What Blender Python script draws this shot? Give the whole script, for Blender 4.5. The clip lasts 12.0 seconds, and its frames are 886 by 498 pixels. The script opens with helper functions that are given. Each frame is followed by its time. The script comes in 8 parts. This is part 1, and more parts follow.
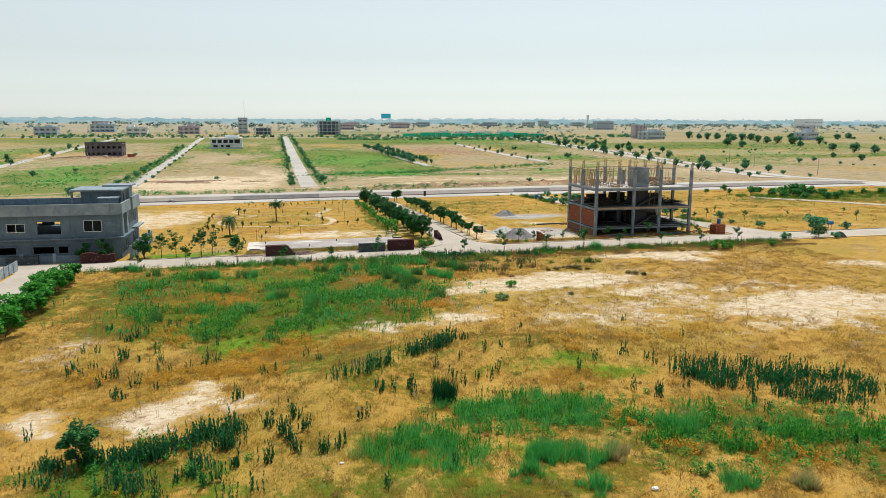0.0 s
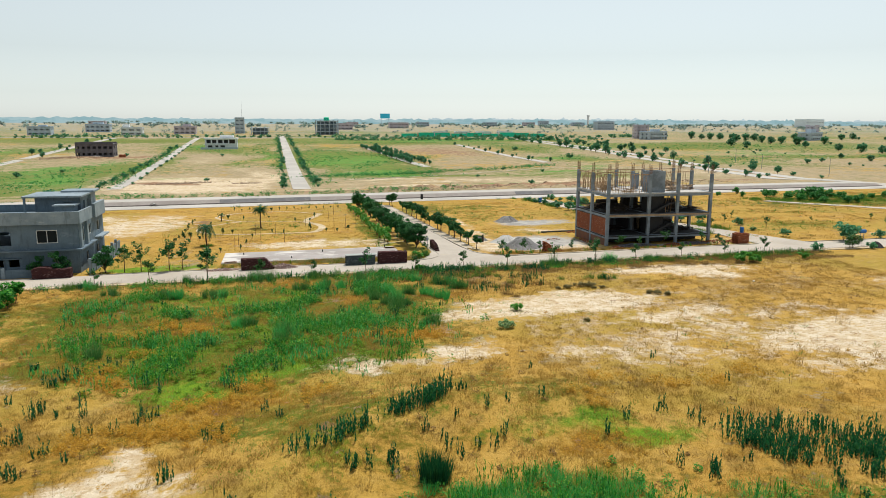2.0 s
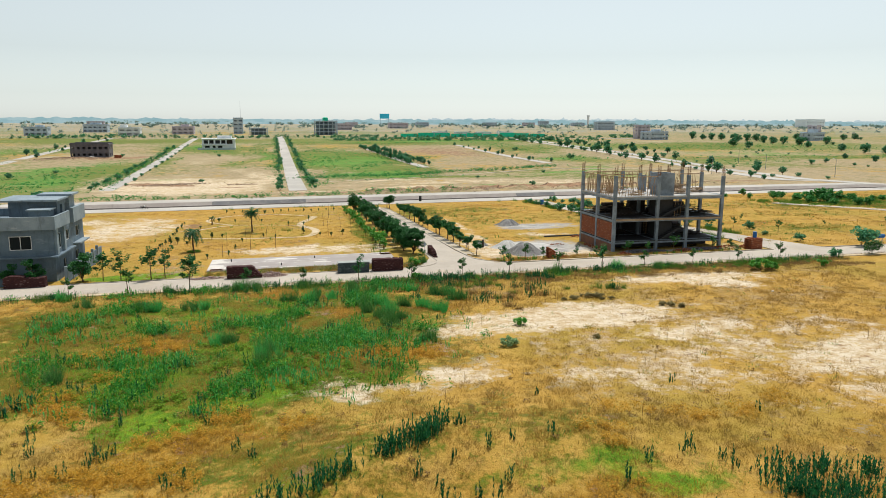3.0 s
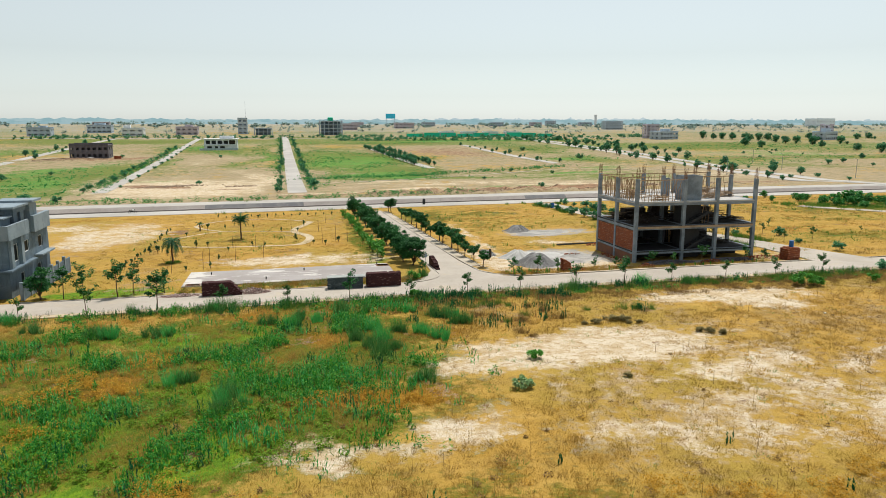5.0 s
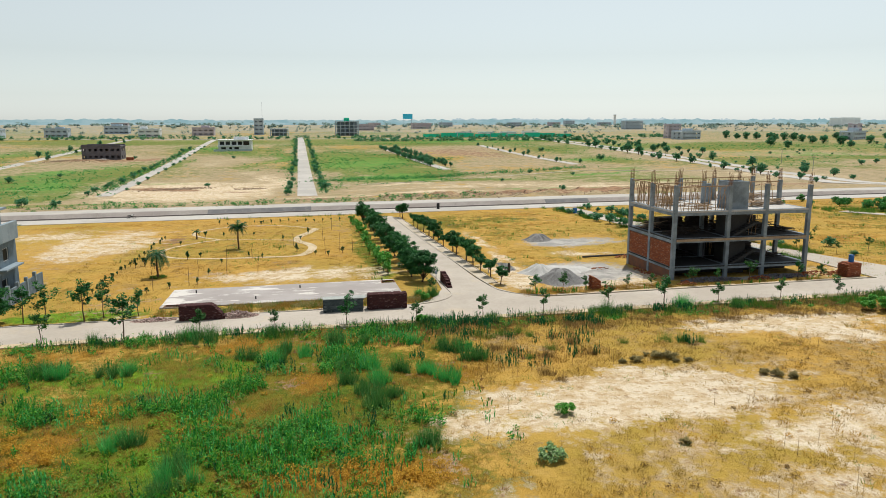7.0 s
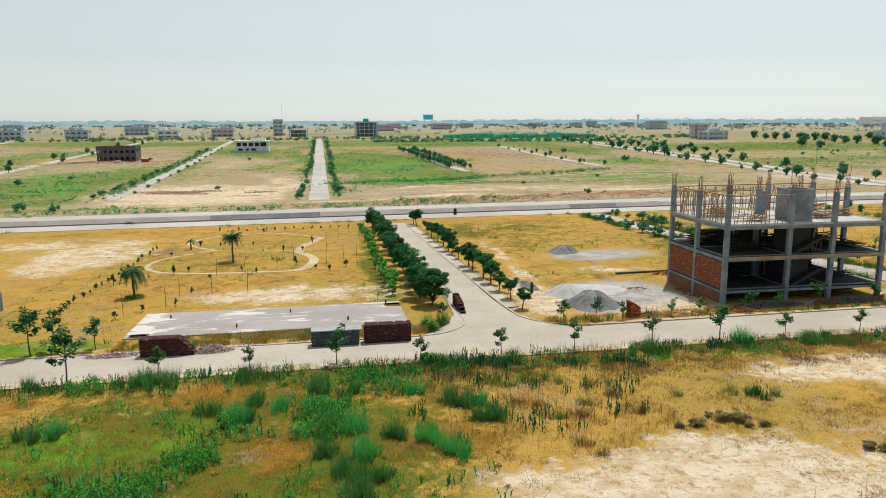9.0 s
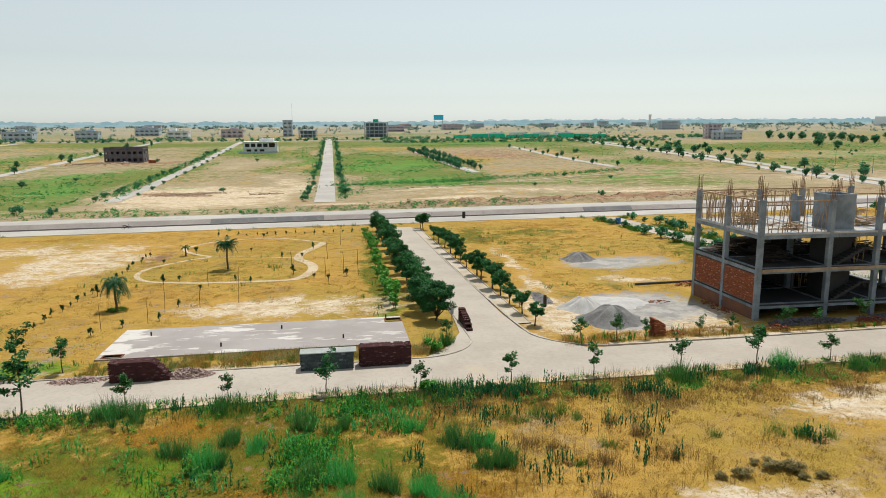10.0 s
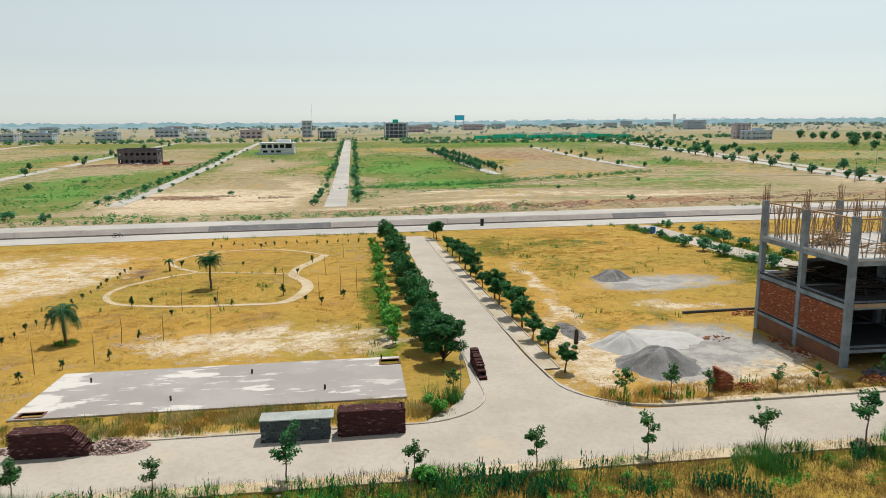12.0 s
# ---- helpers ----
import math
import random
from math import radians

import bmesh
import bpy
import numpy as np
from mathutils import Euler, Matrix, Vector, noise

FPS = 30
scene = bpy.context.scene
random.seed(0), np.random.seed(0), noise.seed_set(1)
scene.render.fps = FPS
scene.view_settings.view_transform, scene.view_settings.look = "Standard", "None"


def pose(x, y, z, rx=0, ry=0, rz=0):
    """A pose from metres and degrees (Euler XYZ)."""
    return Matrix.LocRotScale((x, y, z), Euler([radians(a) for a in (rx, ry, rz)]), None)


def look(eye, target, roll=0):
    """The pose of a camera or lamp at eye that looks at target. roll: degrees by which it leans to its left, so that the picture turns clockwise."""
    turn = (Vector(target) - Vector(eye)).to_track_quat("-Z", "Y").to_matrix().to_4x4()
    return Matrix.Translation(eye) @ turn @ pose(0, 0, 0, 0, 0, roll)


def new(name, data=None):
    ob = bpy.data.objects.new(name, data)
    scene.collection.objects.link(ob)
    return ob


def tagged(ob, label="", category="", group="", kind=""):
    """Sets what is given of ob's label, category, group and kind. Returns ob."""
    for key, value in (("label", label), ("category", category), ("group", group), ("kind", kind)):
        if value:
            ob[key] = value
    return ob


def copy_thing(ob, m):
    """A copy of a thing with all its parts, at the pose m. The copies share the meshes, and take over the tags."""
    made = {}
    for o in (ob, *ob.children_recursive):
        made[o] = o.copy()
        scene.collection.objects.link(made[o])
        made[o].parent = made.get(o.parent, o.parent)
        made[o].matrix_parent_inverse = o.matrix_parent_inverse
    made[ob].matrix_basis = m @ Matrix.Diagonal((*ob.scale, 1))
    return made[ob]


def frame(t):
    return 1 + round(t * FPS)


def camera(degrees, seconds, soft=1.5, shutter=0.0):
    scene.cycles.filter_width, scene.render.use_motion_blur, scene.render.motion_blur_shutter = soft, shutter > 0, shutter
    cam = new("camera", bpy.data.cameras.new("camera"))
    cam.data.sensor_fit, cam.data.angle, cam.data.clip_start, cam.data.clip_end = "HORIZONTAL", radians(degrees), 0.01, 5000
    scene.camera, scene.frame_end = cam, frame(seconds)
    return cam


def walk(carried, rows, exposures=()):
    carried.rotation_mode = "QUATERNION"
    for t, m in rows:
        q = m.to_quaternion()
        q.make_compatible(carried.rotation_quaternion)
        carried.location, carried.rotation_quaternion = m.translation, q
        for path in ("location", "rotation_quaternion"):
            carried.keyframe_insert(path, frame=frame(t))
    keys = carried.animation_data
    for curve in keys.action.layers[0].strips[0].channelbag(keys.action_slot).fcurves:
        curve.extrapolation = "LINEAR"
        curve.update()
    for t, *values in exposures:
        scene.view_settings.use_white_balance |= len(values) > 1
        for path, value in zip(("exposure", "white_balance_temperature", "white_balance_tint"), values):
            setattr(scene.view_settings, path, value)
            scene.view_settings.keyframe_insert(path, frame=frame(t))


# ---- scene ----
cam = camera(64.4, 12.0, 0.75, 0.35)
# seconds, x, y, z, yaw, pitch, roll
ROWS = [
    (0.0, 0.344, 2.081, 16.243, -13.200, -10.184, -0.215),
    (0.5, 1.066, 4.708, 16.216, -13.202, -10.180, -0.227),
    (1.0, 1.785, 7.277, 16.164, -13.203, -10.185, -0.248),
    (1.5, 2.496, 9.804, 16.114, -13.216, -10.181, -0.239),
    (2.0, 3.200, 12.322, 16.076, -13.228, -10.177, -0.241),
    (2.5, 3.891, 14.858, 16.025, -13.240, -10.162, -0.242),
    (3.0, 4.616, 17.356, 15.988, -13.243, -10.158, -0.223),
    (5.0, 7.311, 26.811, 15.703, -12.714, -10.158, -0.105),
    (5.5, 7.952, 29.153, 15.670, -12.457, -10.167, -0.080),
    (6.0, 8.649, 31.559, 15.668, -12.110, -10.157, -0.033),
    (6.5, 9.354, 34.048, 15.658, -11.723, -10.158, 0.005),
    (7.0, 10.077, 36.628, 15.619, -11.296, -10.139, 0.034),
    (9.0, 13.073, 47.500, 15.443, -9.608, -10.082, 0.191),
    (9.5, 13.838, 50.395, 15.383, -9.181, -10.062, 0.231),
    (10.0, 14.598, 53.347, 15.335, -8.745, -10.043, 0.300),
    (10.5, 15.345, 56.379, 15.278, -8.307, -10.014, 0.310),
    (11.0, 16.104, 59.512, 15.205, -7.870, -9.994, 0.360),
    (11.5, 16.788, 62.457, 15.169, -7.453, -9.994, 0.399),
    (12.0, 17.467, 65.634, 15.114, -7.026, -9.995, 0.438),
]
walk(cam, [(t, pose(x, y, z, 90 + pitch, roll, yaw)) for t, x, y, z, yaw, pitch, roll in ROWS], [(0.0, 0.05, 6420, 10), (6.0, 0.0, 6440, 10), (12.0, -0.07, 6400, 10)])

# ---- light: a high sun in a milky summer sky ----
SUN_EL, SUN_AZ = 66.0, 32.0  # degrees; azimuth from +y towards +x
world = bpy.data.worlds.new("hazy_sky")
scene.world = world
world.use_nodes = True
wn, wl = world.node_tree.nodes, world.node_tree.links
wn.clear()
sky = wn.new("ShaderNodeTexSky")
sky.sky_type = "NISHITA"
sky.sun_disc = False
sky.sun_elevation, sky.sun_rotation = radians(SUN_EL), radians(SUN_AZ)
sky.air_density, sky.dust_density, sky.ozone_density = 1.15, 0.42, 1.0
milk = wn.new("ShaderNodeHueSaturation")
milk.inputs["Saturation"].default_value = 0.22
milk.inputs["Value"].default_value = 1.0
bg = wn.new("ShaderNodeBackground")
bg.inputs["Strength"].default_value = 0.112
wout = wn.new("ShaderNodeOutputWorld")
wl.new(sky.outputs[0], milk.inputs["Color"])
veil = wn.new("ShaderNodeMix")
veil.data_type, veil.blend_type = "RGBA", "MULTIPLY"
veil.inputs[0].default_value = 1.0
veil.inputs[7].default_value = (0.924, 0.992, 0.988, 1)
wl.new(milk.outputs[0], veil.inputs[6])
wl.new(veil.outputs[2], bg.inputs["Color"])
wl.new(bg.outputs[0], wout.inputs["Surface"])
sun = new("sun", bpy.data.lights.new("sun", "SUN"))
sun.data.energy, sun.data.angle, sun.data.color = 4.2, radians(0.6), (1.0, 0.95, 0.86)
_sd = Vector((math.sin(radians(SUN_AZ)) * math.cos(radians(SUN_EL)), math.cos(radians(SUN_AZ)) * math.cos(radians(SUN_EL)), math.sin(radians(SUN_EL))))
sun.matrix_world = look(_sd * 200, (0, 0, 0))
scene.view_settings.exposure = 0.0

# ---- materials ----


class Mat:
    """A node material with a few short methods."""

    def __init__(self, name, rough=0.9, metal=0.0, spec=0.3):
        self.m = bpy.data.materials.new(name)
        self.m.use_nodes = True
        self.n, self.l = self.m.node_tree.nodes, self.m.node_tree.links
        self.b = self.n["Principled BSDF"]
        self.b.inputs["Roughness"].default_value = rough
        self.b.inputs["Metallic"].default_value = metal
        self.b.inputs["Specular IOR Level"].default_value = spec
        self.co = self.n.new("ShaderNodeTexCoord").outputs["Object"]

    def noise(self, scale, detail=4.0, rough=0.6, stretch=None, out="Fac"):
        t = self.n.new("ShaderNodeTexNoise")
        t.inputs["Scale"].default_value, t.inputs["Detail"].default_value, t.inputs["Roughness"].default_value = scale, detail, rough
        co = self.co
        if stretch:
            mp = self.n.new("ShaderNodeMapping")
            mp.inputs["Scale"].default_value = stretch
            self.l.new(co, mp.inputs["Vector"])
            co = mp.outputs[0]
        self.l.new(co, t.inputs["Vector"])
        return t.outputs[out]

    def ramp(self, fac, a, b):
        """0 to 1 as fac goes from a to b."""
        r = self.n.new("ShaderNodeMapRange")
        r.interpolation_type = "SMOOTHSTEP"
        r.inputs["From Min"].default_value, r.inputs["From Max"].default_value = a, b
        self.l.new(fac, r.inputs["Value"])
        return r.outputs[0]

    def math(self, op, a, b):
        k = self.n.new("ShaderNodeMath")
        k.operation = op
        for i, v in enumerate((a, b)):
            if hasattr(v, "is_linked"):
                self.l.new(v, k.inputs[i])
            else:
                k.inputs[i].default_value = v
        return k.outputs[0]

    def mix(self, fac, a, b):
        k = self.n.new("ShaderNodeMix")
        k.data_type = "RGBA"
        for i, v in ((0, fac), (6, a), (7, b)):
            if hasattr(v, "is_linked"):
                self.l.new(v, k.inputs[i])
            elif i == 0:
                k.inputs[0].default_value = v
            else:
                k.inputs[i].default_value = (*v, 1)
        return k.outputs[2]

    def attr(self, name):
        a = self.n.new("ShaderNodeAttribute")
        a.attribute_name = name
        s = self.n.new("ShaderNodeSeparateColor")
        self.l.new(a.outputs["Color"], s.inputs[0])
        return s.outputs[0], s.outputs[1], s.outputs[2]

    def island(self):
        return self.n.new("ShaderNodeNewGeometry").outputs["Random Per Island"]

    def objrand(self):
        return self.n.new("ShaderNodeObjectInfo").outputs["Random"]

    def color(self, c):
        if hasattr(c, "is_linked"):
            self.l.new(c, self.b.inputs["Base Color"])
        else:
            self.b.inputs["Base Color"].default_value = (*c, 1)
        return self

    def bump(self, height, strength=0.4, dist=0.05):
        k = self.n.new("ShaderNodeBump")
        k.inputs["Strength"].default_value, k.inputs["Distance"].default_value = strength, dist
        self.l.new(height, k.inputs["Height"])
        self.l.new(k.outputs[0], self.b.inputs["Normal"])
        return self


def worn(name, a, b, coarse, fine, rough=0.9, bump=0.4, dist=0.02, stain=None, spec=0.3, metal=0.0, stretch=None):
    """Two tones of one surface in coarse patches, with fine grain and, if given, stains."""
    k = Mat(name, rough, metal, spec)
    c = k.mix(k.ramp(k.noise(coarse, 5, 0.65, stretch), 0.35, 0.65), a, b)
    fn = k.noise(fine, 3, 0.7)
    c = k.mix(k.math("MULTIPLY", k.ramp(fn, 0.4, 0.8), 0.35), c, tuple(x * 0.55 for x in a))
    if stain:
        c = k.mix(k.math("MULTIPLY", k.ramp(k.noise(coarse * 2.3, 6, 0.7), 0.55, 0.72), 0.7), c, stain)
    k.color(c).bump(fn, bump, dist)
    return k.m


def leafy(name, a, b, c, gloss=0.35, upright=0.0):
    """Leaves: three tones by island, a little light through them; upright: blades shaded as a soft tuft."""
    k = Mat(name, 0.65, 0.0, gloss)
    r = k.island()
    col = k.mix(k.ramp(r, 0.1, 0.6), a, b)
    col = k.mix(k.ramp(r, 0.72, 1.0), col, c)
    o = k.objrand()
    col = k.mix(k.math("MULTIPLY", o, 0.35), col, tuple(x * 0.6 for x in a))
    k.color(col)
    if upright:
        va = k.n.new("ShaderNodeVectorMath")
        va.operation = "ADD"
        va.inputs[1].default_value = (0, 0, upright)
        k.l.new(k.n.new("ShaderNodeNewGeometry").outputs["Normal"], va.inputs[0])
        vn = k.n.new("ShaderNodeVectorMath")
        vn.operation = "NORMALIZE"
        k.l.new(va.outputs[0], vn.inputs[0])
        k.l.new(vn.outputs[0], k.b.inputs["Normal"])
    t = k.n.new("ShaderNodeBsdfTranslucent")
    k.l.new(col, t.inputs["Color"])
    s = k.n.new("ShaderNodeMixShader")
    s.inputs[0].default_value = 0.42 if upright else 0.28
    k.l.new(k.b.outputs[0], s.inputs[1])
    k.l.new(t.outputs[0], s.inputs[2])
    k.l.new(s.outputs[0], k.n["Material Output"].inputs["Surface"])
    return k.m


def dry_tones(k, tract, big, plot, mid, fine, grain, streak):
    """Dry grass: gold, straw, rust and olive-brown, blending softly in patches of several sizes."""
    gold = k.mix(k.ramp(mid, 0.34, 0.66), (0.49, 0.30, 0.07), (0.375, 0.215, 0.038))
    gold = k.mix(k.math("MULTIPLY", k.ramp(big, 0.44, 0.62), 0.7), gold, (0.29, 0.225, 0.04))
    gold = k.mix(k.math("MULTIPLY", k.ramp(plot, 0.46, 0.64), 0.45), gold, (0.36, 0.185, 0.028))
    gold = k.mix(k.math("MULTIPLY", k.ramp(k.noise(0.21, 5, 0.7), 0.52, 0.68), 0.55), gold, (0.20, 0.135, 0.055))
    gold = k.mix(k.math("MULTIPLY", k.ramp(streak, 0.46, 0.68), 0.6), gold, (0.46, 0.30, 0.09))
    gold = k.mix(k.math("MULTIPLY", k.ramp(tract, 0.44, 0.58), 0.4), gold, (0.385, 0.262, 0.05))
    gold = k.mix(k.math("MULTIPLY", k.ramp(fine, 0.48, 0.70), 0.55), gold, (0.16, 0.10, 0.025))
    return k.mix(k.math("MULTIPLY", k.ramp(grain, 0.50, 0.72), 0.45), gold, (0.47, 0.31, 0.09))


def dry_straw(name):
    """Dry blades that take the tone of the patch they stand in."""
    k = Mat(name, 0.8, 0.0, 0.1)
    g = dry_tones(k, k.noise(0.016, 6, 0.68), k.noise(0.045, 5, 0.62), k.noise(0.12, 5, 0.65), k.noise(0.4, 6, 0.7), k.noise(1.7, 6, 0.72), k.noise(8.0, 4, 0.75), k.noise(0.8, 6, 0.72, (0.8, 1.0, 1.0)))
    r = k.island()
    g = k.mix(k.math("MULTIPLY", k.ramp(r, 0.55, 1.0), 0.5), g, (0.50, 0.36, 0.11))
    g = k.mix(k.math("MULTIPLY", k.ramp(r, 0.35, 0.0), 0.45), g, (0.12, 0.075, 0.02))
    k.color(g)
    va = k.n.new("ShaderNodeVectorMath")
    va.operation = "ADD"
    va.inputs[1].default_value = (0, 0, 1.4)
    k.l.new(k.n.new("ShaderNodeNewGeometry").outputs["Normal"], va.inputs[0])
    vn = k.n.new("ShaderNodeVectorMath")
    vn.operation = "NORMALIZE"
    k.l.new(va.outputs[0], vn.inputs[0])
    k.l.new(vn.outputs[0], k.b.inputs["Normal"])
    t = k.n.new("ShaderNodeBsdfTranslucent")
    k.l.new(g, t.inputs["Color"])
    s = k.n.new("ShaderNodeMixShader")
    s.inputs[0].default_value = 0.5
    k.l.new(k.b.outputs[0], s.inputs[1])
    k.l.new(t.outputs[0], s.inputs[2])
    k.l.new(s.outputs[0], k.n["Material Output"].inputs["Surface"])
    return k.m


def ground_material():
    k = Mat("field_ground", 0.97, 0.0, 0.1)
    sand, green, weed = k.attr("cover")
    grey, earth, lush = k.attr("cover_b")
    soil, rust, pale = k.attr("cover_c")
    tract, big, plot = k.noise(0.016, 6, 0.68), k.noise(0.045, 5, 0.62), k.noise(0.12, 5, 0.65)
    mid, fine, grain = k.noise(0.4, 6, 0.7), k.noise(1.7, 6, 0.72), k.noise(8.0, 4, 0.75)
    streak = k.noise(0.8, 6, 0.72, (0.8, 1.0, 1.0))
    gold = dry_tones(k, tract, big, plot, mid, fine, grain, streak)

    def over(col, mask, tone, w=(0.7, 1.5, 1.4, 1.2), lo=0.30, hi=0.70):
        n = 0.0
        for v, g in zip((tract, plot, mid, fine), w):
            n = k.math("ADD", n, k.math("MULTIPLY", k.math("SUBTRACT", v, 0.5), g))
        return k.mix(k.ramp(k.math("ADD", mask, n), lo, hi), col, tone)

    greens = k.mix(k.ramp(fine, 0.42, 0.60), (0.06, 0.105, 0.011), (0.125, 0.15, 0.014))
    greens = k.mix(k.math("MULTIPLY", k.ramp(plot, 0.44, 0.58), 0.7), greens, (0.165, 0.12, 0.014))
    greens = k.mix(k.math("MULTIPLY", k.ramp(mid, 0.52, 0.62), 0.5), greens, (0.065, 0.12, 0.012))
    # soil marks far land: greens cooled there, haze put into the colour
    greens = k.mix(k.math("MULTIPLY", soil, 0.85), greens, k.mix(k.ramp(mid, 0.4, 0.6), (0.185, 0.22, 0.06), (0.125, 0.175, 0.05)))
    sands = k.mix(k.ramp(streak, 0.42, 0.60), (0.63, 0.54, 0.405), (0.50, 0.38, 0.235))
    sands = k.mix(k.math("MULTIPLY", k.ramp(fine, 0.53, 0.62), 0.7), sands, (0.33, 0.21, 0.08))
    gold = over(gold, rust, k.mix(k.ramp(fine, 0.4, 0.6), (0.30, 0.175, 0.025), (0.21, 0.135, 0.02)), (0.7, 1.3, 1.2, 0.9), 0.22, 0.80)
    # far soil's own tone, muted further with haze put into it
    gold = over(gold, soil, k.mix(k.ramp(mid, 0.4, 0.6), (0.37, 0.29, 0.18), (0.265, 0.215, 0.12)), (1.0, 1.6, 1.0, 0.6))
    gold = over(gold, pale, k.mix(k.ramp(fine, 0.42, 0.6), (0.45, 0.315, 0.14), (0.31, 0.215, 0.085)), (1.0, 1.6, 1.4, 1.2))
    col = over(gold, green, greens)
    limes = k.mix(k.ramp(fine, 0.4, 0.6), (0.16, 0.265, 0.016), (0.09, 0.18, 0.014))
    # limes turn blue-green on far land, as haze would tint them
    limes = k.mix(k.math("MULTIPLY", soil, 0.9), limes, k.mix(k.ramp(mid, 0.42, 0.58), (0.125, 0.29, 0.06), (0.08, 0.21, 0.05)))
    col = over(col, lush, limes, (0.7, 1.3, 1.2, 0.9), 0.26, 0.76)
    col = over(col, weed, k.mix(k.ramp(grain, 0.4, 0.6), (0.34, 0.175, 0.02), (0.20, 0.105, 0.015)), (0.7, 1.5, 1.4, 1.2), 0.26, 0.74)
    col = over(col, sand, sands, (0.5, 1.6, 2.0, 1.6), 0.36, 0.84)
    col = over(col, earth, k.mix(k.ramp(mid, 0.4, 0.6), (0.33, 0.20, 0.12), (0.21, 0.125, 0.075)), (0.5, 1.5, 2.0, 1.5))
    # grey yards; on far land the same grey paints haze
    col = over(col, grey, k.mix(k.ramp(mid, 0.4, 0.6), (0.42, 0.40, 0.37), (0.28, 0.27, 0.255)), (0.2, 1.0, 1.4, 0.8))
    k.color(col).bump(k.math("ADD", k.math("ADD", fine, k.math("MULTIPLY", mid, 1.5)), k.math("MULTIPLY", grain, 0.4)), 0.9, 0.16)
    return k.m


M_GROUND = ground_material()
M_ROAD = worn("pale_concrete_road", (0.455, 0.405, 0.345), (0.385, 0.34, 0.285), 0.12, 3.0, 0.9, 0.2, 0.01, (0.46, 0.385, 0.285))
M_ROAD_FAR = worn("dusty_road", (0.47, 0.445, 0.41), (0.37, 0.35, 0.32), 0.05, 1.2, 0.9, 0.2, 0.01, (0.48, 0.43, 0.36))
M_PATH = worn("trodden_path", (0.56, 0.46, 0.32), (0.46, 0.36, 0.22), 0.5, 5.0, 0.95, 0.4, 0.02, (0.34, 0.23, 0.08))
M_CAP = worn("pale_cap", (0.38, 0.40, 0.38), (0.30, 0.32, 0.31), 1.0, 8.0)
M_FENCE = worn("pale_sheet_metal", (0.42, 0.50, 0.55), (0.34, 0.41, 0.46), 0.6, 6.0, 0.5, 0.1, 0.005)
M_KERB = worn("kerb_concrete", (0.48, 0.44, 0.385), (0.38, 0.335, 0.28), 0.6, 6.0, 0.9, 0.4, 0.01, (0.35, 0.30, 0.25))
M_PAVE = worn("verge_paving", (0.50, 0.44, 0.36), (0.40, 0.33, 0.23), 0.35, 4.0, 0.9, 0.3, 0.01, (0.40, 0.33, 0.20))
M_WALLCON = worn("retaining_concrete", (0.37, 0.335, 0.305), (0.30, 0.265, 0.24), 0.15, 2.0, 0.9, 0.3, 0.02, (0.25, 0.23, 0.22))
M_WALLDARK = worn("weathered_concrete", (0.15, 0.15, 0.155), (0.21, 0.205, 0.20), 0.25, 2.0, 0.9, 0.3, 0.02, (0.30, 0.28, 0.26))
M_BOARD = worn("blue_board", (0.05, 0.55, 0.82), (0.06, 0.60, 0.88), 0.05, 1.0, 0.7, 0.1, 0.01)
M_DARKLINE = worn("drain_concrete", (0.20, 0.17, 0.16), (0.27, 0.23, 0.21), 0.3, 3.0)
M_CONC = worn("raw_concrete", (0.28, 0.325, 0.365), (0.155, 0.185, 0.21), 0.5, 7.0, 0.88, 0.4, 0.015, (0.12, 0.12, 0.12))
M_EARTH = worn("dug_earth", (0.42, 0.315, 0.225), (0.33, 0.24, 0.165), 0.2, 2.0, 0.95, 0.5, 0.05)
M_SLABTOP = worn("pale_slab_concrete", (0.50, 0.48, 0.45), (0.40, 0.385, 0.365), 0.4, 6.0, 0.9, 0.3, 0.01, (0.28, 0.26, 0.24))
# darker concretes; indoors they put the shade into the colour
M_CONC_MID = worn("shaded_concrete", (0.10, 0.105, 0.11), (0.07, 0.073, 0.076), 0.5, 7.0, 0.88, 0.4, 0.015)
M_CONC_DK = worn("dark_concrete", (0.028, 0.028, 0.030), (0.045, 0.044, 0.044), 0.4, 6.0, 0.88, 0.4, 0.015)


def plaster(name, a, b, dark, pale):
    """Raw cement render: trowel patches, damp streaks running down and pale dusty bloom."""
    k = Mat(name, 0.92, 0.0, 0.2)
    c = k.mix(k.ramp(k.noise(0.45, 5, 0.65), 0.36, 0.64), a, b)
    c = k.mix(k.math("MULTIPLY", k.ramp(k.noise(0.9, 5, 0.7, (1.6, 1.6, 0.35)), 0.52, 0.68), 0.65), c, dark)
    c = k.mix(k.math("MULTIPLY", k.ramp(k.noise(0.6, 6, 0.7, (0.6, 0.6, 1.8)), 0.55, 0.72), 0.6), c, pale)
    g = k.noise(6.0, 4, 0.7)
    c = k.mix(k.math("MULTIPLY", k.ramp(g, 0.45, 0.8), 0.3), c, tuple(x * 0.6 for x in a))
    return k.color(c).bump(g, 0.3, 0.012).m


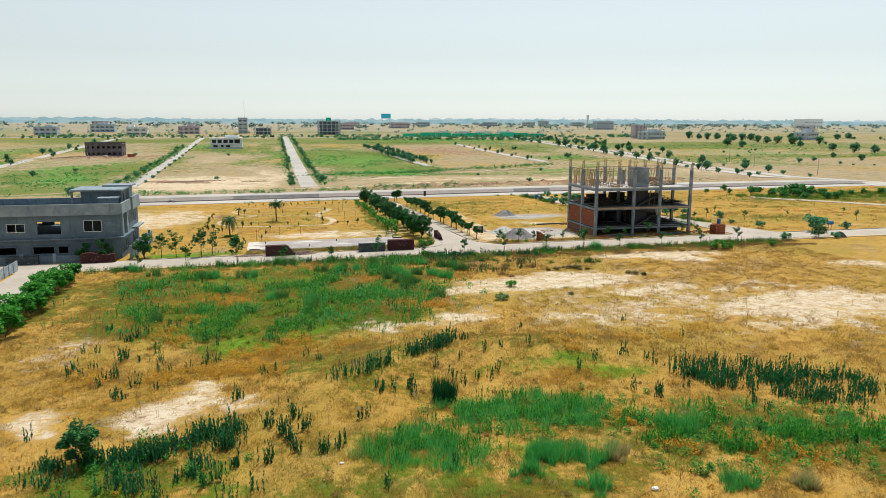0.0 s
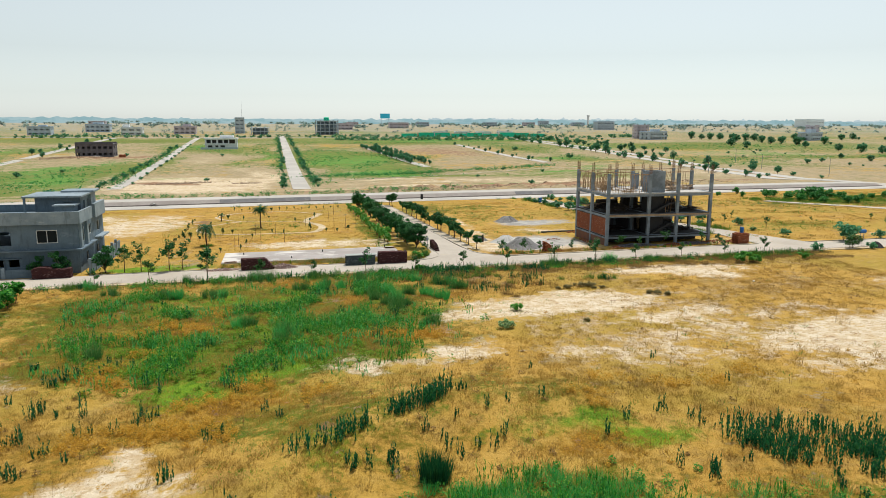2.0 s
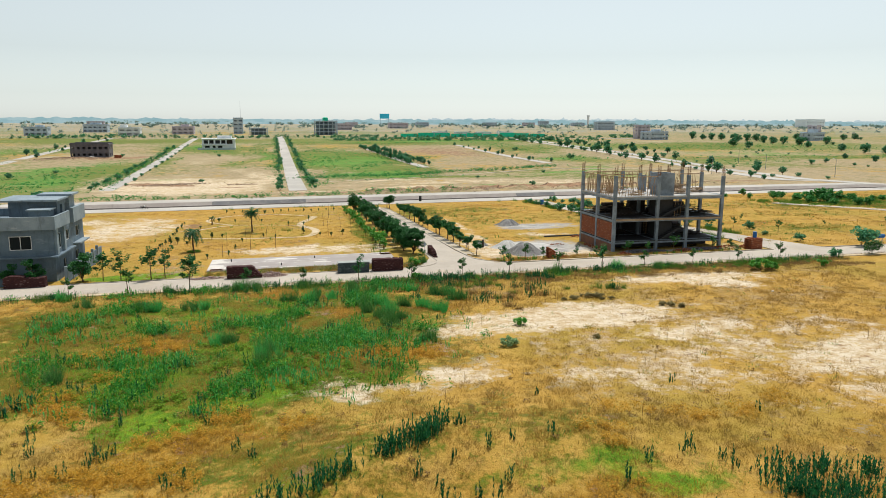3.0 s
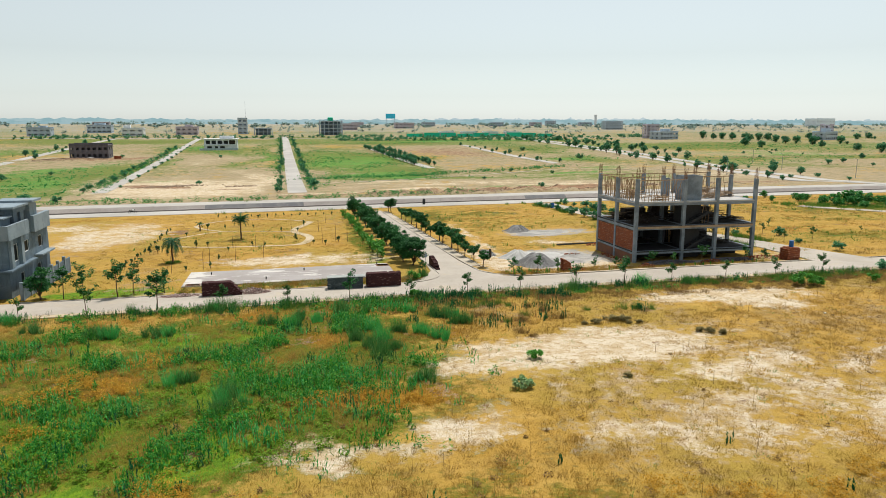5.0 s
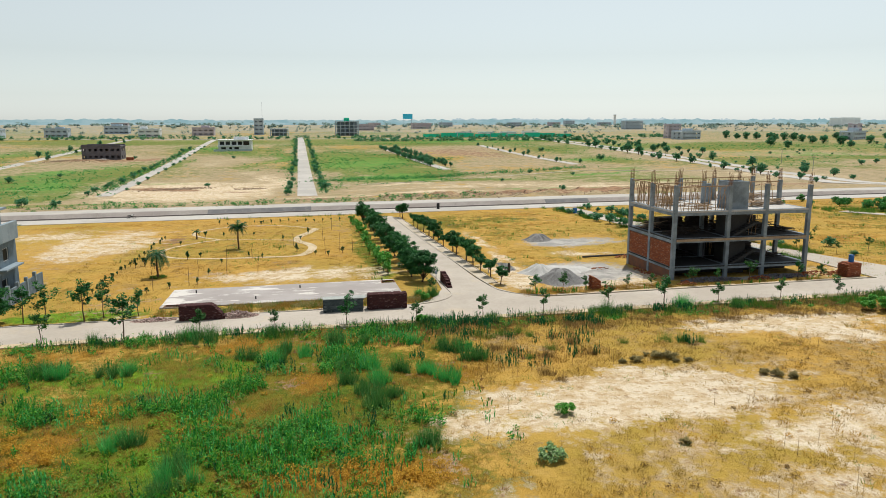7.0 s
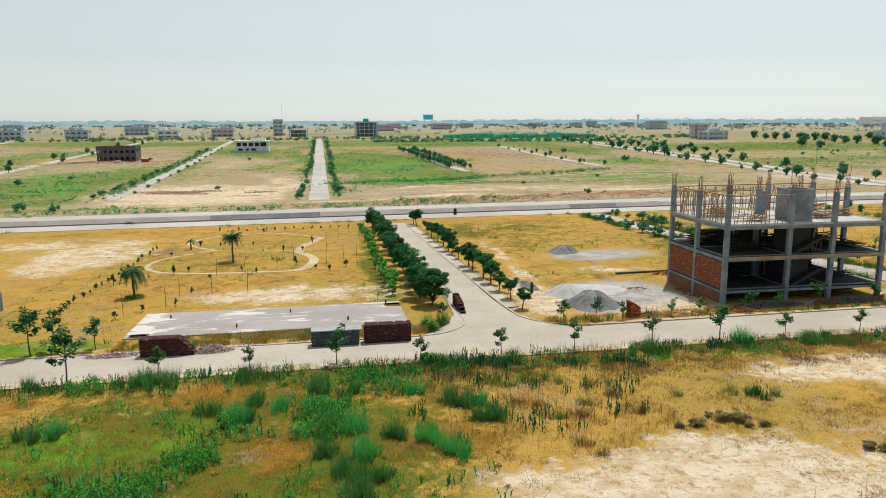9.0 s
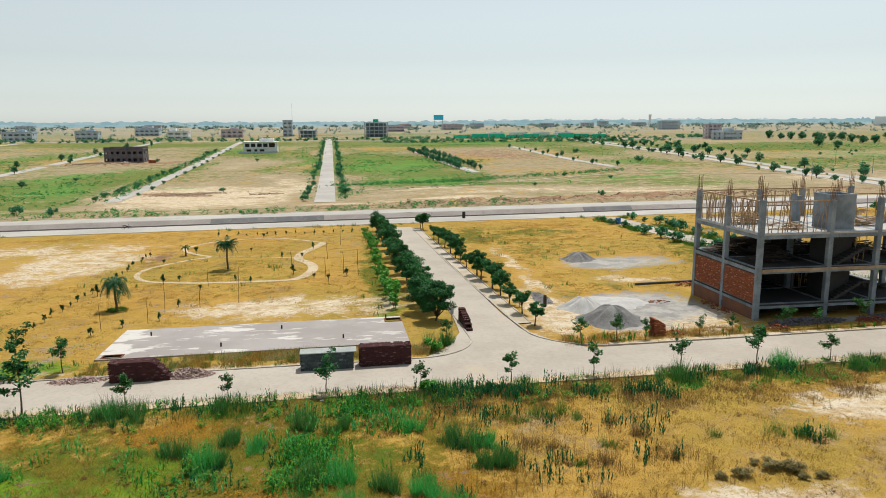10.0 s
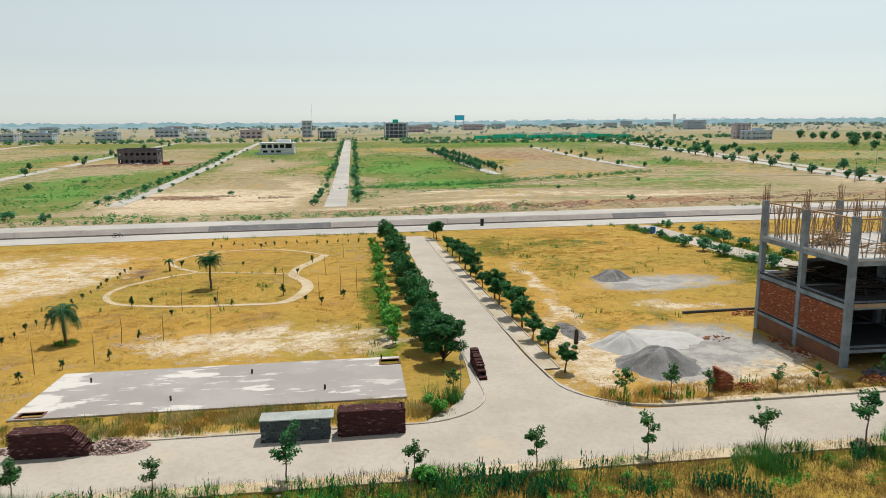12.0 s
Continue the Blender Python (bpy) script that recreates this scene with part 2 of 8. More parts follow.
M_PLASTER = plaster("grey_plaster", (0.15, 0.205, 0.25), (0.115, 0.16, 0.20), (0.075, 0.095, 0.115), (0.25, 0.30, 0.34))
# paler plaster, lightened so roof slabs carry the sunlight in their colour
M_PLASTER_LT = plaster("pale_plaster", (0.27, 0.33, 0.375), (0.21, 0.265, 0.305), (0.13, 0.16, 0.18), (0.44, 0.47, 0.49))
M_WHITE = worn("white_paint", (0.75, 0.75, 0.73), (0.68, 0.68, 0.66), 0.6, 5.0, 0.6, 0.1, 0.005)
M_TIMBER = worn("shuttering_timber", (0.46, 0.34, 0.22), (0.32, 0.22, 0.14), 1.2, 9.0, 0.85, 0.4, 0.01)
# near-black timber; on piles inside the frame it stands for shade
M_TIMBER_DK = worn("dark_timber", (0.06, 0.045, 0.035), (0.035, 0.028, 0.024), 1.2, 9.0, 0.85, 0.4, 0.01)
M_BAMBOO = worn("bamboo_prop", (0.47, 0.32, 0.18), (0.32, 0.20, 0.11), 2.0, 12.0, 0.7, 0.2, 0.01)
M_REBAR = worn("rusty_rebar", (0.30, 0.16, 0.09), (0.20, 0.11, 0.07), 4.0, 20.0, 0.7, 0.2, 0.005, metal=0.3)
M_TRUNK = worn("bark", (0.16, 0.11, 0.07), (0.10, 0.07, 0.05), 3.0, 18.0, 0.95, 0.6, 0.02)
M_BLACK = worn("black_pipe", (0.02, 0.02, 0.022), (0.035, 0.033, 0.03), 3.0, 15.0, 0.6, 0.1, 0.005)
M_BLUE = worn("blue_plastic", (0.02, 0.12, 0.36), (0.03, 0.15, 0.42), 2.0, 9.0, 0.45, 0.05, 0.005)
M_GRAVEL_LT = worn("pale_crush", (0.52, 0.51, 0.49), (0.44, 0.43, 0.41), 0.8, 16.0, 0.95, 1.0, 0.05)
M_GRAVEL_DK = worn("grey_crush", (0.25, 0.245, 0.24), (0.175, 0.172, 0.17), 0.9, 16.0, 0.95, 1.0, 0.06, (0.42, 0.40, 0.38))
M_GLASSDARK = Mat("window_glass", 0.3, 0.0, 0.04).color((0.015, 0.02, 0.022)).m


# backdrop colour that glows by itself: haze and daylight put into emission
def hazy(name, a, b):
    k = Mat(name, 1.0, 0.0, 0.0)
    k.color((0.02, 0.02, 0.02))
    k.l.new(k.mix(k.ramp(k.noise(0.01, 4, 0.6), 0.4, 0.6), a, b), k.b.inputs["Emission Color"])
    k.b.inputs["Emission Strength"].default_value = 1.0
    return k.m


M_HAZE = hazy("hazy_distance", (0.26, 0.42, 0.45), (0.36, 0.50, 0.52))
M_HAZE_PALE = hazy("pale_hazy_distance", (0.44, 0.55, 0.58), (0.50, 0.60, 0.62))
# far walls lightened and blued: their colours carry the haze
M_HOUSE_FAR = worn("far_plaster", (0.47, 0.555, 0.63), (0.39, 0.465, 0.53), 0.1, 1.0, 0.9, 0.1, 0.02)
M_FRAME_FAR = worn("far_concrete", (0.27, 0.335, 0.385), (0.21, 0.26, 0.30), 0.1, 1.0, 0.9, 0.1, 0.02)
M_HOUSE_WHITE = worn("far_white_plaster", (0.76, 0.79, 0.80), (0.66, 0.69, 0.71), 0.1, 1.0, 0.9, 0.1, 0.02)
# near-white hall colour stands in for the haze in front of it
M_HALL_HAZED = worn("hazed_hall_wall", (0.80, 0.87, 0.91), (0.76, 0.83, 0.87), 0.05, 1.0, 0.8, 0.05, 0.01)
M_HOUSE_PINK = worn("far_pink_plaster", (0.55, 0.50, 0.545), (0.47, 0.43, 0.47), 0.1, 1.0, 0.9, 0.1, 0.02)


def brick_material(name, a, b, c, scale=1.0):
    """Fired bricks: one tone for each brick, dusty mortar grain over them."""
    k = Mat(name, 0.92, 0.0, 0.2)
    r = k.island()
    col = k.mix(k.ramp(r, 0.0, 0.7), a, b)
    col = k.mix(k.ramp(r, 0.85, 1.0), col, c)
    n = k.noise(9.0, 4, 0.7)
    col = k.mix(k.math("MULTIPLY", k.ramp(n, 0.5, 0.8), 0.4), col, tuple(x * 0.5 for x in a))
    k.color(col).bump(n, 0.5, 0.02)
    return k.m


M_BRICK = brick_material("orange_brick", (0.36, 0.115, 0.05), (0.24, 0.075, 0.04), (0.50, 0.27, 0.16))
M_BRICK_DK = brick_material("burnt_brick", (0.075, 0.028, 0.026), (0.055, 0.022, 0.023), (0.18, 0.105, 0.10))
M_BRICK_PALE = brick_material("broken_brick", (0.44, 0.34, 0.30), (0.30, 0.20, 0.175), (0.58, 0.50, 0.45))
M_BLOCK = brick_material("grey_block", (0.075, 0.095, 0.10), (0.05, 0.065, 0.07), (0.15, 0.175, 0.18))
# brown brick greyed towards blue, haze on the far shell put into colour
M_BRICK_FAR = worn("far_brickwork", (0.16, 0.15, 0.165), (0.115, 0.108, 0.12), 0.3, 4.0, 0.92, 0.3, 0.02)
M_MORTAR = worn("mortar", (0.24, 0.10, 0.055), (0.16, 0.085, 0.06), 1.0, 9.0)

M_LEAF = leafy("tree_leaf", (0.013, 0.10, 0.028), (0.028, 0.17, 0.038), (0.09, 0.30, 0.055))
M_TEAL = leafy("teal_mesh", (0.07, 0.78, 0.52), (0.07, 0.70, 0.48), (0.09, 0.80, 0.56), 0.1, 1.0)
M_LEAF_PALM = leafy("palm_frond", (0.012, 0.085, 0.028), (0.022, 0.12, 0.035), (0.05, 0.19, 0.045))
M_LEAF_LT = leafy("young_leaf", (0.08, 0.33, 0.045), (0.13, 0.42, 0.055), (0.22, 0.52, 0.075))
# leaf tones lightened towards blue-green, imitating haze over far trees and bushes
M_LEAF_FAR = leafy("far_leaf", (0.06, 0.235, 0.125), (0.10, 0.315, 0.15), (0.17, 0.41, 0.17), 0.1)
M_STRIP = leafy("strip_leaf", (0.03, 0.20, 0.045), (0.06, 0.30, 0.055), (0.16, 0.42, 0.08))
M_LEAF_PALE = leafy("pale_leaf", (0.16, 0.30, 0.10), (0.26, 0.40, 0.17), (0.45, 0.52, 0.32), 0.2)
M_REED = leafy("reed_blade", (0.008, 0.09, 0.03), (0.016, 0.14, 0.04), (0.06, 0.22, 0.05), 0.2, 0.8)
M_RUSH = leafy("green_rush", (0.04, 0.36, 0.075), (0.08, 0.48, 0.09), (0.20, 0.55, 0.11), 0.2, 1.6)
# leaves paled and greyed blue: distance haze put into the base colour
M_LEAF_HAZED = leafy("hazed_leaf", (0.24, 0.34, 0.31), (0.28, 0.38, 0.34), (0.32, 0.42, 0.36), 0.0)
M_LEAF_MID = leafy("street_leaf", (0.018, 0.10, 0.023), (0.04, 0.17, 0.03), (0.14, 0.31, 0.055))
M_SCRUB = leafy("plot_scrub", (0.03, 0.21, 0.055), (0.06, 0.28, 0.065), (0.13, 0.36, 0.075), 0.1, 1.0)
M_STRAW_TALL = leafy("pale_straw", (0.36, 0.30, 0.10), (0.48, 0.42, 0.17), (0.6, 0.55, 0.28), 0.2, 1.6)
M_HERB = leafy("weed_leaf", (0.02, 0.185, 0.022), (0.055, 0.31, 0.03), (0.20, 0.47, 0.042), 0.2, 0.8)
M_TUFT = leafy("tall_grass", (0.075, 0.22, 0.025), (0.125, 0.28, 0.034), (0.27, 0.36, 0.06), 0.2, 1.4)
M_LIME = leafy("lime_grass", (0.115, 0.25, 0.016), (0.18, 0.33, 0.026), (0.28, 0.40, 0.045), 0.1, 1.6)
M_TUSSOCK = leafy("tussock_blade", (0.045, 0.19, 0.035), (0.085, 0.27, 0.05), (0.22, 0.38, 0.09), 0.2, 1.4)
M_STRAW = dry_straw("dry_straw")
M_BROWN = leafy("dead_stalk", (0.17, 0.10, 0.035), (0.25, 0.155, 0.055), (0.36, 0.24, 0.10), 0.1, 2.0)
M_SCRUB_DRY = leafy("dry_scrub", (0.25, 0.215, 0.085), (0.33, 0.28, 0.12), (0.44, 0.36, 0.18), 0.1, 1.6)
M_WEED = leafy("orange_weed", (0.46, 0.25, 0.024), (0.56, 0.32, 0.036), (0.66, 0.43, 0.07), 0.1, 2.0)

# ---- the lie of the land ----
SLOPE, LEAN = 0.02619, 0.00698
PROFILE_Y = [-6000, -500, 0, 265, 330, 450, 700, 1200, 2500, 9000]
PROFILE_Z = [6.0, 4.0, 0, -6.94, -7.5, -6.0, -1.0, 6.0, 12.0, 14.0]


def sm(v):
    v = np.clip(v, 0.0, 1.0)
    return v * v * (3 - 2 * v)


def hw_y(x):
    """The near edge of the trunk road, which runs slightly askew."""
    return 198.2 + 0.02 * np.clip(x, -400, 260)


def waves(x, y, seed, scale):
    """Smooth random relief between about -1 and 1."""
    rng = np.random.RandomState(seed)
    out = np.zeros_like(x, dtype=float)
    for i in range(9):
        a, ph, f = rng.uniform(0, 6.283), rng.uniform(0, 6.283), scale * rng.uniform(0.5, 2.6)
        out = out + np.sin((x * math.cos(a) + y * math.sin(a)) * f + ph + 1.3 * np.sin(0.37 * f * (y * math.cos(a) - x * math.sin(a)) + 2 * ph))
    return out / 4.5


def base_z(x, y):
    x, y = np.asarray(x, float), np.asarray(y, float)
    z = np.interp(y, PROFILE_Y, PROFILE_Z) + LEAN * 150 * np.tanh(x / 150) * np.clip((700 - y) / 400, 0, 1)
    d = y - hw_y(x)
    return z + 1.02 * sm((d - 11.5) / 0.7) * (1 - sm((d - 23) / 42)) * sm((222 - x) / 26) * sm((x + 420) / 30)


def bump_at(x, y, cx, cy, rx, ry, turn, h):
    c, s = math.cos(turn), math.sin(turn)
    u, v = ((x - cx) * c + (y - cy) * s) / rx, (-(x - cx) * s + (y - cy) * c) / ry
    return h * np.exp(-(u * u + v * v))


def ground_z(x, y):
    x, y = np.asarray(x, float), np.asarray(y, float)
    z = base_z(x, y)
    field = sm((97.0 - y) / 6.0) * sm((x + 21) / 4)
    rough = waves(x, y, 5, 0.16) * 0.16 + waves(x, y, 6, 0.7) * 0.06
    z = z + field * rough
    z = z + field * (bump_at(x, y, 17, 50.5, 11, 4.6, -0.12, 1.35) + bump_at(x, y, 5, 47.5, 8, 3.2, 0.72, 0.8))
    back = sm((y - 225) / 20) * (1 - sm((y - 330) / 60))
    z = z + back * waves(x, y, 7, 0.12) * 0.12
    bank = sm((y - hw_y(x) - 22) / 6) * (1 - sm((y - hw_y(x) - 42) / 8)) * sm((x - 25) / 10) * sm((165 - x) / 20)
    z = z + bank * (0.7 + 0.6 * waves(x, y, 8, 0.5)) + bump_at(x, y, -110, 468, 22, 7, 0.0, 1.6)
    return z


def gz(x, y):
    return float(ground_z(np.array([x]), np.array([y]))[0])


def blob(x, y, items):
    """The strongest of several soft-edged ellipses (cx, cy, rx, ry, strength)."""
    out = np.zeros_like(np.asarray(x, float))
    for cx, cy, rx, ry, s in items:
        r = np.sqrt(((x - cx) / rx) ** 2 + ((y - cy) / ry) ** 2)
        out = np.maximum(out, s * (1 - sm((r - 0.15) / 1.2)))
    return out


def warp(x, y):
    """Bends the patches' outlines, near ones by metres and far ones by tens."""
    f = sm((y - 215) / 80)
    return x + 1.1 * waves(x, y, 41, 0.45) + f * (22 * waves(x, y, 42, 0.022) + 6 * waves(x, y, 45, 0.09)), y + 0.8 * waves(x, y, 43, 0.5) + f * (24 * waves(x, y, 44, 0.022) + 7 * waves(x, y, 46, 0.09))


def cov(x, y, items):
    return blob(*warp(np.asarray(x, float), np.asarray(y, float)), items)


SAND_FIELD = [(20.5, 74.3, 6, 2.8, 1.0), (32, 79.8, 9, 2.8, 1.1), (34, 74.5, 7, 3.2, 1.1), (38, 69, 8, 2.2, 1.1), (53.5, 87.5, 8, 4.5, 1.1), (-4.7, 49.0, 1.9, 2.6, 1.1), (-5.9, 45.6, 3.8, 2.8, 1.15), (-7.2, 43.2, 2.3, 1.9, 1.1), (-2.6, 44.9, 2.3, 1.7, 1.05), (8.4, 61.3, 4, 3.2, 0.85), (-13.8, 45.2, 2.4, 4.0, 1.05), (31, 77.5, 15, 6, 1.0), (25, 74, 10, 4, 0.9), (40, 70, 10, 4, 0.85)]
SAND_FIELD += [(52, 60, 18, 8, 1.0), (42, 53, 10, 4, 0.7), (53, 89.5, 12, 5, 1.15),
              (74, 77, 7, 3, 0.8), (16.8, 63.2, 5, 3, 0.95), (12.0, 61.4, 5, 2.8, 0.85), (26, 61.2, 4, 2.4, 0.7), (33, 58, 12, 5, 0.6), (-17, 60, 4, 5, 0.55), (46, 64, 30, 16, 0.5), (30, 99.2, 70, 0.9, 0.8)]
SAND_PLOTS = [(-22, 164, 15, 24, 0.75), (-34, 175, 14, 12, 0.6), (10, 125.5, 14, 7, 0.95), (35.5, 117, 5, 16, 0.95), (45, 108, 14, 3, 0.5), (45, 113, 12, 9, 1.0), (8, 106.2, 17, 0.9, 0.9), (38.6, 150, 1.6, 14, 0.95), (37.6, 132, 1.8, 10, 0.95), (53, 145, 10, 9, 0.4), (74, 110, 9, 5, 0.6), (108, 112, 14, 3, 0.55), (92, 150, 10, 3, 0.45), (48, 132, 8, 4, 0.45)]
SAND_FAR = [(-22, 285, 38, 62, 0.8), (-2, 340, 10, 60, 0.6), (40, 250, 60, 12, 0.6), (90, 285, 90, 22, 0.55), (60, 310, 40, 8, 0.6), (200, 300, 50, 40, 0.35), (-110, 505, 60, 40, 0.4), (-40, 440, 30, 60, 0.35), (-15, 290, 16, 22, 1.2), (-30, 268, 20, 10, 1.15), (-6, 300, 8, 20, 1.0), (110, 268, 30, 6, 0.9), (45, 262, 26, 6, 0.9)]
SAND = SAND_FIELD + SAND_PLOTS + [(a, b, c, d, 1.05 * e) for a, b, c, d, e in SAND_FAR]
GREEN_FIELD = [(48, 96.6, 34, 2.6, 0.8), (4, 65, 13, 7, 0.8), (2, 82, 22, 18, 0.9), (8, 97, 28, 4, 0.6), (-6, 70, 16, 10, 0.8), (-14, 84, 9, 12, 0.8), (15, 40, 7, 4, 0.55), (6, 36.5, 5, 4, 0.55), (25, 33.5, 11, 6, 0.65), (30, 30, 6, 4, 0.55), (5, 31, 14, 5, 0.5), (8, 52, 16, 6, 0.36), (-8, 36, 6, 4, 0.6), (-24, 78, 4, 18, 0.55)]
GREEN_PLOTS = [(46, 162, 14, 18, 0.36), (42, 128, 8, 8, 0.3), (19.3, 140, 2.4, 30, 0.7), (-12, 109, 9, 3, 0.7), (70, 140, 9, 34, 0.5), (38, 175, 14, 16, 0.42), (150, 165, 40, 18, 0.75), (-45, 236, 60, 6, 0.55), (100, 125, 14, 6, 0.4), (118, 148, 20, 8, 0.42), (95, 175, 16, 10, 0.45), (-2, 150, 16, 14, 0.3), (52, 175, 14, 14, 0.4)]
GREEN_FAR = [(52, 430, 44, 130, 0.9), (70, 330, 60, 13, 0.9), (-95, 340, 44, 100, 0.95), (-88, 266, 40, 24, 0.9), (-66, 300, 14, 40, 0.9), (-75, 300, 24, 40, 0.7), (-30, 560, 34, 90, 0.55), (-190, 440, 40, 150, 0.55), (190, 560, 40, 90, 0.55), (280, 400, 50, 60, 0.45)]
GREEN_FAR += [(-60, 380, 8, 110, 0.6), (-2, 520, 12, 190, 0.5), (20, 420, 9, 170, 0.6), (150, 680, 170, 60, 0.7), (190, 430, 40, 50, 0.6), (-250, 480, 90, 60, 0.5), (400, 560, 160, 90, 0.5), (430, 430, 130, 40, 0.7), (-120, 700, 200, 50, 0.6), (440, 540, 120, 50, 0.55), (350, 395, 60, 12, 0.8), (-160, 560, 60, 60, 0.5), (80, 640, 90, 50, 0.6)]
GREEN = GREEN_FIELD + GREEN_PLOTS + GREEN_FAR
LUSH_NEAR = [(22.7, 45.4, 4.2, 1.9, 0.95), (19.6, 47.4, 3.4, 1.3, 0.8), (16, 47, 4, 2, 0.5), (-3.4, 87.0, 9, 3.6, 0.85), (2.3, 72.1, 3.4, 4.5, 0.7), (4.1, 88.5, 2.6, 3.4, 0.7), (-7.7, 84.6, 4, 3.2, 0.8), (-3.5, 59.2, 3.4, 4, 0.95), (3.1, 62.9, 4.5, 3.6, 0.9), (-6, 68, 5, 5, 0.85), (-6, 72, 8, 6, 0.5), (9, 34, 9, 4, 0.5), (-6, 35, 7, 4, 0.5), (3, 46, 6, 3, 0.35), (-12.5, 108.6, 7, 2.2, 1.5), (2, 58, 7, 3, 0.4), (19, 122, 2, 6, 0.5)]
LUSH_FAR = [(45, 338, 40, 12, 0.75), (46, 430, 34, 100, 0.62), (-85, 325, 34, 60, 0.58), (-110, 400, 30, 60, 0.5), (-30, 322, 16, 8, 0.6), (-2, 480, 8, 100, 0.5), (-28, 620, 24, 70, 0.5), (180, 430, 30, 24, 0.6), (150, 690, 160, 40, 0.6), (-200, 500, 40, 120, 0.45), (330, 470, 60, 50, 0.45)]
LUSH = LUSH_NEAR + [(a, b, c, d, e + 0.06) for a, b, c, d, e in LUSH_FAR] + [(-170, 420, 40, 60, 0.45), (260, 520, 40, 60, 0.45), (150, 352, 40, 12, 0.55), (90, 262, 20, 5, 0.5)]
WEED = [(-8, 94.5, 6, 2.2, 0.7), (4, 94.4, 4.2, 2.4, 0.8), (10.7, 84.2, 2, 3, 0.6), (4.7, 78.4, 1.6, 2, 0.6), (21, 84, 5, 4, 0.4), (-5.0, 76.5, 2.6, 4.2, 0.8), (12.4, 69.5, 5, 2.4, 0.95), (-3.4, 82.2, 1.4, 2.2, 0.8), (-9.6, 64, 3, 2.5, 0.6), (1, 56, 6, 3, 0.45)]
WEED += [(20, 44.5, 5, 2.5, 0.5), (24, 31, 8, 3, 0.5), (-13, 50, 3, 3, 0.5), (-30, 190, 16, 5, 0.6), (42, 70, 20, 4, 0.35), (-12.5, 164, 2.2, 12, 0.8), (-20, 150, 3, 5, 0.6), (-30, 178, 8, 3, 0.6), (52, 168, 12, 6, 0.5), (58, 186, 10, 5, 0.45), (96, 136, 14, 5, 0.4), (130, 130, 16, 6, 0.4)]
GREY = [(45, 118.5, 8, 8.5, 1.0), (41, 112.5, 5, 4, 0.95), (52, 143.5, 11, 6, 0.95), (61, 109.4, 10, 1.4, 0.8)]
EARTH = [(85, 234, 70, 9, 0.9), (20, 240, 25, 9, 0.6), (-108, 468, 34, 15, 1.6), (-32, 300, 14, 10, 1.1), (-8, 292, 10, 6, 0.8), (160, 252, 40, 16, 0.6), (110, 520, 34, 60, 0.6), (300, 420, 60, 22, 0.5), (-11, 165, 2.5, 14, 0.5)]


def axis(*pieces):
    out = []
    for a, b, step in pieces:
        out += list(np.arange(a, b, step))
    return np.array(out)


gx = axis((-6000, -1200, 600), (-1200, -400, 50), (-400, -120, 10), (-120, -48, 3), (-48, 96, 1.0), (96, 170, 3), (170, 460, 10), (460, 1260, 50), (1260, 6001, 600))
gy = axis((-1500, -60, 120), (-60, 16, 8), (16, 132, 1.0), (132, 200, 2), (200, 232, 1.0), (232, 340, 3), (340, 720, 10), (720, 1300, 29), (1300, 2500, 100), (2500, 9001, 650))
GX, GY = np.meshgrid(gx, gy)
PX, PY = GX.ravel(), GY.ravel()
PZ = ground_z(PX, PY)
nx, ny = len(gx), len(gy)
idx = np.arange(nx * ny).reshape(ny, nx)
quads = np.stack([idx[:-1, :-1], idx[:-1, 1:], idx[1:, 1:], idx[1:, :-1]], -1).reshape(-1, 4)
gme = bpy.data.meshes.new("ground")
gme.from_pydata(np.stack([PX, PY, PZ], 1), [], quads)
patch = 0.22 * waves(PX, PY, 11, 0.11)
far = sm((PY - 230) / 60)
wide = waves(PX, PY, 12, 0.02)
cover = np.stack([cov(PX, PY, SAND) + 0.12 * (waves(PX, PY, 13, 0.07) > 0.5) * (1 - np.clip(2 * blob(PX, PY, [(2, 82, 22, 22, 1)]), 0, 1)) + far * 0.22 * np.maximum(wide, 0),
                  cov(PX, PY, GREEN) * (1 + 0.4 * patch) + 0.13 + 0.07 * (PY < 78) + 0.10 * waves(PX, PY, 14, 0.05) - 0.12 * sm((PX - 18) / 10) * (PY < 98) + far * (0.07 + 0.3 * np.maximum(-wide, 0)) + 0.16 * sm((PY - 420) / 250) + 0.12 * sm((PY - 700) / 300) - 0.17 * ((PY > 108) & (PY < 190) & (PX < 19)),
                  cov(PX, PY, WEED) + 0.05, np.ones_like(PX)], 1)
# grey: crushed-stone yards, plus a ramp with distance that paints haze
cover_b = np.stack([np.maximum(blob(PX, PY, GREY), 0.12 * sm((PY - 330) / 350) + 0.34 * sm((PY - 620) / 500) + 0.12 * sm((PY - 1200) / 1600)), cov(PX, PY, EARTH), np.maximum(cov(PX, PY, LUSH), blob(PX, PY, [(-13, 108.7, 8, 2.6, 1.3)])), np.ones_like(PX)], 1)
# soil: far plots' own tone, with some haze painted in
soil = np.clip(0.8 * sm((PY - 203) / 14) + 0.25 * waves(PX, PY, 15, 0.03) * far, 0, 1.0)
rust = 0.30 * sm((64 - PY) / 16) + 0.4 * blob(PX, PY, [(-12, 52, 7, 9, 1)]) + 0.55 * blob(PX, PY, [(3, 82, 26, 22, 1)]) + 0.55 * blob(PX, PY, [(48, 93.5, 42, 7.0, 1)])
pale = 0.16 * sm((PY - 103) / 4) * (1 - sm((PY - 205) / 20)) + 0.42 * sm((PX - 16) / 10) * sm((PY - 46) / 10) * (PY < 94)
cover_c = np.stack([soil, rust, pale, np.ones_like(PX)], 1)
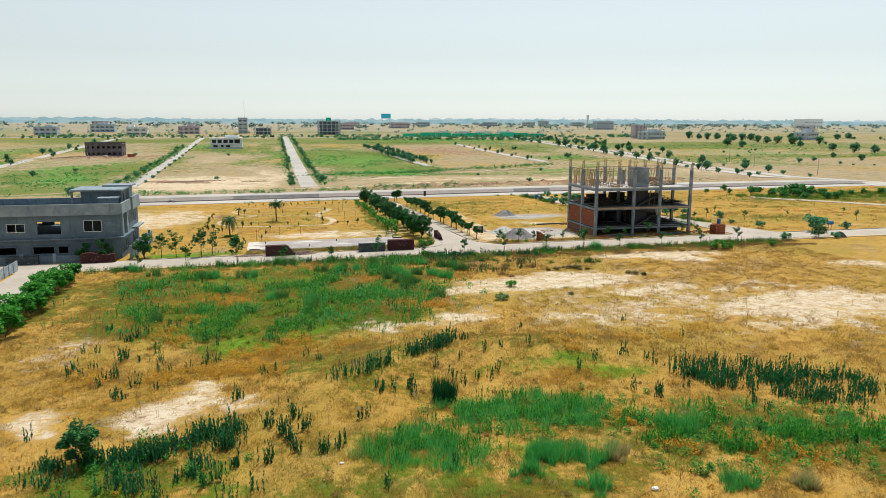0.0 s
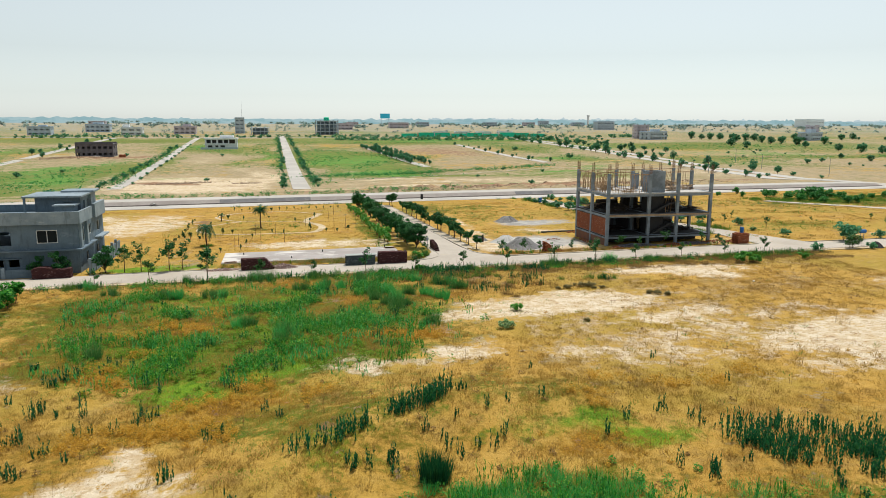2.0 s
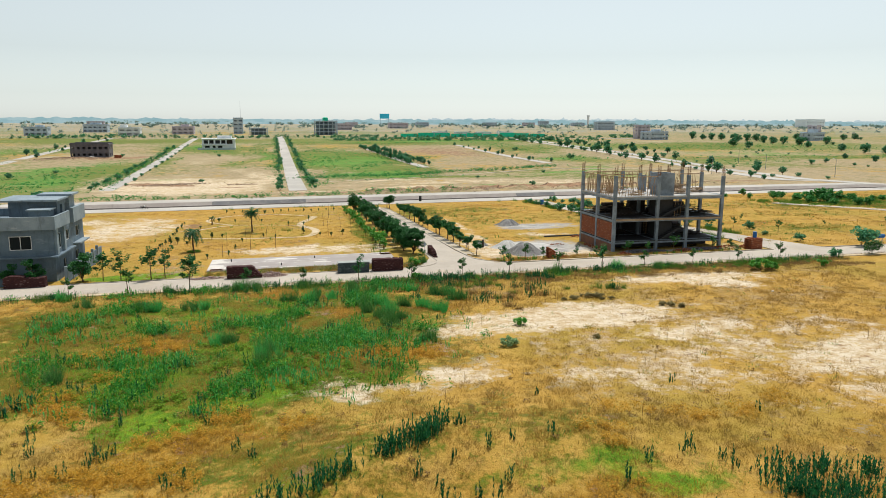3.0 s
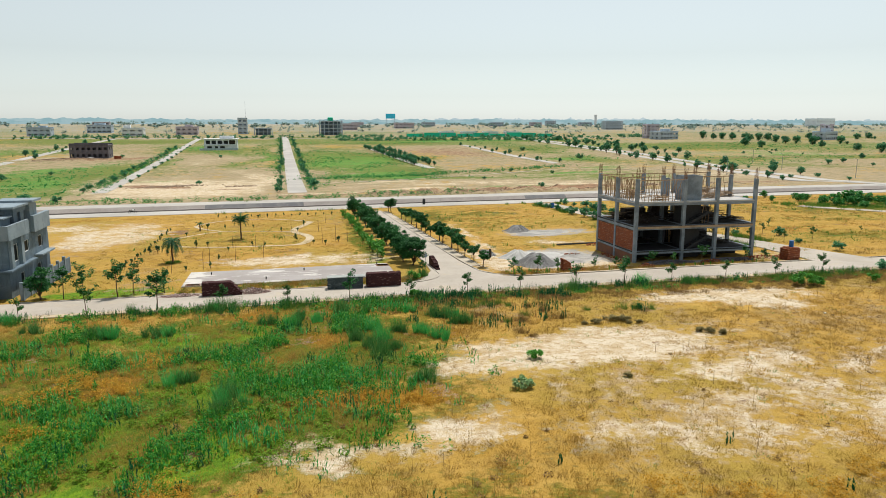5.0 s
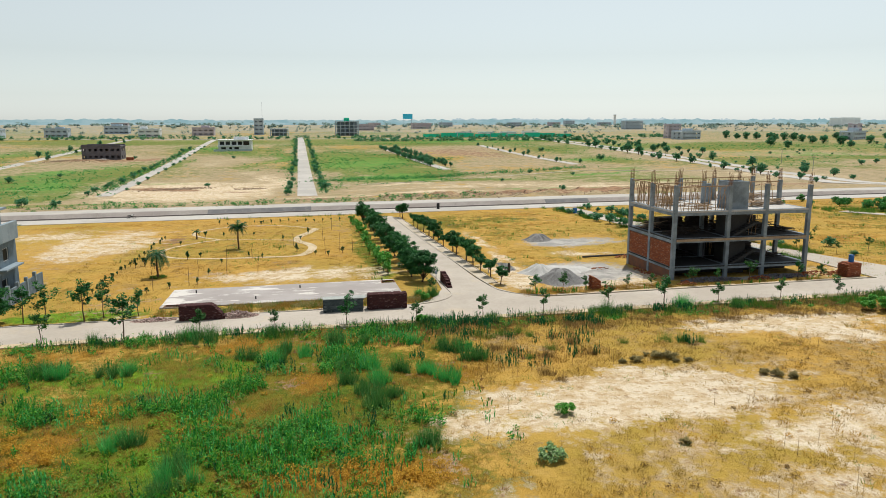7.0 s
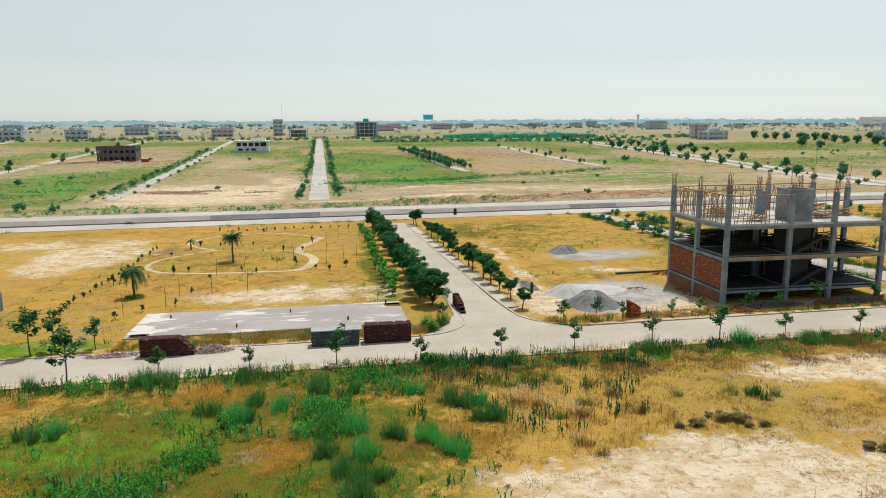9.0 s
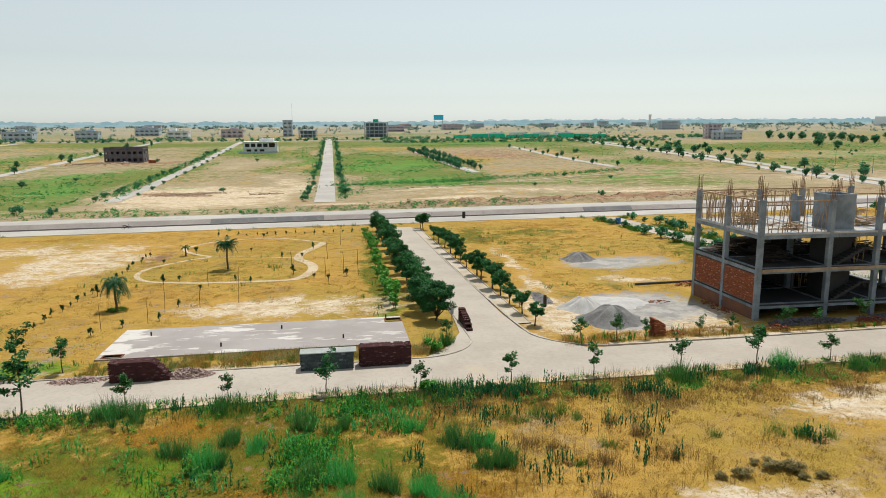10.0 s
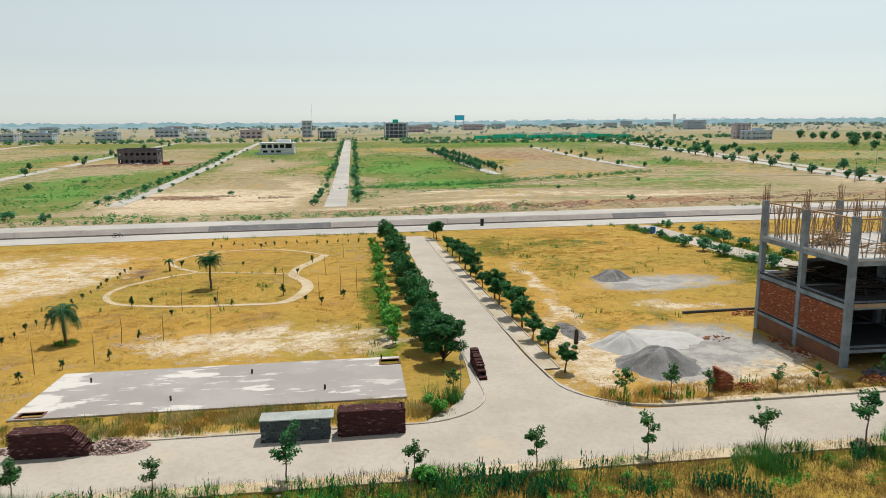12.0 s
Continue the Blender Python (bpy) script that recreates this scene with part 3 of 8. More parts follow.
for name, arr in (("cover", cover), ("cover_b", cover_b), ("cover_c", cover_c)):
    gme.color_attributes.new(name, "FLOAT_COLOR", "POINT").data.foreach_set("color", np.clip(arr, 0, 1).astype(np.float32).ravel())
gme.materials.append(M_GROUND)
gme.polygons.foreach_set("use_smooth", [True] * len(gme.polygons))
ground = tagged(new("ground", gme), "dry golden grassland with green and sandy patches", "ground", kind="structure")

# ---- mesh helpers ----


def part(name, bm, material, parent=None, label="", smooth=False):
    me = bpy.data.meshes.new(name)
    bm.to_mesh(me)
    bm.free()
    me.materials.append(material)
    if smooth:
        me.polygons.foreach_set("use_smooth", [True] * len(me.polygons))
    ob = new(name, me)
    ob.parent = parent
    if label:
        ob["label"] = label
    return ob


def array_part(name, verts, faces, material, parent=None, label=""):
    me = bpy.data.meshes.new(name)
    me.from_pydata(verts, [], faces)
    me.materials.append(material)
    ob = new(name, me)
    ob.parent = parent
    if label:
        ob["label"] = label
    return ob


def thing(name, x, y, z=None, turn=0.0, label="", category="", group="", kind=""):
    ob = new(name)
    ob.empty_display_size = 0.3
    ob.matrix_basis = pose(x, y, gz(x, y) if z is None else z, 0, 0, turn)
    return tagged(ob, label, category, group, kind)


def box(bm, x0, x1, y0, y1, z0, z1, m=None, bevel=0.0):
    vs = [bm.verts.new((x, y, z)) for z in (z0, z1) for x, y in ((x0, y0), (x1, y0), (x1, y1), (x0, y1))]
    if m is not None:
        for v in vs:
            v.co = m @ v.co
    fs = [bm.faces.new([vs[i] for i in f]) for f in ((3, 2, 1, 0), (4, 5, 6, 7), (0, 1, 5, 4), (1, 2, 6, 5), (2, 3, 7, 6), (3, 0, 4, 7))]
    if bevel:
        bmesh.ops.bevel(bm, geom=list({e for f in fs for e in f.edges}), offset=bevel, segments=1, affect="EDGES")
    return vs


def tube(bm, path, radii, n=6, cap=True):
    """A tapered tube along a path of points."""
    rings = []
    for i, p in enumerate(path):
        p = Vector(p)
        d = (Vector(path[min(i + 1, len(path) - 1)]) - Vector(path[max(i - 1, 0)])).normalized()
        u = d.cross(Vector((0, 0, 1)) if abs(d.z) < 0.9 else Vector((1, 0, 0))).normalized()
        v = d.cross(u)
        r = radii[i] if hasattr(radii, "__len__") else radii
        rings.append([bm.verts.new(p + (u * math.cos(6.2832 * k / n) + v * math.sin(6.2832 * k / n)) * r) for k in range(n)])
    for a, b in zip(rings, rings[1:]):
        for k in range(n):
            bm.faces.new((a[k], a[(k + 1) % n], b[(k + 1) % n], b[k]))
    if cap:
        bm.faces.new(rings[0][::-1])
        bm.faces.new(rings[-1])


def ribbon(name, centre, widths, material, lift=0.06, depth=0.3, label="", category="road", step=3.0, over=None):
    """A road that follows the ground: centre line points, full widths, edges turned down into the ground."""
    pts, wd = [], []
    for (a, b), (wa, wb) in zip(zip(centre, centre[1:]), zip(widths, widths[1:])):
        n = max(1, int(math.dist(a, b) / step))
        for i in range(n):
            f = i / n
            pts.append((a[0] + (b[0] - a[0]) * f, a[1] + (b[1] - a[1]) * f))
            wd.append(wa + (wb - wa) * f)
    pts.append(centre[-1])
    wd.append(widths[-1])
    pts, wd = np.array(pts), np.array(wd)
    d = np.gradient(pts, axis=0)
    d /= np.linalg.norm(d, axis=1)[:, None]
    nrm = np.stack([d[:, 1], -d[:, 0]], 1)
    cols = [-0.5, -0.25, 0, 0.25, 0.5]
    V = []
    zf = over or base_z
    for k in cols:
        q = pts + nrm * (wd * k)[:, None]
        V.append(np.column_stack([q, zf(q[:, 0], q[:, 1]) + lift]))
    lo, hi = V[0].copy(), V[-1].copy()
    lo[:, 2] -= depth
    hi[:, 2] -= depth
    V = [lo] + V + [hi]
    n = len(pts)
    F = []
    for c in range(len(V) - 1):
        for i in range(n - 1):
            a, b = c * n + i, (c + 1) * n + i
            F.append((a, b, b + 1, a + 1))
    ob = array_part(name, np.concatenate(V), F, material)
    return tagged(ob, label, category, kind="structure")


def smooth(pts, n=6):
    """More points on a soft curve through the given ones."""
    P = [np.array(p, float) for p in (pts[0], *pts, pts[-1])]
    out = []
    for a, b, c, d in zip(P, P[1:], P[2:], P[3:]):
        for i in range(n):
            t = i / n
            out.append(tuple(0.5 * (2 * b + (c - a) * t + (2 * a - 5 * b + 4 * c - d) * t * t + (3 * b - a - 3 * c + d) * t ** 3)))
    return out + [tuple(P[-1])]


def kerb(name, pts, label, w=0.15, h=0.09, material=None, step=1.0):
    """A run of kerb stones along a line, with a small gap at each joint."""
    bm = bmesh.new()
    line = [Vector(p) for p in pts]
    for a, b in zip(line, line[1:]):
        L = (b - a).length
        n = max(1, round(L / step))
        ang = math.atan2(b.y - a.y, b.x - a.x)
        for i in range(n):
            p = a.lerp(b, (i + 0.5) / n)
            j = random.uniform(-0.015, 0.015)
            m = pose(p.x, p.y, float(base_z(p.x, p.y)) + j, random.uniform(-1, 1), 0, math.degrees(ang) + random.uniform(-0.6, 0.6))
            box(bm, -L / n / 2 + 0.012, L / n / 2 - 0.012, -w / 2, w / 2, -0.15, 0.06 + h, m)
    return tagged(part(name, bm, material or M_KERB), label, "kerb", kind="structure")


def arc(cx, cy, r, a0, a1, n=8):
    return [(cx + r * math.cos(radians(a0 + (a1 - a0) * i / n)), cy + r * math.sin(radians(a0 + (a1 - a0) * i / n)), 0) for i in range(n + 1)]


# ---- roads, kerbs, retaining wall ----
ribbon("road", [(-70, 102.4), (-30, 102.3), (22, 102.1), (66, 102.3), (120, 101.6), (190, 99)], [6.6, 6.6, 6.4, 6.6, 6.8, 6.8], M_ROAD, 0.08, label="pale concrete access road through the plots")
ribbon("road", [(27.8, 104.5), (27.8, 108), (27.8, 112), (27.8, 118), (27.6, 150), (27.3, 191.5)], [15, 9, 5.6, 4.8, 4.4, 4.2], M_ROAD, 0.085, label="straight concrete lane between two rows of trees", step=1.5)
ribbon("road", [(-30.3, 99.8), (-29.9, 90), (-28.6, 70), (-26.5, 30), (-24, -20)], [4.2, 4.0, 4.2, 4.4, 4.4], M_ROAD, 0.09, label="pale concrete lane beside a hedge")
ribbon("road", [(80, 104.5), (79, 118), (76.5, 135), (73.0, 160), (72.2, 197)], [9, 5.2, 5, 5, 5], M_ROAD, 0.09, label="pale lane behind the unfinished frame")


ribbon("pavement", [(-28, 98.75), (22, 98.65), (66, 98.75), (120, 98.0), (188, 95.4)], [1.1, 1.0, 1.1, 1.0, 1.0], M_PATH, 0.095, 0.2, "sandy shoulder along the access road", "shoulder")
ribbon("pavement", [(36.5, 106.1), (75, 106.2)], [0.9, 0.8], M_PATH, 0.085, 0.2, "sandy shoulder behind the kerb", "shoulder")


hx = np.arange(-400, 211, 10.0)
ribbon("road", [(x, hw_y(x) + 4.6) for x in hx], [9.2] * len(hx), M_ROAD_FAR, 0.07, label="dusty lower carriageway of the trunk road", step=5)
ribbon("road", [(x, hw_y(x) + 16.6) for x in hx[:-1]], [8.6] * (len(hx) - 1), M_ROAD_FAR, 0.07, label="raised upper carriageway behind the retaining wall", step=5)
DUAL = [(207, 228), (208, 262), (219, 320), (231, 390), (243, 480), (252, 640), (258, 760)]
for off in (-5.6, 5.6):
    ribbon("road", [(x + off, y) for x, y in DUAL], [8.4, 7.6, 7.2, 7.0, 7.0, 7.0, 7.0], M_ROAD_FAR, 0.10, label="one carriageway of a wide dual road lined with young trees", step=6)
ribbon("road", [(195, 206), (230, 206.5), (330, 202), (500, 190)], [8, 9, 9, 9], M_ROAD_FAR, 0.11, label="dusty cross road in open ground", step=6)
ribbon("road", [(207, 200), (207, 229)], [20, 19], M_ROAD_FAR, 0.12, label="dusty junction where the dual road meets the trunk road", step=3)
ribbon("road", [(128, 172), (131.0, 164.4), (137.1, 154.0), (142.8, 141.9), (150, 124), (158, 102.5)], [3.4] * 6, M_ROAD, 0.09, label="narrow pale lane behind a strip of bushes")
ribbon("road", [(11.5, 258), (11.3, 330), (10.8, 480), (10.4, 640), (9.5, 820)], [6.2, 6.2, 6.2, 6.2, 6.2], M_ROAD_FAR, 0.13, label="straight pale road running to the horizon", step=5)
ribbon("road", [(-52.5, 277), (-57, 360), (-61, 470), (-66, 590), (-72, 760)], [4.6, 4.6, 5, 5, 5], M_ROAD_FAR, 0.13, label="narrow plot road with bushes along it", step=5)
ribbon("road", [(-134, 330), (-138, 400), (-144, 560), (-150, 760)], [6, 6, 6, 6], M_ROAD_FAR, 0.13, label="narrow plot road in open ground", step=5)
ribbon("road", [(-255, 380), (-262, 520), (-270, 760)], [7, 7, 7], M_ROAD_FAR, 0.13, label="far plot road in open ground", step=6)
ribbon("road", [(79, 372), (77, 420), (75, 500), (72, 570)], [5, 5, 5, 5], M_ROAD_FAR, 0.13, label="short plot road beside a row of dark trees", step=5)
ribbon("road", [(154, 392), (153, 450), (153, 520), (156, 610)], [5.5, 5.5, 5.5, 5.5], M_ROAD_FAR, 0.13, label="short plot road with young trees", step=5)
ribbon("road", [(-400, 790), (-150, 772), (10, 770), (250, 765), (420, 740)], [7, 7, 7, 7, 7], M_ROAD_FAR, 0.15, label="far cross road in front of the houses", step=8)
ribbon("path", [(18, 296), (60, 311), (100, 333), (140, 354), (200, 338), (225, 330)], [1.4] * 6, M_PAVE, 0.10, label="low pale kerb line across bare plots", category="path", step=4)

# retaining wall with a coping and a drain lip at its foot
wall = thing("retaining_wall", 0, 0, 0, label="grey concrete retaining wall between two carriageways", category="wall", kind="structure")
for i, x0 in enumerate(np.arange(-396, 200, 12.0)):
    x1 = x0 + 11.96
    bm = bmesh.new()
    zb, zt = [float(base_z(x, hw_y(x) + 9.0)) for x in (x0, x1)], [float(base_z(x, hw_y(x) + 13)) for x in (x0, x1)]
    j = random.uniform(-0.04, 0.04)
    for (ya, yb, lo, hi) in ((9.7, 12.3, -0.1, 0.06),):
        vs = []
        for z_off in (0, 1):
            for (x, y, k) in ((x0, ya, 0), (x1, ya, 1), (x1, yb, 1), (x0, yb, 0)):
                if z_off and y == ya:
                    y = ya + 1.7
                vs.append(bm.verts.new((x, hw_y(x) + y + j * 0.3, (zb[k] + lo) if z_off == 0 else (zt[k] + hi + j))))
        for f in ((3, 2, 1, 0), (4, 5, 6, 7), (0, 1, 5, 4), (1, 2, 6, 5), (2, 3, 7, 6), (3, 0, 4, 7)):
            bm.faces.new([vs[q] for q in f])
    part("panel", bm, M_WALLDARK if -18 < x0 < 10 or 60 < x0 < 80 else M_WALLCON, wall)
    bm = bmesh.new()
    zc = [float(base_z(x, hw_y(x) + 9.3)) for x in (x0, x1)]
    vs = []
    for z_off in (-0.2, 0.32):
        for (x, y, k) in ((x0, 9.25, 0), (x1, 9.25, 1), (x1, 9.55, 1), (x0, 9.55, 0)):
            vs.append(bm.verts.new((x, hw_y(x) + y, zc[k] + z_off)))
    for f in ((3, 2, 1, 0), (4, 5, 6, 7), (0, 1, 5, 4), (1, 2, 6, 5), (2, 3, 7, 6), (3, 0, 4, 7)):
        bm.faces.new([vs[q] for q in f])
    part("drain_lip", bm, M_DARKLINE, wall)

kerb("kerb", [(-20, 105.6, 0), (20.5, 105.3, 0)] + arc(20.8, 110.1, 4.8, -90, 0) + [(25.5, 130, 0), (25.3, 190, 0)], "low pale concrete kerb along the verge")
kerb("kerb", [(120, 105.3, 0), (84, 105.8, 0)], "low pale concrete kerb along the verge")
kerb("kerb", [(75.5, 105.8, 0), (37.5, 105.7, 0)] + arc(37.0, 112.0, 6.3, -90, -165, 10) + [(30.5, 116, 0), (29.6, 150, 0), (29.3, 190, 0)], "low pale concrete kerb along the verge")
kerb("kerb", [(32.0, 114, 0), (31.3, 150, 0), (30.6, 188, 0)], "thin brick edging beside the paved verge", 0.12, 0.1, M_PAVE)
ribbon("pavement", [(31.3, 114), (30.5, 150), (29.9, 189)], [1.3, 1.3, 1.2], M_PAVE, 0.10, 0.2, "pale dusty paved verge beside the lane", "pavement")


def skyline(name, y, base, top, seed, label, xs0=-4200, xs1=5600, material=None):
    """The far edge of the plain: a long low band of hazy tree crowns with an uneven outline."""
    xs = np.arange(xs0, xs1, 9.0)
    r = np.random.RandomState(seed)
    h = top * (0.60 + 0.10 * waves(xs, 0 * xs + y, seed, 0.004) + 0.22 * np.abs(waves(xs, 0 * xs, seed + 1, 0.05)) + 0.40 * r.rand(len(xs)) * np.abs(waves(xs, 0 * xs, seed + 2, 0.03)))
    b = base_z(xs, 0 * xs + y)
    n = len(xs)
    V = np.concatenate([np.column_stack([xs, 0 * xs + y, b + base]), np.column_stack([xs, 0 * xs + y + 2, b + h]), np.column_stack([xs, 0 * xs + y + 40, b + base])])
    F = [(i, i + 1, n + i + 1, n + i) for i in range(n - 1)] + [(n + i, n + i + 1, 2 * n + i + 1, 2 * n + i) for i in range(n - 1)]
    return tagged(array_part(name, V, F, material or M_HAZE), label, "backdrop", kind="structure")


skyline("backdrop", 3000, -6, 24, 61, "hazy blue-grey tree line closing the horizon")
# nearer glowing band, added to blue the horizon as haze would
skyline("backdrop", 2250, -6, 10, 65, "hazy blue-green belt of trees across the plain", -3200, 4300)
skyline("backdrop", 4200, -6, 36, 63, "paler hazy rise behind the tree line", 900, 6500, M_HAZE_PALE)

# ---- plants ----
rng = np.random.RandomState(21)


def leaf_cloud(centres, radii, per, size, seed, flat=0.6, droop=0.0):
    """Leaf quads scattered round clump centres: vertices and faces."""
    r = np.random.RandomState(seed)
    C = np.repeat(np.array(centres, float), per, axis=0)
    R = np.repeat(np.array(radii, float), per)
    n = len(C)
    d = r.normal(size=(n, 3))
    d /= np.linalg.norm(d, axis=1)[:, None]
    p = C + d * (R * (0.45 + 0.6 * r.rand(n)))[:, None] * np.array([1, 1, flat])
    u = r.normal(size=(n, 3))
    u[:, 2] = u[:, 2] * 0.5 - droop
    u /= np.linalg.norm(u, axis=1)[:, None]
    v = np.cross(u, r.normal(size=(n, 3)) * 0.6 + np.array([0, 0, 1.0]))
    v /= np.linalg.norm(v, axis=1)[:, None]
    s = size * (0.6 + 0.8 * r.rand(n))[:, None]
    a, b = u * s, v * s * 0.42
    V = np.stack([p - a, p + b, p + a, p - b], 1).reshape(-1, 3)
    F = np.arange(4 * n).reshape(-1, 4)
    return V, F


def make_tree(name, seed, height, spread, clear, label, category="tree", leaf=None, size=0.17, per=55, clumps=16, stems=1, flat=0.6, group="", dome=False):
    """A trunk that forks into limbs, with leaf clumps at and round the limb ends."""
    r = random.Random(seed)
    root = thing(name, 0, 0, 0, label=label, category=category, group=group)
    bm = bmesh.new()
    ends = []
    for s in range(stems):
        bx, by = (0, 0) if stems == 1 else (r.uniform(-0.25, 0.25) * spread, r.uniform(-0.25, 0.25) * spread)
        lean = (r.uniform(-0.12, 0.12) * height, r.uniform(-0.12, 0.12) * height)
        fork = (bx + lean[0] * 0.4, by + lean[1] * 0.4, clear)
        rad = 0.028 * height / stems ** 0.5
        tube(bm, [(bx, by, -0.15), (bx + lean[0] * 0.15, by + lean[1] * 0.2, clear * 0.5), fork], [rad * 1.3, rad, rad * 0.85], 6)
        n = max(3, clumps // (2 * stems))
        for i in range(n):
            a = 6.283 * i / n + r.uniform(-0.5, 0.5)
            rr = spread * r.uniform(0.35, 0.85)
            top = (fork[0] + rr * math.cos(a), fork[1] + rr * math.sin(a), clear + (height - clear) * r.uniform(0.3, 0.9))
            midp = (fork[0] + rr * 0.45 * math.cos(a + 0.2), fork[1] + rr * 0.45 * math.sin(a + 0.2), clear + (top[2] - clear) * 0.62)
            tube(bm, [fork, midp, top], [rad * 0.6, rad * 0.38, rad * 0.12], 5)
            ends.append(top)
    part("trunk", bm, M_TRUNK, root, smooth=True)
    cs = [(e[0] * 0.95, e[1] * 0.95, e[2]) for e in ends]
    if dome:
        cs = []
    while len(cs) < clumps:
        if dome:
            v = Vector((r.gauss(0, 1), r.gauss(0, 1), r.gauss(0, 1))).normalized() * r.random() ** 0.4 * 0.72
            cs.append((v.x * spread, v.y * spread, clear + (height - clear) * (0.5 + 0.52 * v.z)))
            continue
        a, rr = r.uniform(0, 6.283), spread * r.uniform(0.0, 0.75) ** 0.7
        cs.append((rr * math.cos(a), rr * math.sin(a), clear + (height - clear) * (0.25 + 0.72 * r.random() * (1 - 0.5 * (rr / spread) ** 2))))
    rad = [spread * r.uniform(0.2, 0.42) for _ in cs]
    V, F = leaf_cloud(cs, rad, per, size, seed + 7, flat)
    array_part("crown", V, F, leaf or M_LEAF, root)
    return root


def put(src, x, y, scale=1.0, turn=0.0, z=None, tall=1.0):
    m = Matrix.LocRotScale((x, y, (gz(x, y) if z is None else z)), Euler((0, 0, turn)), (scale / src.scale.x, scale / src.scale.y, scale * tall / src.scale.z))
    return copy_thing(src, m)


placed_first = {}


def plant(kind, x, y, scale=1.0, turn=None, tall=1.0):
    """Set out one of the built kinds: the first goes to its place itself, the others are copies."""
    turn = random.uniform(0, 6.28) if turn is None else turn
    if kind not in placed_first:
        placed_first[kind] = 1
        kind.matrix_basis = Matrix.LocRotScale((x, y, gz(x, y)), Euler((0, 0, turn)), (scale, scale, scale * tall))
        return kind
    return put(kind, x, y, scale, turn, tall=tall)


SHADE = [make_tree("tree", 31 + i, 3.2 + 0.2 * i, 1.22 + 0.08 * i, 0.32, "dense dark green shade tree in a row along the lane", leaf=M_LEAF, size=0.11, per=160, clumps=28, group="lane trees", flat=0.7) for i in range(3)]
UMBRELLA = [make_tree("tree", 36 + i, 2.8, 1.15, 1.0, "green shade tree with a bare trunk beside the paved verge", leaf=M_LEAF, size=0.10, per=190, clumps=24, group="verge trees", flat=0.6) for i in range(3)]
BIGSHADE = make_tree("tree", 41, 3.9, 1.75, 0.3, "large dark green shade tree at the lane corner", leaf=M_LEAF, size=0.11, per=300, clumps=36, group="lane trees", flat=0.7)
BUSHY = [make_tree("shrub", 51 + i, 1.5, 0.6, 0.15, "bright green leafy shrub in a row behind the trees", "shrub", M_LEAF_LT, 0.11, 60, 12, 2, 1.3, "lane shrubs") for i in range(2)]


def make_sapling(seed, height, arms, leaf):
    """A young street tree: a thin stem and a few leafy arms that reach up and out, leaves along each arm."""
    r = random.Random(seed)
    root = thing("sapling", 0, 0, 0, label="young street tree with a thin stem and leafy arms", category="sapling", group="street saplings")
    bm = bmesh.new()
    fork = height * r.uniform(0.34, 0.5)
    bend = r.uniform(-0.08, 0.08)
    tube(bm, [(0, 0, -0.15), (bend, 0.03, fork * 0.6), (bend * 1.5, 0, fork), (bend * 2.2, bend, height * 0.86)], [0.04, 0.034, 0.028, 0.012], 5)
    cs, rad = [], []
    for i in range(arms):
        a = 6.283 * i / arms + r.uniform(-0.5, 0.5)
        a -= 0.45 * math.sin(a)  # arms blown towards one side
        L = height * r.uniform(0.10, 0.36) * (1.15 - 0.5 * i / arms)
        z0 = fork + (height * 0.84 - fork) * i / arms
        lift = r.uniform(0.1, 1.1)
        pts = [(bend * 1.6 + L * f * math.cos(a), L * f * math.sin(a), z0 + L * (lift * f + 0.15 * f * f)) for f in (0, 0.5, 1.0)]
        tube(bm, pts, [0.02, 0.014, 0.006], 4)
        for f in np.linspace(0.55, 1.08, 3):
            cs.append((bend * 1.6 + L * f * math.cos(a), L * f * math.sin(a), z0 + L * (lift * f + 0.15 * f * f)))
            rad.append(height * 0.072 * r.uniform(0.5, 1.5))
    for f in (0.78, 0.88, 0.97):
        cs.append((bend * 2, bend, height * f))
        rad.append(height * 0.085)
    part("trunk", bm, M_TRUNK, root, smooth=True)
    V, F = leaf_cloud(cs, [1.35 * q for q in rad], 32, 0.09, seed + 7, 0.7, 0.25)
    array_part("crown", V, F, leaf, root)
    return root


SAPLING = [make_sapling(61 + i, 2.3, 5 + i % 4, M_LEAF if i % 3 == 2 else M_LEAF_MID) for i in range(8)]
PARK = [make_tree("shrub", 71 + i, 0.95, 0.3, 0.15, "small clipped dark shrub in dry lawn", "shrub", M_LEAF_PALM, 0.06, 40, 9, 1, 1.3, "park shrubs", True) for i in range(2)]
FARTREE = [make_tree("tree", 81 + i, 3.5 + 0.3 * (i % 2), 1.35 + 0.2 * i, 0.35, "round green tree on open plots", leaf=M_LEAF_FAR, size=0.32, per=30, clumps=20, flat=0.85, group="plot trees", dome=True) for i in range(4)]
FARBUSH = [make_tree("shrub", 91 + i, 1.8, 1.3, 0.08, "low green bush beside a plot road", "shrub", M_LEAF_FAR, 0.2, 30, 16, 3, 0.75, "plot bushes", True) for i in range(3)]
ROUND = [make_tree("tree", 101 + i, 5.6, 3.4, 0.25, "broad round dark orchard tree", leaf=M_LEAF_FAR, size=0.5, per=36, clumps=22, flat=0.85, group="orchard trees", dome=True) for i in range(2)]

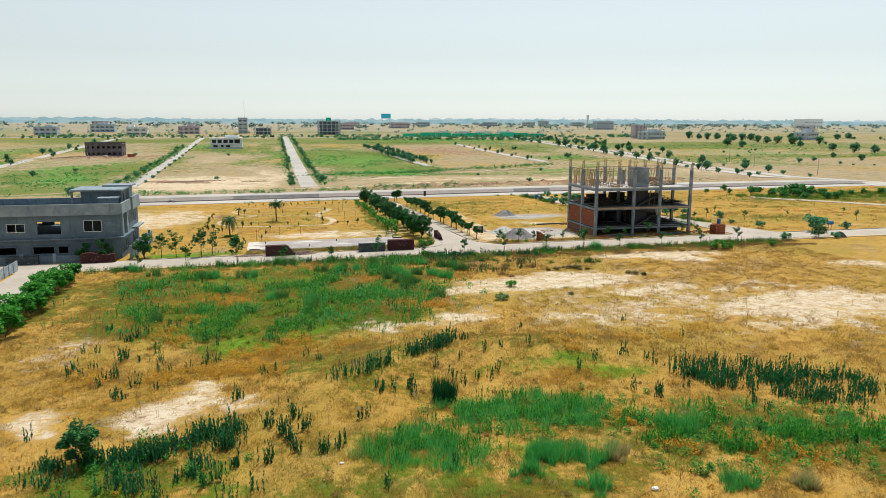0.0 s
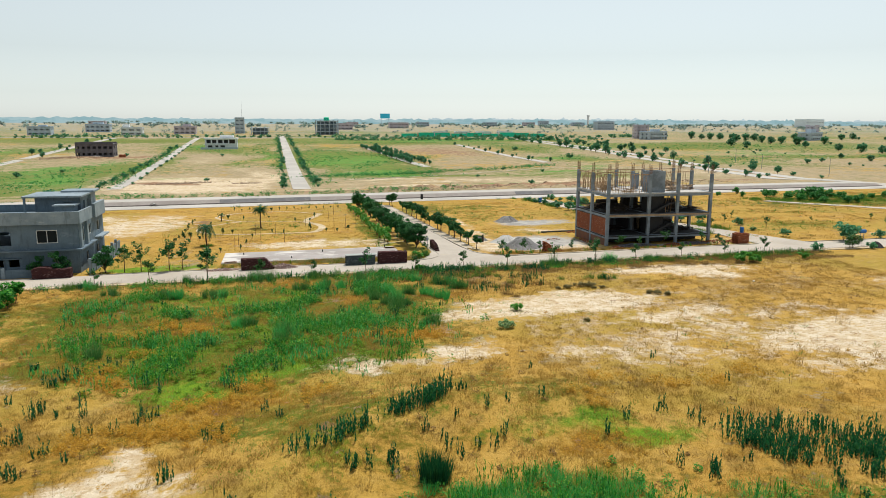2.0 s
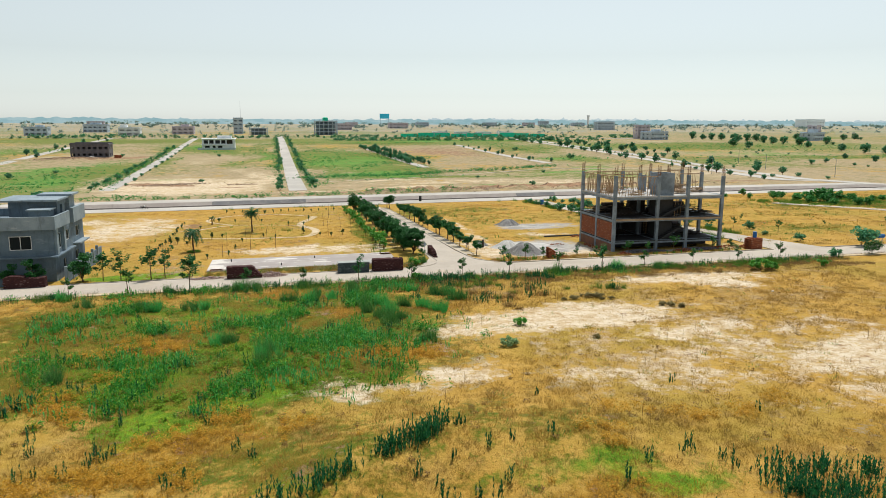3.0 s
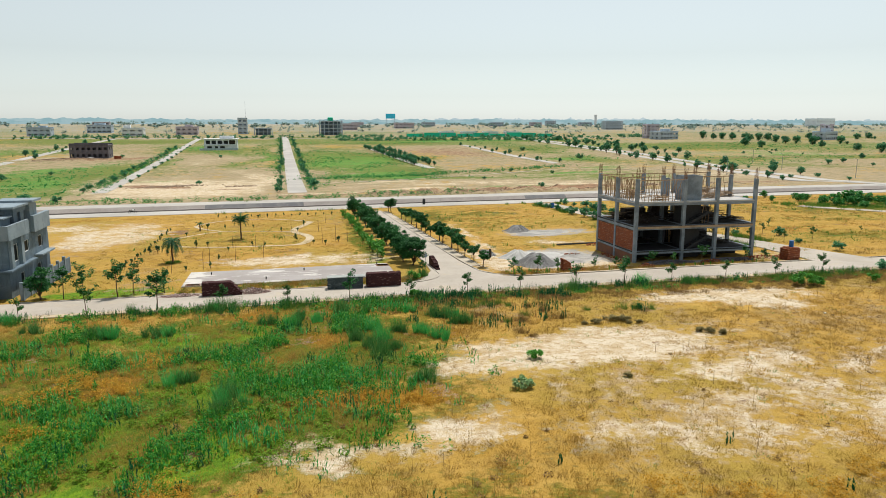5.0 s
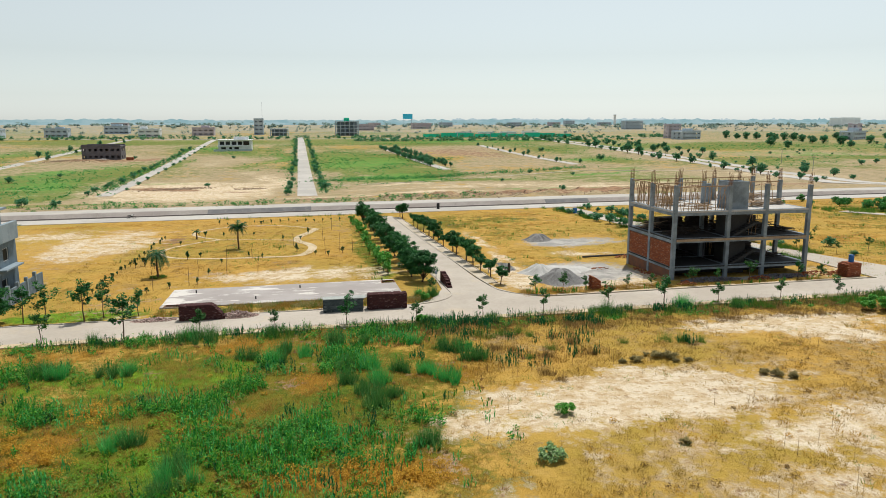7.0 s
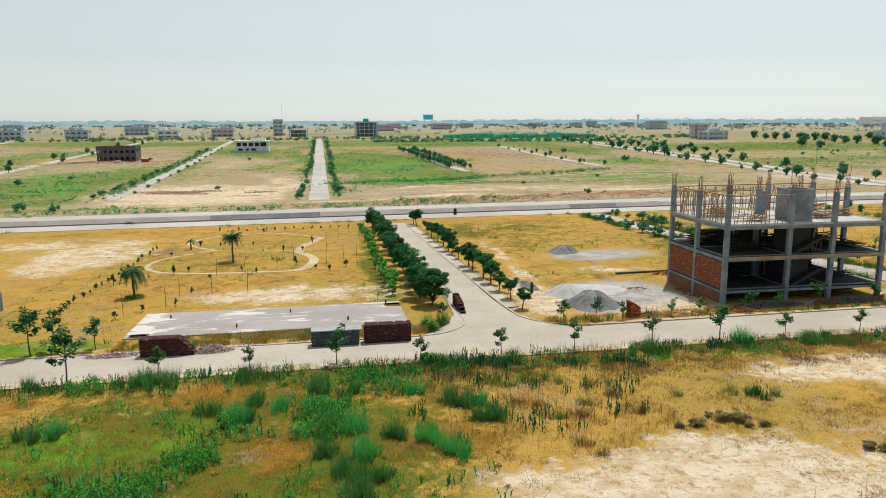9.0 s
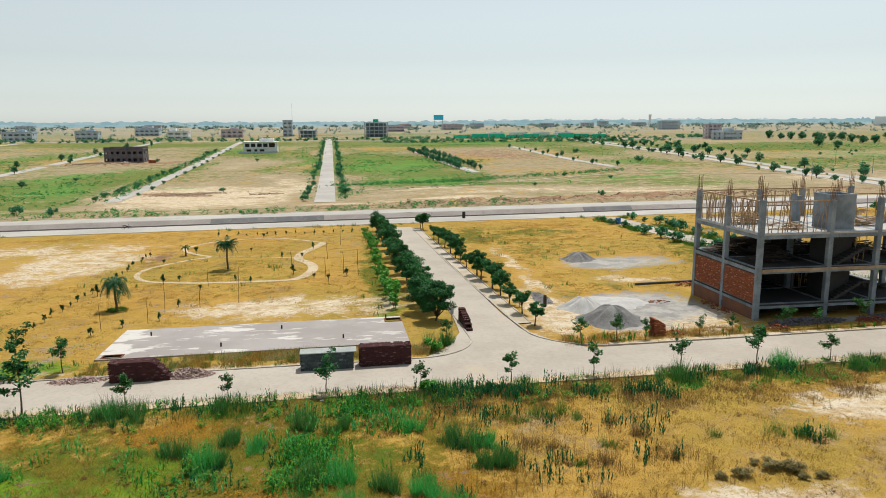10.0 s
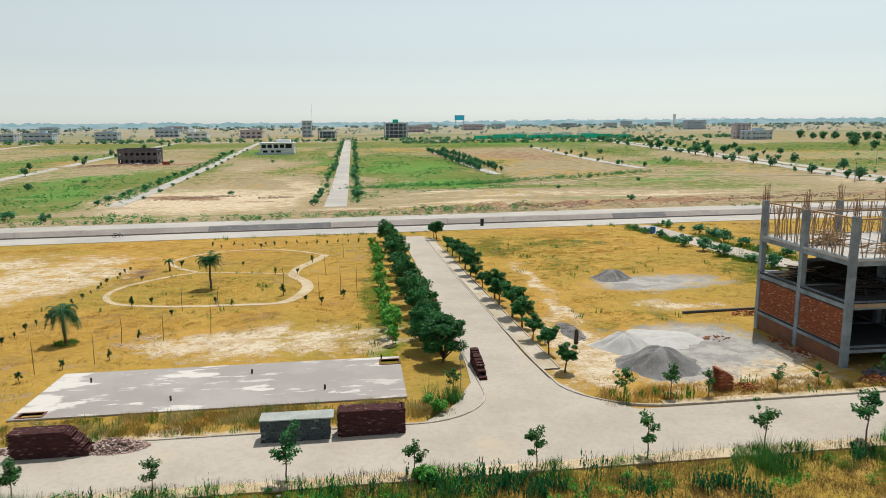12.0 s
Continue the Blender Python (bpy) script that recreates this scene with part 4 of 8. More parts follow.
# the lane's two rows
plant(BIGSHADE, 23.6, 117.0)
plant(BIGSHADE, 22.9, 120.4, 0.95)
for i, (y, sc) in enumerate(((123.9, 1.1), (127.6, 1.1), (132.4, 1.15), (136.8, 1.2), (141.6, 1.1), (146.9, 1.2), (151.2, 1.15), (155.6, 1.2), (162.4, 1.25), (168, 1.2), (173.8, 1.2), (181.9, 1.25), (187, 1.1))):
    plant(SHADE[i % 3], 23.2 - 0.012 * (y - 124) + random.uniform(-0.25, 0.25), y, sc * random.uniform(0.94, 1.08))
for i, (y, sc) in enumerate(((113.2, 0.78), (117.7, 0.85), (121.6, 0.8), (126.1, 1.0), (129.8, 1.2), (134.9, 1.05), (138.4, 1.15), (144.0, 0.75), (148.2, 0.8), (152.1, 1.15), (156.6, 1.2), (162.8, 1.1), (167.5, 1.0), (172.5, 0.9), (186, 1.2), (189, 1.0))):
    plant(UMBRELLA[(i + 1) % 3], 32.2 - 0.016 * (y - 114) + random.uniform(-0.2, 0.2), y, sc)
for i in range(24):
    plant(BUSHY[i % 2], 20.0 + random.uniform(-0.4, 0.5), 122.5 + i * 2.5, random.uniform(0.75, 1.3) * (1.25 if i < 5 else 1.0))
# street saplings on both sides of the access road
for i, (x, s) in enumerate(((-17.8, 0.9), (-11.8, 1.2), (-5.4, 1.7), (0.9, 1.0), (7.2, 0.85), (13.6, 1.2), (19.9, 0.85), (26.3, 0.95), (32.3, 1.1), (38.9, 1.05), (44.9, 1.35), (50.8, 0.9), (57.8, 0.9), (64.5, 0.9), (71, 1.0))):
    plant(SAPLING[i % 8], x, 98.7 + random.uniform(-0.15, 0.15), s)
for i, (x, y, s) in enumerate(((34.3, 107.2, 0.95), (37.4, 107.0, 1.0), (39.9, 106.9, 0.8), (45.0, 107.3, 0.7), (48.2, 107.6, 0.65), (52.9, 106.9, 0.9), (56, 107.2, 0.8), (60.2, 107.4, 1.05), (66.4, 107.2, 1.0), (69, 106.8, 0.8),
                               (-16.2, 107.2, 1.5), (-14.2, 107.2, 1.5), (-10.6, 106.4, 1.75), (-9.2, 107.6, 1.5), (-6.0, 107.4, 1.2), (23.4, 109.7, 0.8))):
    plant(SAPLING[(2, 5)[i % 2] if x < 0 else (i + 2) % 8], x, y, s)
for (x, y, s) in ((-18.4, 107.4, 1.05), (-23.6, 106.4, 0.95), (-26.0, 106.6, 0.8)):
    plant(SHADE[1], x, y, s)
# park shrubs: rows and a loop
for i in range(22):
    plant(PARK[i % 2], -13.7 + random.uniform(-0.3, 0.3), 117 + i * 2.3 + random.uniform(-0.4, 0.4), random.uniform(0.6, 1.05))
for i in range(15):
    plant(PARK[i % 2], -7 + i * 1.75, 186 + random.uniform(-1.2, 1.2), random.uniform(0.7, 1.1))
for (x, y, s) in ((-6.5, 141.4, 1.5), (8.9, 144.6, 1.6), (10.8, 166.5, 1.3), (1.6, 182.5, 1.2), (-2.0, 128.3, 1.0), (-2.6, 122.5, 1.0), (-7.3, 117.8, 1.1), (-5.4, 120.5, 1.0), (13.4, 139.3, 1.1), (15.6, 141.7, 1.3), (-5.0, 143.0, 1.0),
                  (2.0, 141.8, 0.9), (-9.9, 156.8, 1.0), (-1.3, 136.8, 0.9), (6.5, 158.5, 1.1), (9.4, 158.0, 1.0), (4.0, 140.2, 0.9), (-9.8, 135, 1.1), (-11.5, 137.5, 1.6), (-12.4, 136.0, 1.6), (11.6, 141.0, 0.9), (1.2, 166, 0.9), (-4.0, 166, 1.0), (-7.2, 166.2, 1.5)):
    plant(PARK[int(x) % 2], x, y, s)
for (x, y, h) in ((13.1, 141.5, 2.6), (15.3, 143.5, 3.0), (17.2, 142.0, 3.2), (15.2, 170, 3.4), (4.0, 129, 2.6), (0.3, 127.5, 2.4), (-3.4, 121.5, 2.4), (-7.0, 119.5, 2.6), (8.3, 151, 2.2), (-0.8, 139, 2.4), (2.6, 140.2, 2.2), (-3.2, 127.4, 2.5), (13.2, 156, 2.6)):
    pole = thing("stake", x, y, label="thin bare planting stake in dry lawn", category="stake", group="planting stakes")
    bm = bmesh.new()
    tube(bm, [(0, 0, -0.2), (random.uniform(-0.1, 0.1), 0, h * 0.6), (random.uniform(-0.15, 0.15), 0.05, h)], [0.03, 0.025, 0.012], 5)
    part("shaft", bm, M_TRUNK, pole)


def palm(x, y, h, n, reach, label, hang):
    """A date palm: ringed trunk and arched fronds, each a rib with leaflets."""
    root = thing("palm", x, y, label=label, category="palm tree", group="park palms")
    bm = bmesh.new()
    zs = np.linspace(-0.2, h, 9)
    tube(bm, [(0.03 * math.sin(z * 3), 0.03 * math.cos(z * 2), z) for z in zs], [0.13 - 0.035 * (z / h) + 0.05 * (i == 0) + 0.012 * (i % 2) for i, z in enumerate(zs)], 8)
    part("trunk", bm, M_TRUNK, root)
    for i in range(n):
        a = 6.283 * i * 0.382 + random.uniform(-0.2, 0.2)
        up = random.uniform(0.25, 1.5) - hang
        L = reach * random.uniform(0.8, 1.1)
        V, F = [], []
        pts = []
        for k in range(9):
            f = k / 8
            rr = L * f * (1 - 0.2 * f * f)
            pts.append(Vector((rr * math.cos(a), rr * math.sin(a), h + L * (up * f - (0.85 + hang * 0.9) * f * f))))
        side = Vector((-math.sin(a), math.cos(a), 0))
        for k in range(8):
            p, q = pts[k], pts[k + 1]
            for s in (-1, 1):
                for j in (0.0, 0.33, 0.66):
                    b = p.lerp(q, j)
                    wlen = 0.5 * math.sin(3.14 * (k + j + 0.6) / 9.2) * L / 1.8
                    tip = b + side * s * wlen + (q - p) * 0.9 - Vector((0, 0, 0.16))
                    i0 = len(V)
                    V += [b, b + (q - p) * 0.3, tip]
                    F.append((i0, i0 + 1, i0 + 2))
            i0 = len(V)
            V += [p - side * 0.02, p + side * 0.02, q]
            F.append((i0, i0 + 1, i0 + 2))
        array_part("frond", [tuple(v) for v in V], F, M_LEAF_PALM, root)
    return root


palm(-0.2, 150.6, 3.2, 44, 1.85, "date palm with arched green fronds on dry lawn", 0.0)
palm(-8.1, 128.1, 2.95, 28, 1.8, "palm with long drooping fronds in a green ring", 0.22)
RING = np.array([[-8.1, 128.1]]) + np.stack([np.cos(np.arange(60) * 0.8), np.sin(np.arange(60) * 0.8)], 1) * rng.uniform(0.5, 1.0, (60, 1))
palm(-8.4, 164.3, 1.3, 12, 1.0, "small young palm on dry lawn", 0.1)


def tufts(name, P, H, n, spread, lean, width, material, label, zshift=0.0):
    """Clumps of blades, all one mesh: P places, H heights, n blades a clump."""
    P = np.repeat(P, n, axis=0)
    H = np.repeat(H, n) * rng.uniform(0.55, 1.1, len(P))
    k = len(P)
    a, rr = rng.uniform(0, 6.283, k), np.sqrt(rng.rand(k)) * spread
    B = P + np.stack([np.cos(a) * rr, np.sin(a) * rr], 1)
    z = ground_z(B[:, 0], B[:, 1]) - 0.03 + zshift
    ln = lean * rng.uniform(0.2, 1.2, k) * H
    tip = np.column_stack([B[:, 0] + np.cos(a) * ln, B[:, 1] + np.sin(a) * ln, z + H])
    b = rng.uniform(0, 6.283, k)
    w = width * rng.uniform(0.6, 1.3, k)
    off = np.column_stack([np.cos(b) * w, np.sin(b) * w, np.zeros(k)])
    base = np.column_stack([B, z])
    midp = base * 0.5 + tip * 0.5 + np.column_stack([np.zeros((k, 2)), 0.08 * H])
    V = np.stack([base - off, base + off, midp + off * 0.7, tip, midp - off * 0.7], 1).reshape(-1, 3)
    i = np.arange(k) * 5
    F = [tuple(f) for f in np.stack([i, i + 1, i + 2, i + 3, i + 4], 1).tolist()]
    ob = array_part(name, V, F, material)
    return tagged(ob, label, "grass", kind="stuff")


def sward(name, P, H, n, spread, lean, width, material, label):
    """Soft low grass: fine single blades in tufts, all one mesh."""
    P = np.repeat(P, n, axis=0)
    k = len(P)
    H = np.repeat(H, n) * rng.uniform(0.5, 1.15, k)
    a, rr = rng.uniform(0, 6.283, k), np.sqrt(rng.rand(k)) * spread
    B = P + np.stack([np.cos(a), np.sin(a)], 1) * rr[:, None]
    z = ground_z(B[:, 0], B[:, 1]) - 0.02
    a = a + rng.normal(size=k) * 0.7
    ln = lean * rng.uniform(0.2, 1.3, k) * H
    b = rng.uniform(0, 6.283, k)
    w = width * rng.uniform(0.6, 1.3, k)
    off = np.column_stack([np.cos(b) * w, np.sin(b) * w, np.zeros(k)])
    base = np.column_stack([B, z])
    tip = np.column_stack([B[:, 0] + np.cos(a) * ln, B[:, 1] + np.sin(a) * ln, z + H])
    V = np.stack([base - off, base + off, tip], 1).reshape(-1, 3)
    return tagged(array_part(name, V, np.arange(3 * k).reshape(-1, 3), material), label, "grass", kind="stuff")


def columns(name, P, H, stems, spread, material, label, leaves=9, reach=0.26, width=0.03):
    """Upright leafy weeds: each clump has several narrow stems, set with steep short leaves all the way up."""
    q = np.repeat(P, stems, axis=0) + rng.normal(size=(stems * len(P), 2)) * spread
    h = np.repeat(H, stems) * rng.uniform(0.4, 1.15, len(q))
    k = len(q) * leaves
    z0 = ground_z(q[:, 0], q[:, 1]) - 0.04
    tilt = rng.normal(size=(len(q), 2)) * 0.09
    Q, Hh, Z, T = (np.repeat(v, leaves, axis=0) for v in (q, h, z0, tilt))
    f = np.tile(np.linspace(0.0, 0.84, leaves), len(q)) + rng.uniform(-0.04, 0.04, k)
    C = np.column_stack([Q + T * (f * Hh)[:, None], Z + np.maximum(f, 0) * Hh])
    a = rng.uniform(0, 6.283, k)
    L = reach * rng.uniform(0.7, 1.25, k) * (0.55 + 0.5 * Hh) * (1.1 - 0.35 * f)
    out = rng.uniform(0.18, 0.5, k) * L
    d = np.column_stack([np.cos(a) * out, np.sin(a) * out, L])
    side = np.column_stack([-np.sin(a), np.cos(a), np.zeros(k)]) * (width * rng.uniform(0.7, 1.3, k))[:, None]
    V = np.stack([C, C + d * 0.5 + side, C + d, C + d * 0.5 - side], 1).reshape(-1, 3)
    return tagged(array_part(name, V, np.arange(4 * k).reshape(-1, 4), material), label, "weeds", kind="stuff")


def scatter(n, x0, x1, y0, y1, keep):
    """Random places in a rectangle, kept with the probability that keep() gives."""
    P = np.column_stack([rng.uniform(x0, x1, n), rng.uniform(y0, y1, n)])
    return P[rng.rand(n) < keep(P[:, 0], P[:, 1])]


def along(pts, n, wide):
    """Random places along a line of points."""
    pts = np.array(pts, float)
    L = np.r_[0, np.cumsum(np.linalg.norm(np.diff(pts, axis=0), axis=1))]
    s = rng.uniform(0, L[-1], n)
    return np.column_stack([np.interp(s, L, pts[:, 0]), np.interp(s, L, pts[:, 1])]) + rng.normal(size=(n, 2)) * wide


def clear_of_roads(x, y):
    return ((y < 98.7) | (y > 106.2)) & ((x < 24) | (x > 33) | (y < 98.7)) & ((x > -26.5 - 0.03 * (y - 60) + 1.2) | (y > 100))


def bare(x, y):
    return np.clip(1.15 - 1.1 * cov(x, y, SAND) - 0.3 * (waves(x, y, 13, 0.07) > 0.5), 0.06, 1)


def field_cover(x, y):
    return bare(x, y) * clear_of_roads(x, y)


P = scatter(72000, -26, 75, 24, 98.6, lambda x, y: field_cover(x, y) * np.clip(0.7 * waves(x, y, 57, 1.5) + 0.65, 0.15, 1) * np.clip(1.25 - (y - 24) / 110, 0.32, 1))
sward("dry_grass", P, rng.uniform(0.10, 0.30, len(P)), 13, 0.34, 0.95, 0.014, M_STRAW, "dry golden grass tufts over the whole field")
P = scatter(7600, -26, 75, 24, 98.6, lambda x, y: field_cover(x, y) * np.clip(1.6 * waves(x, y, 31, 0.35) + 0.35, 0.05, 1) * np.clip(1.2 - (y - 24) / 120, 0.4, 1))
sward("dry_grass", P, rng.uniform(0.2, 0.45, len(P)), 34, 0.38, 1.1, 0.015, M_STRAW, "rounded cushions of dry golden grass")
P = scatter(5200, -26, 75, 24, 98.6, lambda x, y: 0.35 * field_cover(x, y) * (waves(x, y, 31, 0.1) > 0.0))
sward("brown_grass", P, rng.uniform(0.15, 0.4, len(P)), 16, 0.3, 0.8, 0.012, M_BROWN, "withered brown grass among the dry tufts")
P = scatter(5600, 16, 80, 91.0, 98.7, lambda x, y: np.clip(waves(x, y, 64, 0.7) + 0.6, 0.1, 1) * sm((y - 90.5) / 3))
sward("brown_grass", P, rng.uniform(0.15, 0.45, len(P)), 18, 0.35, 0.7, 0.012, M_BROWN, "withered brown grass along the road edge")
P = scatter(11000, -26, 75, 24, 99, lambda x, y: np.clip(cov(x, y, GREEN) + 0.04, 0, 1) * (0.3 + 0.7 * (waves(x, y, 32, 0.35) > 0.0)) * clear_of_roads(x, y))
sward("green_grass", P, rng.uniform(0.12, 0.34, len(P)), 18, 0.42, 0.9, 0.015, M_TUFT, "soft yellow-green grass in damp patches")
P = scatter(7000, -26, 40, 27, 99, lambda x, y: np.clip(1.7 * cov(x, y, LUSH_NEAR) - 0.1, 0, 1) * clear_of_roads(x, y))
sward("green_grass", P, rng.uniform(0.10, 0.26, len(P)), 22, 0.5, 0.9, 0.014, M_LIME, "bright lime green grass in damp patches")


def hollow(x, y):
    return 0.07 * cov(x, y, [(1, 79, 20, 18, 1.2)]) + cov(x, y, [(9.6, 75.0, 7.0, 4.6, 1.1), (2.6, 81.3, 2.8, 2.8, 1.1), (10.0, 88.6, 4.0, 3.8, 1.0), (-3.2, 81.4, 4.6, 2.4, 1.1), (6.2, 84.2, 1.9, 2.0, 1.0), (14.2, 75.5, 2.6, 3.4, 1.0), (-3.1, 75.6, 1.4, 2.0, 0.8), (7.5, 70.8, 4.4, 2.6, 0.9), (16.4, 95.0, 5.0, 3.4, 0.9), (-1.2, 71.8, 3.0, 2.2, 0.8), (0.5, 91.4, 2.0, 1.3, 1.1), (4, 65, 11, 5, 0.6), (-10, 72, 5, 4, 0.5), (-14, 84, 5, 5, 0.7), (-9, 90.5, 4, 2.2, 0.9), (-9.5, 84, 3, 2.6, 0.7), (-6, 66, 8, 5, 0.55), (-8, 97, 14, 1.8, 0.6), (8, 97.4, 10, 1.5, 0.5)])


P = scatter(12000, -24, 27, 56, 98.5, lambda x, y: hollow(x, y) * np.clip(2.6 * waves(x, y, 33, 0.5) + 0.1, 0, 1))
columns("green_rushes", P, rng.uniform(0.4, 1.05, len(P)), 4, 0.22, M_HERB, "dense upright green weeds in a damp hollow", 6, 0.30, 0.034)
P = scatter(7000, -24, 27, 56, 98.5, lambda x, y: hollow(x, y) * np.clip(2.6 * waves(x, y, 37, 0.5) - 0.15, 0, 1))
columns("green_rushes", P, rng.uniform(0.4, 0.95, len(P)), 4, 0.24, M_RUSH, "bluish green rushes in a damp hollow", 6, 0.32, 0.034)
P = scatter(2400, -24, 27, 56, 98.5, lambda x, y: (0.4 * hollow(x, y) + 0.008) * np.clip(2.2 * waves(x, y, 40, 0.6) + 0.1, 0, 1))
columns("dark_reeds", P, rng.uniform(0.6, 1.15, len(P)), 4, 0.2, M_REED, "scattered dark upright weeds in the hollow", 9, 0.26, 0.034)
MOUND_RUSH = [(13.5, 39.9, 4.2, 3.0, 1.6), (17.8, 39.4, 1.9, 2.3, 1.4), (8.9, 35.2, 1.8, 2.0, 1.3), (7.0, 37.0, 2.6, 2.6, 1.4)]
P = np.concatenate([scatter(2300, 3, 23, 33, 46, lambda x, y: np.clip(waves(x, y, 59, 1.2) + 0.8, 0, 1) * blob(x, y, MOUND_RUSH)), scatter(1500, 17, 40, 26, 41, lambda x, y: cov(x, y, [(24, 37, 5, 2.4, 0.9), (29, 33, 6, 3, 0.8)]) * np.clip(2 * waves(x, y, 38, 0.9) + 0.4, 0, 1))])
columns("green_rushes", P[::3], rng.uniform(0.5, 1.0, len(P[::3])), 6, 0.24, M_HERB, "darker green rushes on the slope of a low mound", 8, 0.28, 0.026)
P = P[np.arange(len(P)) % 3 != 0]
sward("green_rushes", P, rng.uniform(0.45, 0.85, len(P)), 46, 0.36, 0.5, 0.013, M_RUSH, "soft bluish green rushes on the slope of a low mound")
NEAR_HERBS = [(24.8, 34.3, 1.8, 2.0, 1.4), (26.9, 32.2, 1.7, 1.8, 1.4), (28.1, 31.6, 1.0, 1.4, 1.3), (23.3, 31.9, 0.9, 1.1, 1.2), (27.2, 29.7, 1.5, 1.3, 1.3), (19.9, 34.9, 1.7, 1.5, 1.2), (19.3, 36.5, 1.4, 1.3, 1.2), (31, 30, 3, 3, 1.0)]
P = scatter(2600, 16, 35, 26, 40, lambda x, y: cov(x, y, NEAR_HERBS) * np.clip(2 * waves(x, y, 42, 1.0) + 0.4, 0, 1))
columns("green_rushes", P, rng.uniform(0.45, 1.05, len(P)), 5, 0.2, M_HERB, "leafy dark green weeds at the foot of the mound", 8, 0.28, 0.03)
BED = [[(27.7, 44.9), (27.6, 43.2), (28.5, 41.4), (30.9, 39.5), (31.8, 37.4), (34.9, 36.0)], [(28.6, 45.2), (30.7, 44.2), (32.6, 43.3), (34.1, 42.0), (35.9, 40.0), (38.4, 39.4)], [(28.4, 43.8), (30.4, 42.0), (33.0, 40.4), (34.6, 38.2), (37.2, 37.4)]]
BANK = [[(3.6, 46.2), (5.9, 47.2), (7.7, 48.9)], [(9.1, 49.6), (10.1, 50.1), (11.4, 50.8), (12.6, 52.0)]]
ROW = [(-11.3, 38.7), (-9.2, 38.5), (-8.2, 38.4), (-7.4, 38.5), (-6.7, 38.3), (-6.1, 38.6), (-5.3, 39.2), (-4.4, 40.1), (-3.7, 40.5), (-2.7, 40.5), (-2.9, 38.8)]
P = np.concatenate([along(BED[0], 62, 0.35), along(BED[1], 48, 0.35), along(BED[2], 60, 0.45), along(BANK[0], 14, 0.3), along(BANK[1], 36, 0.22), np.repeat(np.array(ROW), 10, axis=0) + rng.normal(size=(10 * len(ROW), 2)) * 0.22,
                    scatter(260, -15, -1, 31.0, 38.2, lambda x, y: (waves(x, y, 60, 0.9) > -0.1) * blob(x, y, [(-7.5, 35.2, 6, 2.8, 1.2)]))])
columns("dark_reeds", P, rng.uniform(0.8, 1.45, len(P)) * (0.9 + 0.25 * waves(P[:, 0], P[:, 1], 56, 1.0)), 7, 0.26, M_REED, "dark upright reeds in clumps along a bank", 11, 0.24, 0.034)
SINGLES = [(22.0, 46.6), (24.3, 47.2), (25.9, 46.3), (26.4, 45.6), (23.4, 40.1), (28.6, 36.4), (22.5, 41.8), (10.7, 47.9), (12.6, 48.7), (11.4, 46.9), (12.0, 45.2), (13.2, 45.9), (14.0, 45.6), (14.8, 46.6), (14.5, 49.2), (15.9, 49.6), (18.1, 49.5), (6.3, 44.8), (7.2, 44.9),
           (8.3, 44.3), (4.5, 41.2), (4.9, 41.4), (13.5, 51.9), (13.9, 51.8), (-10.8, 63.8), (-9.4, 66.7), (-6.1, 61.5), (-4.9, 59.9), (-5.3, 53.9), (-7.7, 53.4), (-4.5, 55.4), (-6.4, 53.1), (-3.2, 63.1), (-0.5, 59.8), (0.8, 66.0), (2.6, 62.1), (2.9, 52.7), (1.9, 54.1), (-1.0, 50.3), (-0.4, 51.0), (1.9, 59.5)]
FANS = [(-0.7, 40.8), (0.7, 41.5), (0.5, 38.7), (0.1, 39.8), (-2.5, 45.9), (6.3, 45.2), (8.4, 45.3), (-11.3, 53.2), (-14.6, 66.9), (-11.8, 63.8), (-12.2, 62.5), (-11.5, 57.3), (-5.1, 54.9), (-4.4, 37.2), (-2.2, 36.7), (-0.6, 36.8), (1.0, 37.4), (2.2, 37.1), (3.2, 37.9), (1.5, 40.0), (23.9, 40.9)]
P = np.concatenate([np.array(SINGLES), np.repeat(np.array(FANS), 3, axis=0) + rng.normal(size=(3 * len(FANS), 2)) * 0.16, scatter(60, -15, -8, 48, 60, lambda x, y: np.clip(2 * waves(x, y, 44, 0.7) + 0.3, 0, 1)), scatter(50, -14, 36, 28, 60, lambda x, y: 0.2 + 0.8 * (waves(x, y, 39, 0.4) > 0.1))])
columns("dark_reeds", P, rng.uniform(0.6, 1.25, len(P)), 5, 0.13, M_REED, "single clumps of dark upright reeds in dry grass", 11, 0.24, 0.034)
VERGE_CLUMPS = [(33.6, 95.1), (35.7, 94.1), (35.3, 95.3), (25.7, 95.9), (30.9, 95.6), (34.7, 95.5), (40.0, 86.6), (46.2, 96.9), (43.2, 97.2), (38.4, 96.4)]
P = np.concatenate([np.repeat(np.array(VERGE_CLUMPS), 7, axis=0) + rng.normal(size=(7 * len(VERGE_CLUMPS), 2)) * 0.35, scatter(150, 18, 34, 84, 97, lambda x, y: np.clip(2 * waves(x, y, 41, 0.7) + 0.2, 0, 1)), along([(20.5, 97.3), (27.0, 96.6)], 70, 0.5)])
columns("dark_reeds", P, rng.uniform(0.5, 1.15, len(P)), 5, 0.18, M_REED, "dark upright weeds in dry grass by the road", 9, 0.26, 0.032)
P = np.concatenate([scatter(900, -20, 70, 30, 97, lambda x, y: 0.6 + 0 * x), scatter(260, 20, 34, 82, 97, lambda x, y: 0.8 + 0 * x)])
tufts("dead_stalks", P, rng.uniform(0.7, 1.6, len(P)), 2, 0.1, 0.06, 0.010, M_BROWN, "thin dead stalks standing in the grass")
